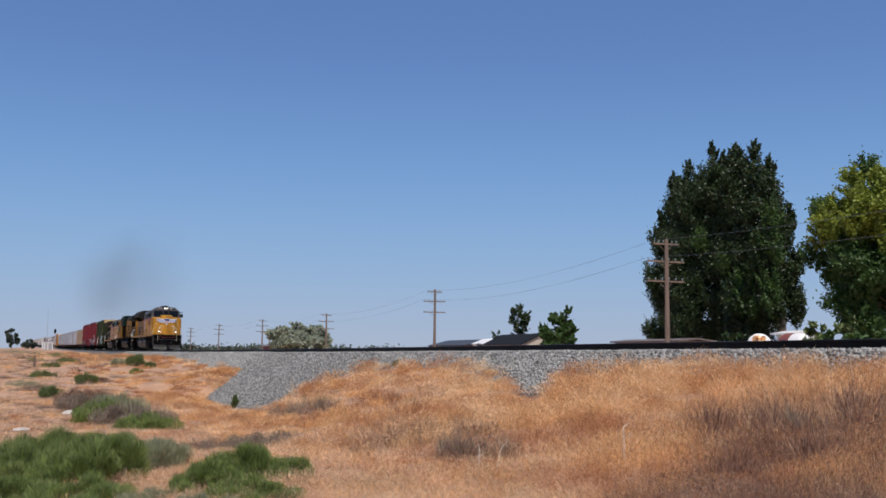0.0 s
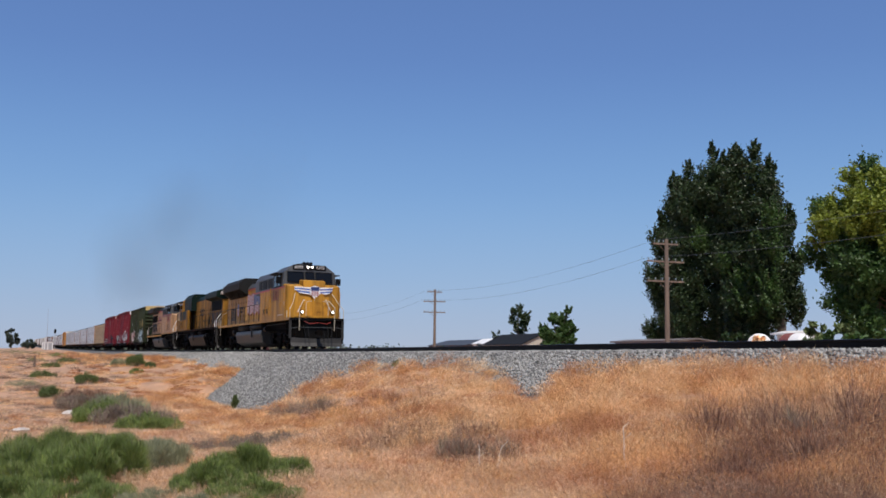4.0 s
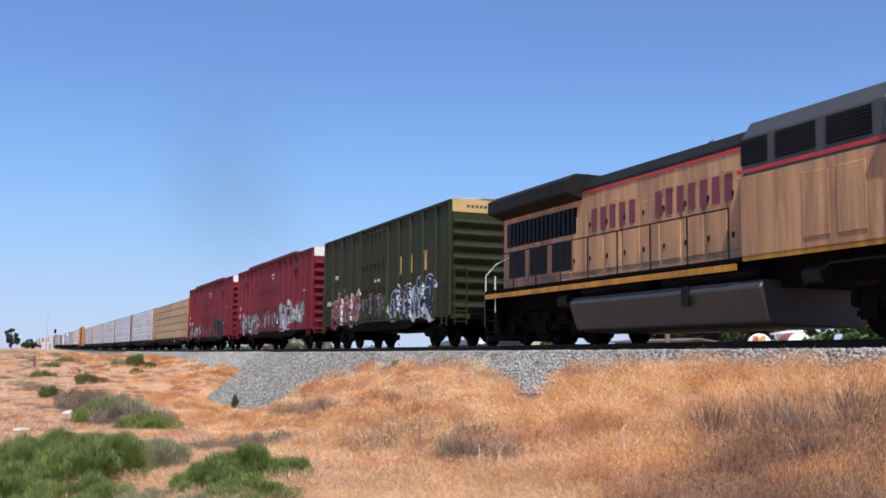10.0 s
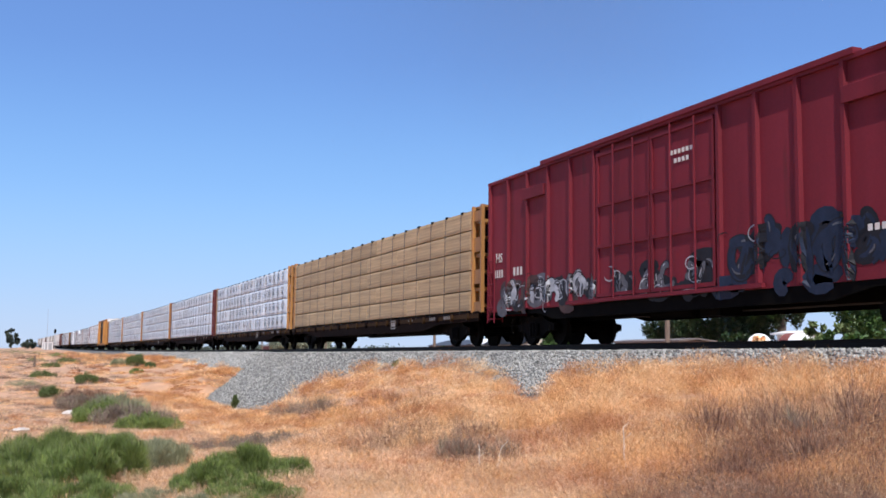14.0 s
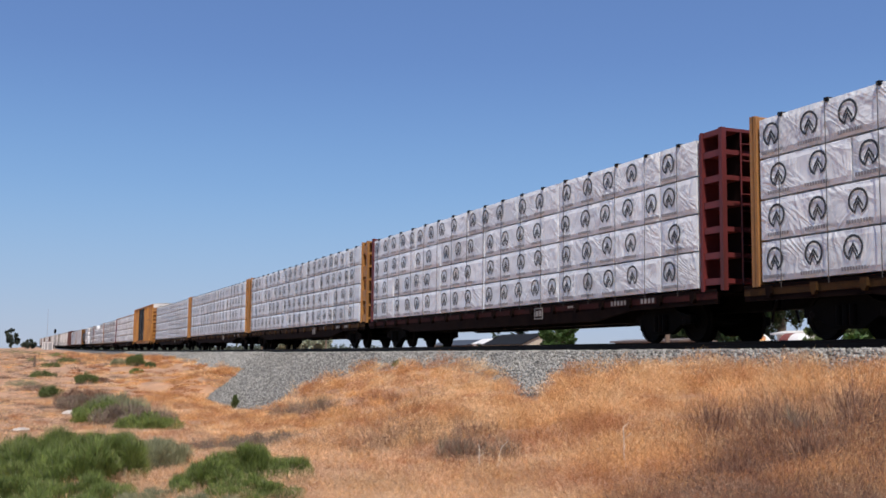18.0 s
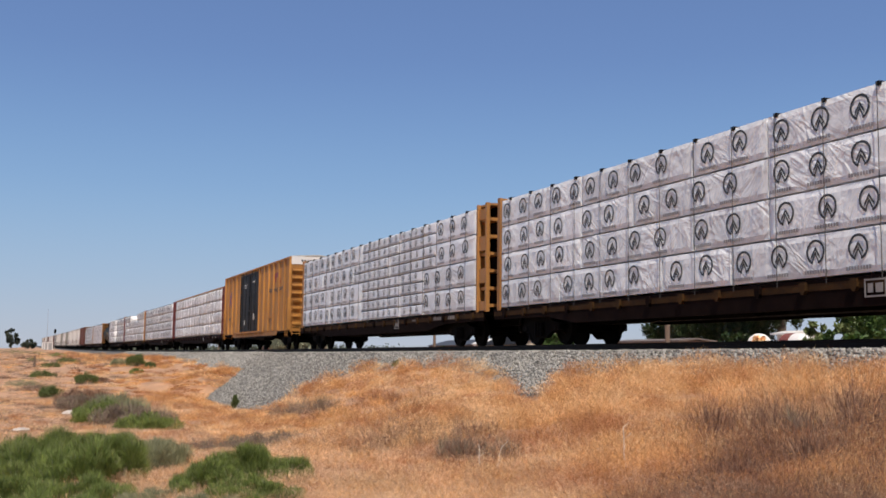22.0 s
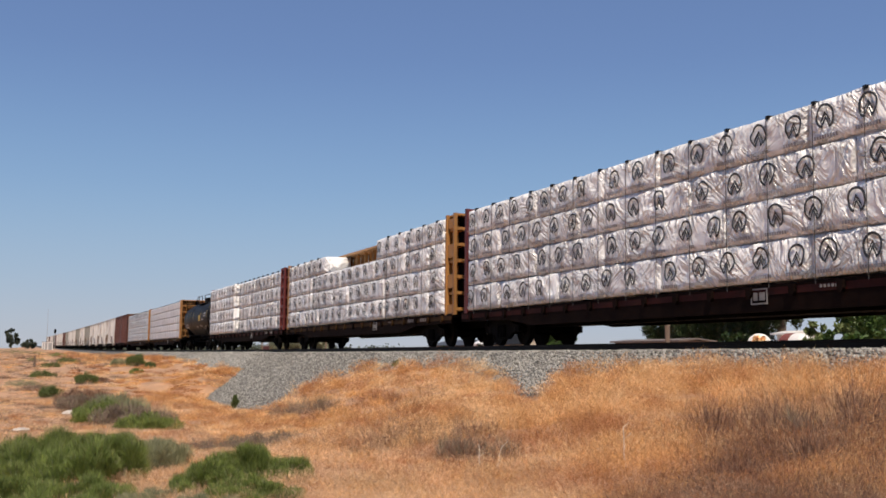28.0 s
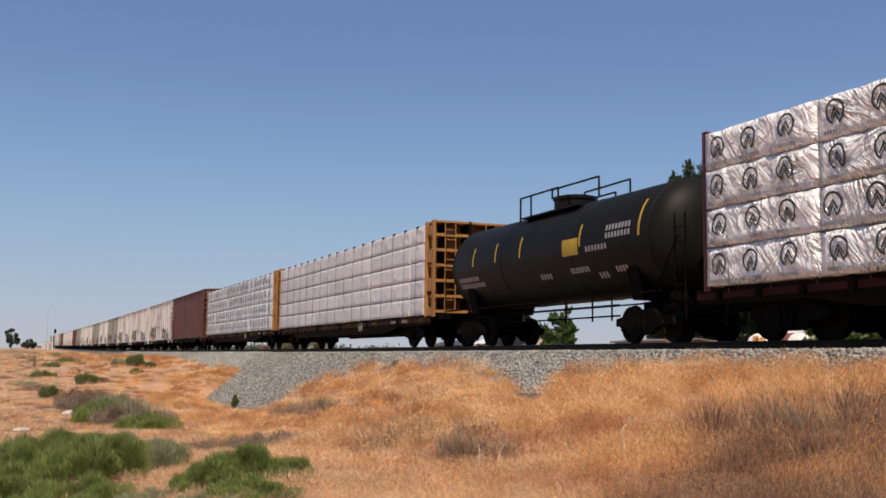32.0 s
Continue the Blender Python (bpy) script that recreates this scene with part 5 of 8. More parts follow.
    # corrugated ends
    for e in (-1, 1):
        bm = bm_new()
        box(bm, *sorted((e * (h - 0.06), e * h)), -w + 0.01, w - 0.01, z0 - 0.1, z1 - 0.05)
        en = part("end_panel", bm, M[colour], top)
        nz = 8
        bm = bm_new()
        for i in range(nz):
            z = z0 + 0.1 + (z1 - z0 - 0.75) * i / nz
            if not lean:
                bm = bm_new()
            prism(bm, [(e * h, z + 0.02), (e * (h + 0.13), z + 0.19), (e * (h + 0.13), z + 0.24), (e * h, z + 0.30)], -w + 0.05, w - 0.05, "y")
            if not lean:
                part("end_corrugation", bm, M[rib], en)
        if lean:
            part("end_corrugations", bm, M[rib], en)["kind"] = "stuff"
        if end_top:
            bm = bm_new()
            box(bm, *sorted((e * (h - 0.01), e * (h + 0.02))), -w + 0.01, w - 0.01, z1 - 0.50, z1 - 0.06)
            part("end_plate", bm, M[end_top], en, "pale top plate on the end")
            bm = bm_new()
            for i in range(12):
                y = -0.95 + i * 0.16
                box(bm, *sorted((e * (h + 0.02), e * (h + 0.024))), y, y + 0.1, z1 - 0.34, z1 - 0.24)
            part("end_lettering", bm, M["ink"], en)
        ladder(top, e * (h + 0.14), -w + 0.3, z0 - 0.3, z0 + 1.75, "y", 0.44, 0.36, M[rib])
        bm = bm_new()
        box(bm, *sorted((e * (h + 0.02), e * (h + 0.42))), -0.8, 0.9, z0 + 0.0, z0 + 0.05)
        part("crossover_platform", bm, M["under"], top)
        # cushioned draft gear
        bm = bm_new()
        box(bm, *sorted((e * (h - 2.0), e * (h + 0.35))), -0.22, 0.22, 0.68, 1.04)
        part("draft_sill", bm, M["under"], top)
    bm = bm_new()
    lathe(bm, [(0, 0.23), (0.04, 0.26), (0.08, 0.23)], 16, "x", (h + 0.28, 0.55, z0 + 1.1))
    part("brake_wheel", bm, M["under"], top)
    bm = bm_new()
    box(bm, -h + 2.2, h - 2.2, -0.28, 0.28, 0.70, 1.02)
    for x in (-3.2, -1.1, 1.1, 3.2):
        box(bm, x - 0.08, x + 0.08, -1.4, 1.4, 0.82, 1.02)
    rod(bm, (-1.6, -0.7, 0.72), (0.1, -0.7, 0.72), 0.16, 10)
    box(bm, 0.8, 1.5, -1.1, -0.5, 0.55, 0.95)
    part("underframe", bm, M["under"], top)
    add_truck(top, h - 2.35)
    add_truck(top, -h + 2.35)
    add_ends(top, h + 1.0)
    return top


LOAD_Z0 = 1.12


def emblem(bm, x, z, y, r):
    """A broken ring with a peaked arrow inside."""
    n = 16
    for i in range(n):
        a0, a1 = math.radians(-72 + 324 * i / n), math.radians(-72 + 324 * (i + 1) / n)
        pts = [(x + rr * math.cos(a), y, z + rr * math.sin(a)) for rr, a in ((r, a0), (r, a1), (r * 0.80, a1), (r * 0.80, a0))]
        bm.faces.new([bm.verts.new(p) for p in pts])
    for dz, k in ((0.02, 0.66), (-0.34, 0.5)):
        for s in (-1, 1):
            pts = [(0, 0.42 + dz), (s * k * 0.75, -0.30 + dz), (s * k * 0.75, -0.58 + dz), (0, 0.12 + dz)]
            bm.faces.new([bm.verts.new((x + p[0] * r, y, z + p[1] * r)) for p in pts])


def billow(x, z, seed, loose):
    """How far the wrap stands out at a spot of the pack's face."""
    a1 = noise.noise((x * 1.6 + z * 2.2, z * 1.4 - x * 0.5, seed * 0.37))
    a2 = noise.noise((x * 1.5 - z * 2.6, z * 1.7 + x * 0.8, seed * 0.37 + 40))
    return loose * 0.05 * (abs(a1) + abs(a2)) - 0.008, a2


def bundle_mesh(length, height, wrap, marks, seed):
    """One wrapped pack of lumber, slightly slumped, centred on x, its near face at y = -1.46, its foot at z = 0."""
    rng = random.Random(seed)
    bm = bm_new()
    loose = {"crinkled": 1.4, "tanlumber": 0.0}.get(wrap, 0.35)
    nx, nz = max(6, int(length / 0.14)), 7
    y1, y0 = -0.22, -1.46
    gap = 0.022 if wrap != "tanlumber" else 0.014
    grid = []
    for j in range(nz + 1):
        row = []
        for i in range(nx + 1):
            u, w = i / nx, j / nz
            edge = i in (0, nx) or j in (0, nz)
            x, z = -length / 2 + gap + (length - 2 * gap) * u, 0.018 + (height - 0.042) * w
            dy, a2 = billow(x, z, seed, loose)
            sag = loose * 0.022 * noise.noise((x * 2.1, seed * 1.3, w * 2))
            row.append(bm.verts.new((x + (loose * 0.015 * a2 if not i in (0, nx) else 0), y0 - (dy if not edge else -0.022), z + (sag if j else 0.3 * sag))))
        grid.append(row)
    for j in range(nz):
        for i in range(nx):
            bm.faces.new((grid[j][i], grid[j][i + 1], grid[j + 1][i + 1], grid[j + 1][i]))
    back = [bm.verts.new((x, y1, z)) for x, z in ((-length / 2 + 0.012, 0.012), (length / 2 - 0.012, 0.012), (length / 2 - 0.012, height - 0.02), (-length / 2 + 0.012, height - 0.02))]
    bm.faces.new(back[::-1])
    bm.faces.new([grid[-1][i] for i in range(nx + 1)] + [back[2], back[3]])
    bm.faces.new([grid[0][i] for i in range(nx, -1, -1)] + [back[0], back[1]])
    bm.faces.new([grid[j][0] for j in range(nz + 1)] + [back[3], back[0]])
    bm.faces.new([grid[j][nx] for j in range(nz, -1, -1)] + [back[1], back[2]])
    me = mesh_of("lumber_bundle", bm, M[wrap], smooth=loose > 0.5)
    inks = None
    if marks:
        x = -length / 2 + rng.uniform(0.35, 0.6)
        r = min(0.245, height * 0.29)
        xs, prints = [], []
        while x < length / 2 - 0.28:
            bm = bm_new()
            emblem(bm, x + rng.uniform(-.05, .05), height * (0.56 + rng.uniform(-.03, .03)), y0, r)
            for v in bm.verts:
                v.co.y = y0 - billow(v.co.x, v.co.z, seed, loose)[0] - 0.012 - 0.012 * loose
            prints.append(mesh_of("emblem_print", bm, M["ink"]))
            xs.append(x)
            x += marks
        bm = bm_new()
        for x in xs:
            bars(bm, x, y0, height * 0.13, 0.62, 0.07, 9, -1, 0.3)
        for v in bm.verts:
            v.co.y = y0 - billow(v.co.x, v.co.z, seed, loose)[0] - 0.012 - 0.012 * loose
        inks = (prints, mesh_of("lettering_print", bm, M["inkpale"]))
    return me, inks


BUNDLES = {}


def bundle(length, height, wrap, marks, variant):
    key = (round(length, 2), round(height, 2), wrap, marks, variant)
    if key not in BUNDLES:
        BUNDLES[key] = bundle_mesh(length, height, wrap, marks, int(key[0] * 131 + key[1] * 977 + variant * 53))
    return BUNDLES[key]


def centerbeam(name, label, load, ends, wrap, seed, tiers=4, marks=1.05, small=None, missing=None, step=None, top_row=None, packs=None):
    """Centre-partition flat car with bulkheads; load: length of the stack. Lumber packs stand on both sides of the partition."""
    rng = random.Random(seed)
    top = thing(name, label, "flat car", "freight cars")
    h = load / 2 + 0.55
    load_h = 3.30
    zt = LOAD_Z0 + load_h
    for s in (-1, 1):
        bm = bm_new()
        # the fishbelly's shadow comes from its near-black colour
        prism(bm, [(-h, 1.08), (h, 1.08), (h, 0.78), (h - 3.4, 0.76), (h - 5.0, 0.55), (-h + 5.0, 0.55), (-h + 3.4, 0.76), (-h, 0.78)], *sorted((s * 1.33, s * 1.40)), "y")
        part("side_sill", bm, M["deckrust_shaded"], top)
        bm = bm_new()
        box(bm, -h, h, *sorted((s * 1.401, s * 1.412)), 0.88, 1.08)
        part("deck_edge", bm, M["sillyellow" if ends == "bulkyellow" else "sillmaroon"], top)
        n = 18 if s < 0 else 6
        for i in range(n):
            x = -h + 0.8 + (2 * h - 1.6) * i / (n - 1)
            bm = bm_new()
            prism(bm, [(x - 0.08, 0.90), (x - 0.08, 1.05), (x + 0.08, 1.05), (x + 0.08, 0.90), (x + 0.03, 0.82), (x - 0.03, 0.82)], *sorted((s * 1.40, s * 1.48)), "y")
            part("winch", bm, M["sillyellow" if i % 3 and ends == "bulkyellow" else "deckrust_shaded"], top)
    bm = bm_new()
    box(bm, -h, h, -1.42, 1.42, 1.02, 1.09)
    part("deck", bm, M["deckrust_shaded"], top)
    n = 7
    for i in range(n):
        x = -load / 2 + 0.4 + (load - 0.8) * i / (n - 1)
        bm = bm_new()
        box(bm, x - 0.05, x + 0.05, -1.40, 1.40, 1.09, LOAD_Z0 + 0.01)
        part("deck_riser", bm, M["deckrust_shaded"], top)
    bm = bm_new()
    box(bm, -load / 2, load / 2, -0.035, 0.035, 1.09, zt + 0.04 if not missing else zt - load_h / tiers - 0.05)
    part("centre_partition", bm, M[ends], top)
    bm = bm_new()
    wide = 0.42 if missing else 1.40 if packs else 0.2
    box(bm, -load / 2 - 0.3, load / 2 + 0.3, -wide, wide, zt + 0.035, zt + 0.13)
    part("top_chord", bm, M["topboard" if missing or packs else ends], top)
    for s in (-1, 1):
        i = 0
        x = -load / 2 + 0.9
        while x < load / 2:
            bm = bm_new()
            box(bm, x - 0.05, x + 0.05, *sorted((s * 0.035, s * 0.19)), 1.09, zt + 0.035)
            part("partition_post", bm, M[ends], top)
            x += 1.22 if missing else 5.6
    # bulkheads with ladder cells
    for e in (-1, 1):
        xi, xo = e * (load / 2 + 0.04), (load / 2 + 0.85 if e > 0 else -load / 2 - 0.24)
        bm = bm_new()
        box(bm, *sorted((xi, xi + e * 0.05)), -1.45, 1.45, 1.05, zt + 0.08)
        bh = part("bulkhead", bm, M[ends], top, bevel=0.01)
        bm = bm_new()
        box(bm, *sorted((xi + e * 0.05, xo)), -0.05, 0.05, 1.05, zt + 0.10)
        part("bulkhead_web", bm, M["deckrust_shaded"], bh)
        for sy in (-1, 1):
            for xa, xb in ((xi + e * 0.05, xi + e * 0.11), (xo - e * 0.11, xo)):
                bm = bm_new()
                box(bm, *sorted((xa, xb)), *sorted((sy * 1.34, sy * 1.455)), 1.05, zt + 0.10)
                part("bulkhead_post", bm, M[ends], bh)
            bm = bm_new()
            box(bm, *sorted((xi + e * 0.05, xo - e * 0.03)), *sorted((sy * 0.92, sy * 0.96)), 1.05, zt + 0.05)
            part("bulkhead_web", bm, M["deckrust_shaded"], bh)
            if ends == "bulkyellow":
                for z, tall in ((1.10, 0.30), (1.98, 0.46), (3.02, 0.46), (4.02, 0.34)):
                    bm = bm_new()
                    box(bm, *sorted((xi + e * 0.11, xo - e * 0.11)), *sorted((sy * 1.36, sy * 1.40)), z, z + tall)
                    part("gusset_plate", bm, M[ends], bh)
        for i, z in enumerate((1.25, 1.80, 2.35, 2.90, 3.45, 4.0, zt + 0.04)):
            bm = bm_new()
            box(bm, *sorted((xi + e * 0.05, xo - e * (0.0 if i == 6 else 0.04))), -1.335, 1.335, z - 0.05 if i < 6 else z - 0.02, z + 0.05)
            part("bulkhead_beam", bm, M[ends], bh)
            if ends != "bulkyellow":
                for sy in (-1, 1):
                    bm = bm_new()
                    box(bm, *sorted((xi + e * 0.11, xo - e * 0.11)), *sorted((sy * 1.34, sy * 1.42)), z - 0.07, z + 0.07 if i < 6 else z + 0.05)
                    part("side_rung", bm, M[ends], bh)
        bm = bm_new()
        for sy in (-0.8, 0.8):
            for k in range(9):
                z = 1.3 + k * 0.36
                rod(bm, (xo + e * 0.05, sy - 0.2, z), (xo + e * 0.05, sy + 0.2, z), 0.014, 5)
            for d in (-0.2, 0.2):
                rod(bm, (xo + e * 0.05, sy + d, 1.2), (xo + e * 0.05, sy + d, zt), 0.018, 5)
        part("ladder", bm, M[ends], bh)
        bm = bm_new()
        box(bm, *sorted((e * (h - 2.2), e * (h + 0.3))), -0.22, 0.22, 0.66, 1.02)
        part("draft_sill", bm, M["under"], top)
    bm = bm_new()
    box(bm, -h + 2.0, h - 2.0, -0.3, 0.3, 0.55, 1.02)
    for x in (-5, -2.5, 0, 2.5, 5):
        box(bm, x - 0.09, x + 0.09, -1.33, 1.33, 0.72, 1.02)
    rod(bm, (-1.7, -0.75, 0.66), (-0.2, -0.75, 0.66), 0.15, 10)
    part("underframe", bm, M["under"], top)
    bm = bm_new()
    rail_path(bm, [(1.2, -1.1, 0.78), (1.3, -1.15, 0.52), (2.4, -1.15, 0.52), (2.5, -1.1, 0.78)], 0.02)
    rail_path(bm, [(-4.5, -0.6, 0.62), (4.5, -0.6, 0.62)], 0.02)
    part("brake_rigging", bm, M["under"], top)
    bm = bm_new()
    lathe(bm, [(0, 0.23), (0.04, 0.26), (0.08, 0.23)], 16, "x", (h + 0.1, -0.45, 1.9))
    part("brake_wheel", bm, M["under"], top)
    add_truck(top, h - 2.5)
    add_truck(top, -h + 2.5)
    add_ends(top, h + 0.62)
    bm = bm_new()
    bars(bm, h - 2.6, -1.415, 0.97, 0.62, 0.13, 4, -1, 0.45)
    bars(bm, h - 3.8, -1.415, 0.97, 0.9, 0.13, 6, -1, 0.45)
    bars(bm, h - 6.2, -1.415, 0.97, 0.5, 0.06, 5, -1, 0.4)
    part("stencil_bars", bm, M["sillmark"], top)
    bm = bm_new()
    xp = h - 8.4
    for x0, x1, z0, z1 in ((xp, xp + 0.5, 0.70, 0.73), (xp, xp + 0.5, 0.99, 1.02), (xp, xp + 0.03, 0.73, 0.99), (xp + 0.47, xp + 0.5, 0.73, 0.99), (xp + 0.08, xp + 0.2, 0.78, 0.94), (xp + 0.26, xp + 0.42, 0.78, 0.94)):
        box(bm, x0, x1, -1.424, -1.413, z0, z1)
    part("stencil_panel", bm, M["sillmark"], top, "white framed stencil panel")
    # the packs
    for s in (-1, 1):
        for tier in range(tiers):
            hh = load_h / tiers
            x = -load / 2 + 0.03
            cuts = []
            room = load - 0.06
            if missing and s < 0 and tier == tiers - 1:
                cuts = [missing[0] + load / 2 - 0.03 - 3.4, 3.4, missing[1] - missing[0], 3.5, load / 2 - missing[1] - 3.53]
                room = 0.0
            if step is not None and s < 0:
                half = step + load / 2 - 0.03
                cuts = [half * 0.36, half * 0.32, half * 0.32]
                room -= half
            order = [4.9, 4.9, 4.9, 3.7, 2.5] if not packs else [packs, packs, packs * 0.8, packs * 1.1, packs]
            rr = random.Random(seed * 10 + tier)
            rr.shuffle(order)
            while room > 0.6:
                ln = order[len(cuts) % 5]
                if room - ln < 1.3:
                    ln = room
                ln = min(ln, room)
                cuts.append(ln)
                room -= ln
            for k, ln in enumerate(cuts):
                cx = x + ln / 2
                x += ln
                if missing and s < 0 and tier == tiers - 1 and missing[0] < cx < missing[1]:
                    continue
                reps = 1
                if small and small[0] < cx < small[1] and s < 0:
                    reps = 2
                for q in range(reps):
                    mk = marks if s < 0 else 0
                    wr = wrap
                    if top_row and tier == tiers - 1:
                        wr, mk = top_row, 0
                    me, inks = bundle(ln, hh / reps, wr, mk / (1.6 if reps == 2 else 1), (tier + k) % 3)
                    shift = 0.0 if step is None or s > 0 else -0.14 if cx < step else 0.19
                    b = piece("lumber_bundle", me, top, (cx, shift, LOAD_Z0 + tier * hh + q * hh / reps), 0 if s < 0 else 180)
                    if inks:
                        for print_mesh in inks[0]:
                            piece("emblem_print", print_mesh, b)
                        piece("lettering_print", inks[1], b)["kind"] = "stuff"
        # tie-down cables with corner protectors
        n = 17
        for i in range(n):
            x = -load / 2 + 0.7 + (load - 1.4) * i / (n - 1)
            if missing and s < 0 and missing[0] - 0.3 < x < missing[1] + 0.3:
                continue
            bm = bm_new()
            rail_path(bm, [(x, s * 0.18, zt + 0.06), (x, s * 1.47, zt + 0.012), (x, s * 1.515, zt - 0.05), (x, s * 1.53, 1.0)], 0.008, 4)
            c = part("tie_cable", bm, M["strap"], top)
            if s > 0:
                continue
            bm = bm_new()
            box(bm, x - 0.04, x + 0.04, *sorted((s * 1.40, s * 1.50)), zt - 0.07, zt + 0.004)
            part("corner_protector", bm, M["black"], c)
    return top


def tank_car():
    top = thing("tank_car", "black tank car with yellow safety marks and a domed manway", "tank car", "freight cars")
    h, zc, r = 6.65, 2.60, 1.40
    bm = bm_new()
    rings = []
    for i in range(7):
        a = math.pi / 2 * i / 6
        rings.append((-h + 0.75 - 0.75 * math.cos(a), max(0.05, r * math.sin(a))))
    rings += [(s, rr) for s, rr in ((-2.4, r), (-0.6, r), (0.6, r), (2.4, r))]
    for i in range(6, -1, -1):
        a = math.pi / 2 * i / 6
        rings.append((h - 0.75 + 0.75 * math.cos(a), max(0.05, r * math.sin(a))))
    lathe(bm, rings, 40, "x", (0, 0, zc))
    part("tank", bm, M["tankblack"], top, smooth=True)
    for x in (-h + 0.75, -2.2, 2.2, h - 0.75):
        bm = bm_new()
        lathe(bm, [(-0.03, r + 0.002), (-0.02, r + 0.012), (0.02, r + 0.012), (0.03, r + 0.002)], 40, "x", (x, 0, zc))
        part("weld_band", bm, M["tankblack"], top, smooth=True)
    bm = bm_new()
    lathe(bm, [(r - 0.1, 0.62), (r + 0.22, 0.62), (r + 0.24, 0.66), (r + 0.32, 0.66), (r + 0.36, 0.5)], 24, "z", (0, 0, zc))
    part("manway", bm, M["tankblack"], top)
    bm = bm_new()
    box(bm, -1.7, 1.7, -0.95, 0.95, zc + r - 0.18, zc + r - 0.14)
    part("dome_platform", bm, M["black"], top)
    for s in (-1, 1):
        bm = bm_new()
        rail_path(bm, [(-1.7, s * 0.95, zc + r - 0.25), (-1.7, s * 0.95, zc + r + 0.46), (0.7, s * 0.95, zc + r + 0.46), (0.7, s * 0.95, zc + r - 0.2)], 0.03)
        rail_path(bm, [(-1.0, s * 0.95, zc + r + 0.46), (-1.0, s * 0.95, zc + r - 0.2)], 0.03)
        rail_path(bm, [(-0.4, s * 0.55, zc + r + 0.3), (-0.4, s * 0.55, zc + r + 0.58), (2.2, s * 0.5, zc + r + 0.58), (2.2, s * 0.5, zc + r)], 0.03)
        part("dome_railing", bm, M["black"], top)
        bm = bm_new()
        box(bm, -h + 0.2, h - 0.2, *sorted((s * 1.36, s * 1.46)), 1.16, 1.20)
        part("running_board", bm, M["under"], top)
        bm = bm_new()
        rail_path(bm, [(-h + 0.3, s * 1.5, 1.18), (-h + 0.3, s * 1.5, 2.1), (-h - 0.4, s * 1.4, 2.1)], 0.02)
        rail_path(bm, [(h - 0.3, s * 1.5, 1.18), (h + 0.5, s * 1.4, 2.4)], 0.02)
        part("handrail", bm, M["under"], top)
        ladder(top, h + 0.5, s * 1.35, 0.5, 2.9, "x", 0.4, 0.33, M["under"])
        yy = s * (r + 0.012)

        def onside(x0, x1, z0, z1, key, nm):
            bm = bm_new()
            k = 5
            pts = []
            for j in range(k + 1):
                z = z0 + (z1 - z0) * j / k
                y = s * math.sqrt(max(0.01, (r + 0.012) ** 2 - (z - zc) ** 2))
                pts.append((bm.verts.new((x0, y, z)), bm.verts.new((x1, y, z))))
            for a, b in zip(pts, pts[1:]):
                bm.faces.new((a[0], a[1], b[1], b[0]))
            part(nm, bm, M[key], top)
        for x in (-4.3, -2.6, -0.9, 2.65, 5.5):
            onside(x, x + 0.09, 2.55, 3.15 + (0.3 if x > 4 else 0), "placard", "reflector_strip")
        onside(1.75, 2.6, 2.35, 2.8, "placard", "placard_panel")
        for x, z, wd in ((-5.5, 2.15, 1.6), (-5.5, 1.95, 1.9), (3.0, 2.45, 1.1), (4.0, 2.7, 1.2), (4.0, 2.9, 1.2), (2.0, 1.95, 1.0), (0.2, 1.9, 0.7), (3.3, 1.75, 0.5), (4.2, 1.85, 0.6)):
            bm = bm_new()
            nn = max(3, int(wd / 0.14))
            for i in range(nn):
                x0 = x + wd * i / nn
                z0, z1 = z - 0.07, z + 0.07
                q = [(x0, z0), (x0 + wd / nn * 0.65, z0), (x0 + wd / nn * 0.65, z1), (x0, z1)]
                bm.faces.new([bm.verts.new((a, s * math.sqrt((r + 0.012) ** 2 - (b - zc) ** 2), b)) for a, b in q])
            part("stencil_bars", bm, M["inkpale"], top)
    for e in (-1, 1):
        bm = bm_new()
        box(bm, *sorted((e * (h - 2.6), e * (h + 0.5))), -0.3, 0.3, 0.68, 1.05)
        prism(bm, [(-1.0, 1.05), (-1.2, 1.9), (-0.8, 1.5), (0, 1.3), (0.8, 1.5), (1.2, 1.9), (1.0, 1.05)], *sorted((e * (h - 2.0), e * (h - 1.5))))
        box(bm, *sorted((e * (h + 0.2), e * (h + 0.5))), -1.42, 1.42, 0.95, 1.12)
        part("stub_sill", bm, M["under"], top)
        add_truck(top, e * (h - 1.5))
    bm = bm_new()
    lathe(bm, [(0, 0.23), (0.04, 0.26), (0.08, 0.23)], 16, "x", (h + 0.45, -0.6, 1.7))
    part("brake_wheel", bm, M["under"], top)
    bm = bm_new()
    rail_path(bm, [(-3.4, -0.6, 1.0), (3.4, -0.6, 1.0)], 0.025)
    rail_path(bm, [(-3.4, -0.6, 0.72), (3.4, -0.6, 0.72)], 0.025)
    for x in (-2, 0.5, 2, 3):
        rail_path(bm, [(x, -0.6, 0.6), (x, -0.6, 1.3)], 0.025)
    part("brake_rigging", bm, M["under"], top)
    add_ends(top, h + 0.85)
    return top


TRAIN = []


def ribs_for(h, door, step=1.32, pad=0.1):
    out = []
    x = -h + pad
    for a, b in ((-h + pad, door[0] - 0.12), (door[1] + 0.12, h - pad)):
        n = max(2, round((b - a) / step))
        out += [a + (b - a) * i / n for i in range(n + 1)]
    return out


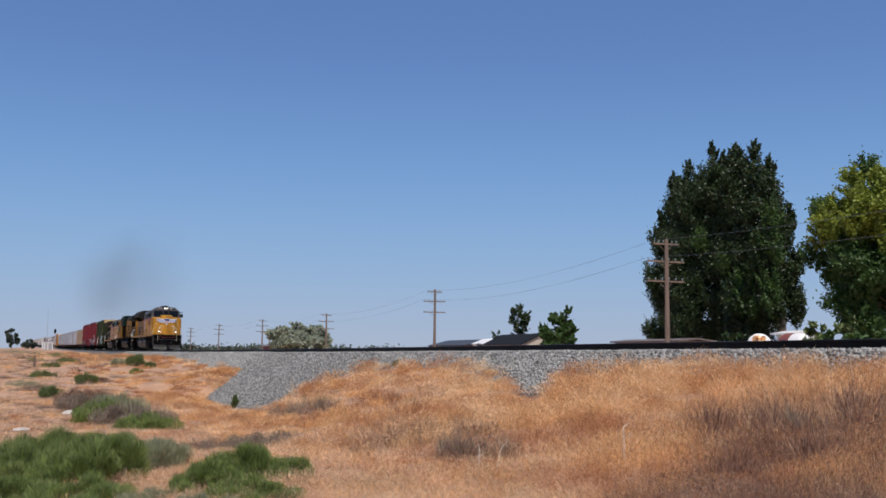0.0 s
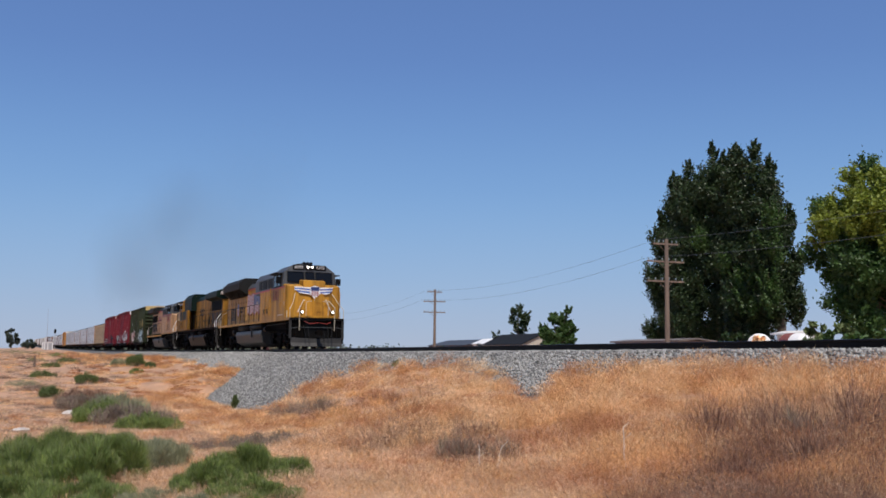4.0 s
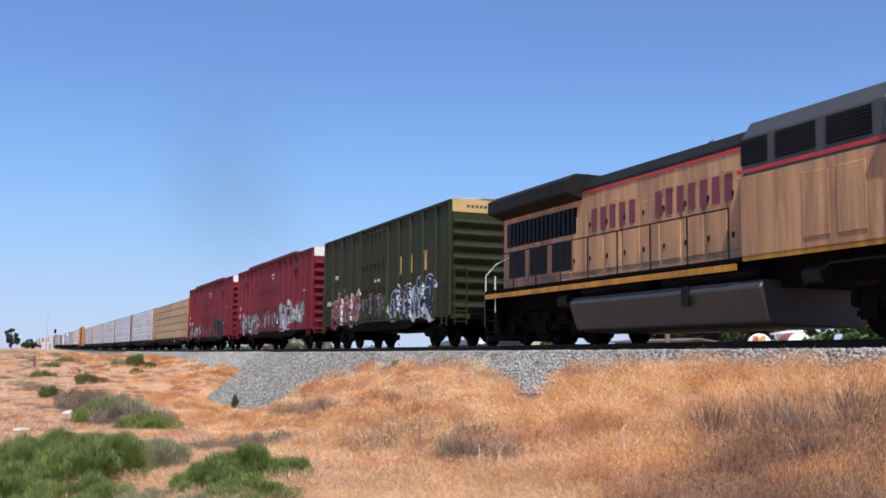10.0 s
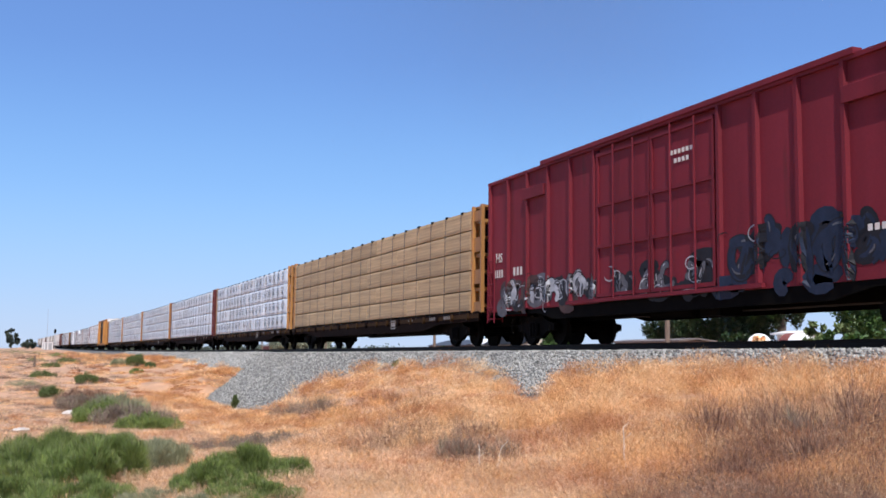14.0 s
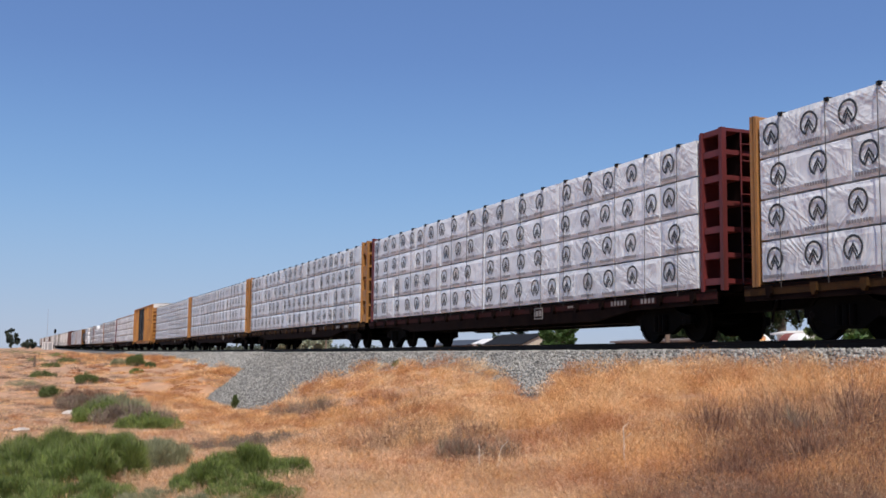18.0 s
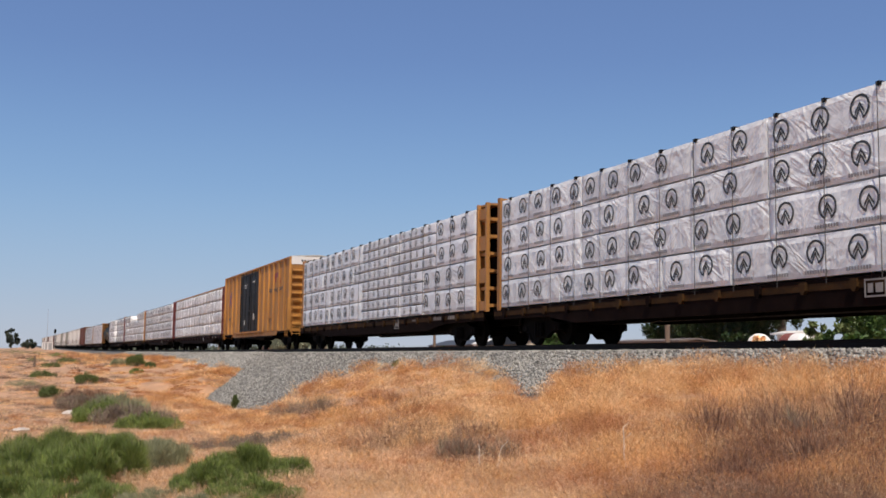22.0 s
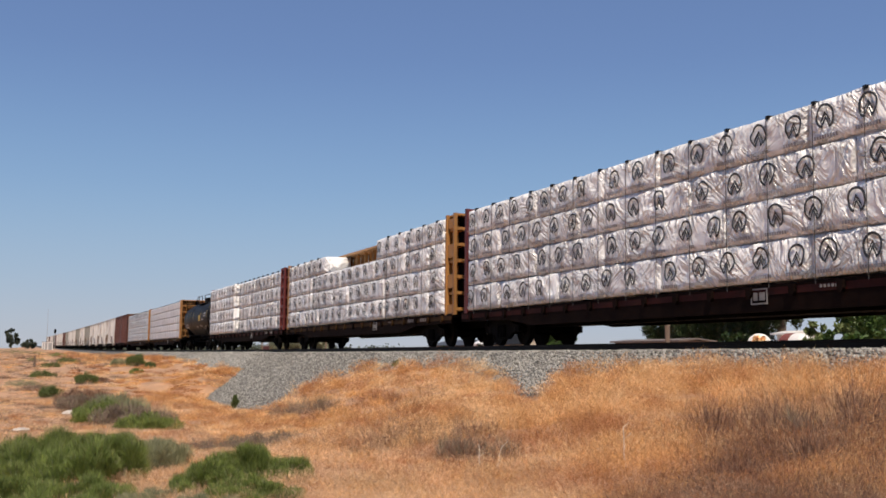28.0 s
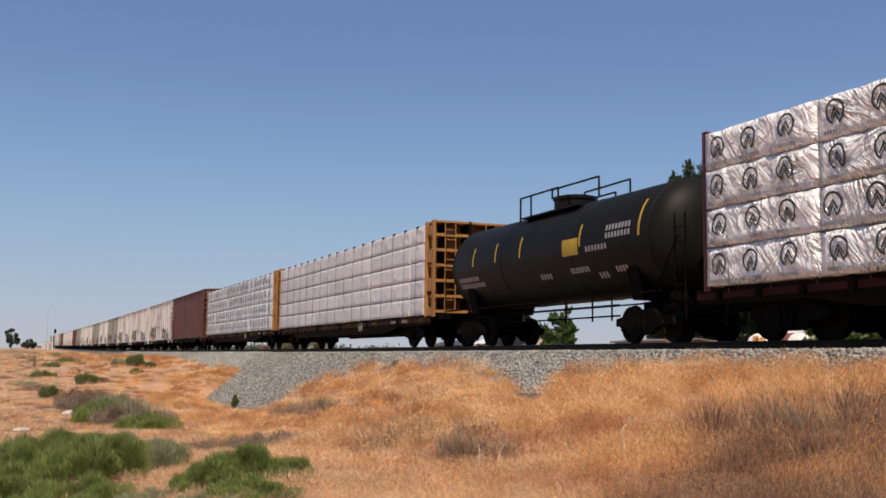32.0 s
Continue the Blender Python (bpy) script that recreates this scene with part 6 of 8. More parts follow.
def build_train():
    a = locomotive("lead_locomotive", "yellow and grey freight locomotive with flag and winged shield", "lead")
    TRAIN.append((a, 128.15 - 11.315, 0))
    b = locomotive("green_locomotive", "worn yellow and dark green locomotive running backwards", "green")
    WHEELS[-0.53] = WHEELS[0.53][6:]
    del WHEELS[0.53][6:]
    TRAIN.append((b, 105.85 - 11.15, 180))
    c = locomotive("faded_locomotive", "sun-faded peach yellow and grey freight locomotive", "faded")
    TRAIN.append((c, 83.25 - 11.15, 0))
    rng = random.Random(5)
    g = boxcar("green_boxcar", "dark green boxcar with rust stains and spray paint", 15.7, 5.08, "boxgreen", "boxgreen", (-2.0, 1.2), ribs_for(7.85, (-2.0, 1.2)), 3, end_top="gold")
    skin = side_skin(ribs_for(7.85, (-2.0, 1.2)), door=(-2.0, 1.2))
    spray(g, rng, 1.5, 6.4, 1.15, 2.35, skin, ["paint_f", "paint_c", "paint_f"], 6, "paint_c", "paint_b", ("paint_e", "paint_b"), ("paint_b", "paint_a"), th=0.13, scrawl=22)
    spray(g, rng, -6.3, -2.3, 1.05, 2.45, skin, ["paint_m", "paint_m", "paint_d"], 5, "paint_e", None, ("paint_d", "paint_e"), ("paint_t", "paint_m"), th=0.17, scrawl=4)
    spray(g, rng, -1.9, 1.0, 1.3, 2.1, skin, ["paint_c", "paint_r"], 3, "paint_a", None, ("paint_r",), ("paint_r", "paint_c"), th=0.07, scrawl=8)
    for k, (x, wd) in enumerate(((2.75, 0.5), (3.95, 0.45), (5.35, 0.75))):
        bm = bm_new()
        bars(bm, x, -1.512, 3.1, wd, 0.72, 2, -1, 0.45)
        box(bm, x - wd / 2, x + wd / 2 - 0.1, -1.515, -1.509, 2.75 if k == 0 else 3.36, 2.83 if k == 0 else 3.44)
        part("gold_lettering", bm, M["gold"], g, "large faded gold lettering bars")
    bm = bm_new()
    bars(bm, -6.9, -1.512, 2.05, 0.9, 0.2, 5)
    bars(bm, -5.8, -1.512, 3.2, 0.5, 0.16, 3)
    bars(bm, 0.0, -1.535, 2.7, 0.9, 0.12, 5)
    part("stencil_bars", bm, M["lettering"], g)
    TRAIN.append((g, (58.85 + 43.1) / 2, 0))
    for k, (s0, s1) in enumerate(((40.95, 22.1), (19.95, 1.0))):
        L = s0 - s1
        m = boxcar("maroon_boxcar", ("maroon ribbed boxcar with silver and blue spray paint" if k == 0 else "maroon ribbed boxcar with dark spray paint along its foot"), L, 5.12, "maroon", "maroon_lt", (-2.9, 2.0), ribs_for(L / 2, (-2.9, 2.0), 1.25), 11 + k,
                   door_mat=None, end_top="white", raised=(-L / 2 + 3.6, L / 2 - 3.4))
        skin = side_skin(ribs_for(L / 2, (-2.9, 2.0), 1.25), door=(-2.9, 2.0))
        if k == 0:
            spray(m, rng, 2.4, 7.4, 1.15, 2.5, skin, ["paint_a", "paint_b", "paint_t", "paint_a"], 6, "paint_c", None, ("paint_e", "paint_b"), ("paint_a", "paint_g", "paint_b"), 44)
            spray(m, rng, -7.9, -3.1, 1.08, 2.1, skin, ["paint_a", "paint_g", "paint_b", "paint_f"], 6, "paint_c", None, ("paint_e", "paint_d"), ("paint_g", "paint_b"), 40)
            spray(m, rng, -2.7, 1.9, 1.25, 2.1, skin, ["paint_g", "paint_c", "paint_a"], 6, "paint_c", None, ("paint_a",), ("paint_c",), 34, th=0.085)
        else:
            spray(m, rng, -8.6, -3.1, 1.02, 1.85, skin, ["paint_g", "paint_a", "paint_c"], 7, "paint_c", None, ("paint_a",), ("paint_g", "paint_r"), 36, th=0.09)
            spray(m, rng, 2.1, 6.6, 1.0, 2.3, skin, ["paint_f", "paint_c", "paint_f"], 5, "paint_c", None, ("paint_f", "paint_g"), ("paint_c", "paint_f"), 8)
            spray(m, rng, -2.6, 1.6, 1.05, 1.8, skin, ["paint_c", "paint_g"], 5, "paint_c", None, ("paint_a",), ("paint_c",), 10, th=0.08)
        words("reporting_mark", "HS", 0.40, M["lettering"], m, -L / 2 + 0.72, -1.512, 2.62, -1)
        bm = bm_new()
        bars(bm, -L / 2 + 0.72, -1.512, 2.15, 0.66, 0.24, 4, -1, 0.45)
        bars(bm, -L / 2 + 2.05, -1.512, 2.15, 0.66, 0.24, 3, -1, 0.45)
        bars(bm, 6.6, -1.512, 1.9, 0.8, 0.12, 5)
        bars(bm, 0.8, -1.535, 4.25, 0.9, 0.1, 6)
        bars(bm, 0.8, -1.535, 4.05, 0.6, 0.1, 4)
        bars(bm, 7.9, -1.512, 3.0, 0.7, 0.1, 5)
        part("stencil_bars", bm, M["lettering"], m)
        for x in (-L / 2 + 3.1, L / 2 - 3.1):
            bm = bm_new()
            box(bm, x - 0.65, x + 0.65, -1.60, -1.505, 4.18, 4.5)
            part("placard_board", bm, M["maroon_lt"], m, bevel=0.01)
        TRAIN.append((m, (s0 + s1) / 2, 0))

    def cb(s0, s1, *args, **kw):
        TRAIN.append((centerbeam(args[0], args[1], s0 - s1, *args[2:], **kw), (s0 + s1) / 2, 0))
    N = "lumber_flat_car"
    cb(-0.6, -23.85, N, "yellow centre-partition flat car with tan paper-wrapped lumber", "bulkyellow", "tanlumber", 21, tiers=5, marks=0)
    cb(-25.6, -47.3, N, "yellow-ended flat car stacked with white wrapped lumber", "bulkyellow", "wrap", 22)
    cb(-49.3, -71.7, N, "maroon-ended flat car stacked with white wrapped lumber", "bulkmaroon", "wrap", 23)
    cb(-73.45, -96.1, N, "yellow-ended flat car stacked with white wrapped lumber", "bulkyellow", "wrap", 24)
    cb(-97.9, -120.5, N, "yellow-ended flat car stacked with white wrapped lumber", "bulkyellow", "wrap", 26)
    cb(-122.4, -144.3, N, "yellow-ended flat car with white lumber packs, some half height", "bulkyellow", "wrap", 25, small=(-1.5, 6.0))
    y = boxcar("yellow_boxcar", "weathered yellow boxcar with tall black double doors", 18.9, 5.06, "boxyellow", "boxyellow", (-3.9, 1.6), ribs_for(9.45, (-3.9, 1.6), 1.2), 31, door_mat="black", end_top="white")
    words("side_words", "Railcar Pooling Experts", 0.42, M["ink"], y, 5.85, -1.507, 3.4, -1, 1.0)
    for sx, col in ((-1, "red"), (1, "blue")):
        for off, cc in ((-0.09, "blue"), (0.09, "red")):
            bm = bm_new()
            prism(bm, [(-7.55 - sx * 0.5 + off - 0.08, 3.95), (-7.55 - sx * 0.5 + off + 0.08, 3.95), (-7.55 + sx * 0.5 + off + 0.08, 2.85), (-7.55 + sx * 0.5 + off - 0.08, 2.85)], -1.508 - (0.004 if sx > 0 else 0), -1.502, "y")
            part("crossed_mark", bm, M[cc], y, "faded crossed stripe mark")
    bm = bm_new()
    bars(bm, -8.0, -1.506, 2.42, 0.8, 0.22, 4, -1, 0.45)
    bars(bm, -7.9, -1.506, 2.05, 1.2, 0.2, 6, -1, 0.45)
    part("stencil_bars", bm, M["ink"], y)
    bm = bm_new()
    for pts in ([(5.2, 4.02), (5.0, 4.28), (6.7, 4.36), (6.7, 4.06)], [(5.2, 4.02), (5.2, 3.72), (5.36, 3.72), (5.45, 4.04)], [(5.75, 4.05), (5.75, 3.78), (5.95, 3.78), (6.0, 4.05)], [(6.5, 4.36), (6.95, 3.7), (7.1, 3.7), (6.72, 4.36)]):
        prism(bm, pts, -1.509, -1.502, "y")
    part("horned_mark", bm, M["rednum"], y, "worn dark red painted mark")
    bm = bm_new()
    bars(bm, -2.3, -1.535, 4.1, 0.8, 0.09, 5)
    bars(bm, 0.2, -1.535, 4.2, 0.9, 0.09, 6)
    bars(bm, -2.3, -1.535, 3.95, 0.5, 0.09, 4)
    bars(bm, 0.4, -1.535, 2.0, 0.6, 0.4, 4)
    bars(bm, -2.4, -1.535, 1.7, 0.5, 0.3, 3)
    part("stencil_bars", bm, M["lettering"], y)
    TRAIN.append((y, (-146.8 - 165.75) / 2, 0))
    cb(-167.5, -190.9, N, "maroon-ended flat car with short wrapped lumber packs, tan top board", "bulkmaroon", "crinkled", 41, marks=0, packs=1.9)
    cb(-192.9, -215.0, N, "maroon-ended flat car with crinkled shiny lumber wrap", "bulkmaroon", "crinkled", 42)
    cb(-217.0, -239.4, N, "yellow-ended flat car with crinkled lumber wrap and missing top packs", "bulkyellow", "crinkled", 43, missing=(-3.85, 3.75))
    cb(-241.4, -263.45, N, "maroon-ended flat car with a stepped stack of shiny wrapped lumber", "bulkmaroon", "crinkled", 44, step=-1.5)
    TRAIN.append((tank_car(), -271.85, 0))
    cb(-280.4, -302.8, N, "yellow-ended flat car with plain grey lumber wrap", "bulkyellow", "greywrap", 45, marks=0, tiers=5)
    cb(-304.7, -327.0, N, "yellow-ended flat car with white wrapped lumber and small marks", "bulkyellow", "wrap", 46, marks=0.8)
    far = [("brown_boxcar", "dark brown boxcar with rusty ends", "brown", -328.1, -345.6), ("white_boxcar", "dirty white boxcar with weathered doors", "reefer", -347.1, -364.4),
           ("white_boxcar", "dirty white boxcar with weathered doors", "reefer", -366.6, -383.4), ("white_boxcar", "dirty white boxcar with weathered doors", "reefer", -385.0, -401.8),
           ("grey_boxcar", "dark grey boxcar with dirty sides", "cargrey", -403.4, -418.7), ("white_boxcar", "dirty white boxcar with weathered doors", "reefer", -420.5, -437.9), ("grey_boxcar", "dull grey boxcar with dirty sides", "cargrey", -439.6, -456.4)]
    made = {}
    for nm, lb, col, s0, s1 in far:
        key = col
        L = 17.2
        if key not in made:
            made[key] = boxcar(nm, lb, L, 4.85, col, col, (-1.6, 1.6), ribs_for(L / 2, (-1.6, 1.6), 1.5), 51, lean=True)
            if col in ("reefer", "cargrey"):
                skin = side_skin(ribs_for(L / 2, (-1.6, 1.6), 1.5), door=(-1.6, 1.6))
                spray(made[key], rng, -7.6, -2.0, 1.1, 2.5, skin, ["paint_m", "paint_g", "paint_t"], 4, "paint_r", None, ("paint_d",), ("paint_r", "paint_t"), 8)
                spray(made[key], rng, 2.0, 7.4, 1.1, 2.2, skin, ["paint_g", "paint_b", "paint_r"], 4, "paint_c", None, ("paint_e",), ("paint_g", "paint_m"), 8)
            TRAIN.append((made[key], (s0 + s1) / 2, 0))
        else:
            cp = copy_thing(made[key], Matrix.Identity(4))
            for o in cp.children_recursive:
                if o.name.startswith("wheelset"):
                    WHEELS[0.46].append(o)
            TRAIN.append((cp, (s0 + s1) / 2, 0))
    s = -458.0
    seq = ["reefer", "reefer", "cargrey", "brown", "reefer", "reefer", "reefer", "brown", "cargrey", "reefer", "reefer", "brown", "reefer", "cargrey"]
    for col in seq:
        cp = copy_thing(made[col], Matrix.Identity(4))
        for o in cp.children_recursive:
            if o.name.startswith("wheelset"):
                WHEELS[0.46].append(o)
        TRAIN.append((cp, s - 8.6, 0))
        s -= 18.9


build_train()


# -- land --
SHOULDER = 1.95


def step01(a, b, x):
    t = min(1.0, max(0.0, (x - a) / (b - a)))
    return t * t * (3 - 2 * t)


def table(rows, x):
    if x <= rows[0][0]:
        return rows[0][1]
    for (a, p), (b, q) in zip(rows, rows[1:]):
        if x <= b:
            return p + (q - p) * step01(a, b, x)
    return rows[-1][1]


FIELD = [(-1500, 0.0), (-400, -0.35), (-300, -0.45), (-200, -0.75), (-150, -1.05), (-110, -1.45), (-80, -1.85), (-58, -2.25), (-40, -2.30), (-20, -2.2), (0, -2.0), (60, -1.8)]
# height at which soil and grass meet the stone slope, along the line
MEET = [(-200, -0.62), (-95, -0.72), (-64, -1.15), (-58.2, -1.22), (-56.2, -2.8), (-55.0, -6.0), (-41.6, -6.0), (-40.6, -1.45), (-38.2, -0.92), (-35, -0.80), (-30.5, -0.72), (-26, -0.85),
        (-24.6, -1.45), (-23.0, -1.4), (-22.2, -0.9), (-20.6, -0.75), (-18.5, -0.66), (-15, -0.72), (-12.7, -0.72), (40, -0.8)]
FALL = [(-90, 0.10), (-57, 0.16), (-40, 0.46), (-30, 0.30), (-20, 0.17), (-12, 0.11), (30, 0.09)]


def ground_z(x, y):
    if y > D + 1.0:
        r = math.hypot(x, y)
        far = -1.25 + step01(40, 160, r) * 0.5 + max(0.0, min(r, 2500) - 60) * 0.0033
        return far + 0.05 * noise.noise((x * 0.05, y * 0.05, 3.1))
    z = table(FIELD, x) + (grade(x) if x > -400 else grade(-400) + 0.004 * (-400 - max(x, -2500)))
    z += 0.10 * noise.noise((x * 0.16, y * 0.16, 0.3)) + 0.05 * noise.noise((x * 0.5, y * 0.5, 1.7))
    ditch = step01(-66, -57, x) * (1 - step01(-40, -30, x))
    z -= 0.50 * ditch * math.exp(-((y - 9.6) / 3.4) ** 2)
    m = table(MEET, x)
    ym = D - SHOULDER - (-0.24 - m) / 0.665
    bank = m + (grade(x) if x < -57 else 0.0) - max(0.0, ym - y) * table(FALL, x) + (0.15 * noise.noise((x * 0.35, y * 0.35, 5.0)) + 0.11 * noise.noise((x * 0.95, y * 0.95, 8.0))) * step01(0.0, 1.5, ym - y)
    if x < 0:
        bank -= 0.55 * math.exp(-((math.degrees(math.atan2(y, -x)) - 27.1) / 0.95) ** 2) * step01(7.6, 10.3, y) * step01(-28, -24.5, x)
    k = 0.25
    hh = max(k - abs(z - bank), 0.0) / k
    z = max(z, bank) + hh * hh * k * 0.25
    if y > 13.3:
        z = min(z, -0.9 + grade(x))
    return z


def axis_steps(spans):
    out = []
    for a, b, n in spans:
        out += [a + (b - a) * i / n for i in range(n)]
    return out + [spans[-1][1]]


def ground():
    xs = axis_steps([(-4500, -1500, 6), (-1500, -500, 12), (-500, -160, 34), (-160, -80, 40), (-80, 10, 150), (10, 60, 20), (60, 1500, 10)])
    ys = axis_steps([(-1500, -200, 6), (-200, -30, 12), (-30, -6, 16), (-6, 16, 66), (16, 40, 10), (40, 300, 14), (300, 4500, 9)])
    verts = [(x, y, ground_z(x, y)) for y in ys for x in xs]
    nx = len(xs)
    faces = [(j * nx + i, j * nx + i + 1, (j + 1) * nx + i + 1, (j + 1) * nx + i) for j in range(len(ys) - 1) for i in range(nx - 1)]
    me = bpy.data.meshes.new("ground")
    me.from_pydata(verts, [], faces)
    me.polygons.foreach_set("use_smooth", [True] * len(faces))
    me.materials.append(M["soil"])
    tagged(new("ground", me), "dry sandy ground with straw litter sloping to a ditch", "ground", kind="structure")


ground()

TRACK_X = axis_steps([(-1400, -400, 20), (-400, -100, 50), (-100, 40, 70), (40, 300, 4)])


def sweep(profile, material, name):
    """An (offset y, z over the rail top) outline carried along the line."""
    verts, faces = [], []
    n = len(profile)
    for x in TRACK_X:
        for oy, z in profile:
            verts.append((x, D + oy, z + grade(x)))
    for i in range(len(TRACK_X) - 1):
        for j in range(n):
            a, b = i * n + j, i * n + (j + 1) % n
            faces.append((a, b, b + n, a + n))
    faces.append(tuple(range(n))[::-1])
    faces.append(tuple((len(TRACK_X) - 1) * n + j for j in range(n)))
    me = bpy.data.meshes.new(name)
    me.from_pydata(verts, [], faces)
    me.materials.append(material)
    return me


bed = tagged(new("ballast_bed", sweep([(-SHOULDER, -0.24), (-SHOULDER - 5.2, -3.70), (SHOULDER + 5.2, -3.70), (SHOULDER, -0.24)], M["ballast"], "ballast_bed")), "grey crushed stone railway embankment", "ballast", kind="structure")
track = tagged(new("track"), "railway track of dark rusty steel rails on timber ties", "railway track", kind="structure")
for s in (-1, 1):
    c = s * GAUGE
    web = sweep([(c - 0.076, -0.18), (c + 0.076, -0.18), (c + 0.07, -0.165), (c + 0.012, -0.15), (c + 0.012, -0.045), (c + 0.037, -0.035), (c + 0.037, -0.004),
                 (c - 0.037, -0.004), (c - 0.037, -0.035), (c - 0.012, -0.045), (c - 0.012, -0.15), (c - 0.07, -0.165)], M["rail"], "rail")
    r = new("rail", web)
    r.parent = track
    hd = new("rail_head", sweep([(c - 0.032, -0.006), (c + 0.032, -0.006), (c + 0.028, 0.0), (c - 0.028, 0.0)], M["railtop"], "rail_head"))
    hd.parent = r
bm = bm_new()
box(bm, -0.115, 0.115, -1.3, 1.3, -0.36, -0.184)
TIE = mesh_of("tie", bm, M["tie"], bevel=0.01)
for i in range(300):
    x = 5.0 - 0.52 * i
    o = new("tie", TIE)
    o.parent = track
    o.location = (x, D, grade(x))


# -- loose stones on the ballast --
def scatter_mesh(name, verts, faces, material, label, category):
    me = bpy.data.meshes.new(name)
    me.vertices.add(len(verts))
    me.vertices.foreach_set("co", verts.astype(np.float32).ravel())
    k = faces.shape[1]
    me.loops.add(faces.size)
    me.loops.foreach_set("vertex_index", faces.astype(np.int32).ravel())
    me.polygons.add(len(faces))
    me.polygons.foreach_set("loop_start", np.arange(0, faces.size, k, dtype=np.int32))
    me.update(calc_edges=True)
    me.materials.append(material)
    ob = new(name, me)
    if label:
        tagged(ob, label, category, kind="stuff")
    return ob


GRADE = np.vectorize(grade)


def stones():
    rng = np.random.default_rng(7)
    n = 90000
    x = np.where(rng.random(n) < 0.8, rng.uniform(-82, 2, n), rng.uniform(-140, -60, n))
    far = np.where((x > -60) & (x < -38), 5.0, 2.2)
    a = rng.random(n) * far - 0.6
    y = D - SHOULDER - a
    z = -0.24 - np.maximum(a, 0) * (3.46 / 5.2) + GRADE(x)
    size = rng.uniform(0.022, 0.055, n) * np.where(x < -60, 1.3, 1.0)
    octa = np.array([(1, 0, 0), (-1, 0, 0), (0, 1, 0), (0, -1, 0), (0, 0, 1), (0, 0, -1)], float)
    tri = np.array([(0, 2, 4), (2, 1, 4), (1, 3, 4), (3, 0, 4), (2, 0, 5), (1, 2, 5), (3, 1, 5), (0, 3, 5)])
    q = rng.normal(size=(n, 3, 3))
    q, _ = np.linalg.qr(q)
    shape = octa[None] * rng.uniform(0.55, 1.35, (n, 6, 1)) * np.array([1, 1, 0.8])
    v = np.einsum("nij,nkj->nki", q, shape) * size[:, None, None] + np.stack([x, y, z + size * 0.4], 1)[:, None]
    f = tri[None] + (np.arange(n) * 6)[:, None, None]
    scatter_mesh("ballast_stones", v.reshape(-1, 3), f.reshape(-1, 3), M["stone"], "loose grey angular crushed stones", "ballast")


stones()


# -- grass, weeds and brush --
def blade_mesh(rng, base, lean, length, width, curve):
    """Tapered bent blades: base (n, 3), lean (n, 3) unit way."""
    n = len(base)
    side = np.cross(lean, rng.normal(size=(n, 3)))
    side /= np.linalg.norm(side, axis=1, keepdims=True) + 1e-9
    mid = base + lean * (length * 0.55)[:, None]
    droop = rng.normal(size=(n, 3)) * np.array([1, 1, 0.15])
    tip = base + lean * length[:, None] + droop * (length * curve)[:, None]
    w = side * width[:, None]
    v = np.stack([base - w, base + w, mid + w * 0.7, mid - w * 0.7, tip], 1)
    idx = np.arange(n)[:, None] * 5
    return v.reshape(-1, 3), idx + np.array([[0, 1, 2]]), idx + np.array([[0, 2, 3]]), idx + np.array([[3, 2, 4]])


def blades(name, rng, base, lean, length, width, curve, material, label="", category=""):
    v, a, b, c = blade_mesh(rng, base, lean, length, width, curve)
    return scatter_mesh(name, v, np.concatenate([a, b, c]), M[material], label, category)


def fields(x, y):
    return np.array([ground_z(a, b) for a, b in zip(x, y)])


def patch(x, y, s, ph):
    return np.array([noise.noise((a * s, b * s, ph)) for a, b in zip(x, y)])


def in_view(rng, n, near, far, power, lo=-3, hi=50):
    """Points on the near side of the line, thinning with distance: by bearing (degrees right of the line's way) and range."""
    th = np.radians(rng.uniform(lo, hi, n))
    r = near * (far / near) ** (rng.random(n) ** power)
    return -r * np.cos(th), r * np.sin(th), r


def slivers(rng, base, way, length, width):
    """Fine awns, one narrow triangle each."""
    n = len(base)
    side = np.cross(way, rng.normal(size=(n, 3)))
    side /= np.linalg.norm(side, axis=1, keepdims=True) + 1e-9
    w = side * width[:, None]
    v = np.stack([base - w, base + w, base + way * length[:, None]], 1)
    return v.reshape(-1, 3), np.arange(n)[:, None] * 3 + np.arange(3)[None]


def unit(v):
    return v / (np.linalg.norm(v, axis=1, keepdims=True) + 1e-9)


GRASS_LABEL = {"grass_tan": "orange-tan dry cheatgrass over sandy ground", "grass_pale": "pale bleached straw stalks and awns", "grass_red": "russet dry grass on the banks",
               "grass_dull": "dull greyish dry grass in the field", "weed_dark": "dark brown dead weed stalks", "weed_grey": "grey twiggy dead weeds"}


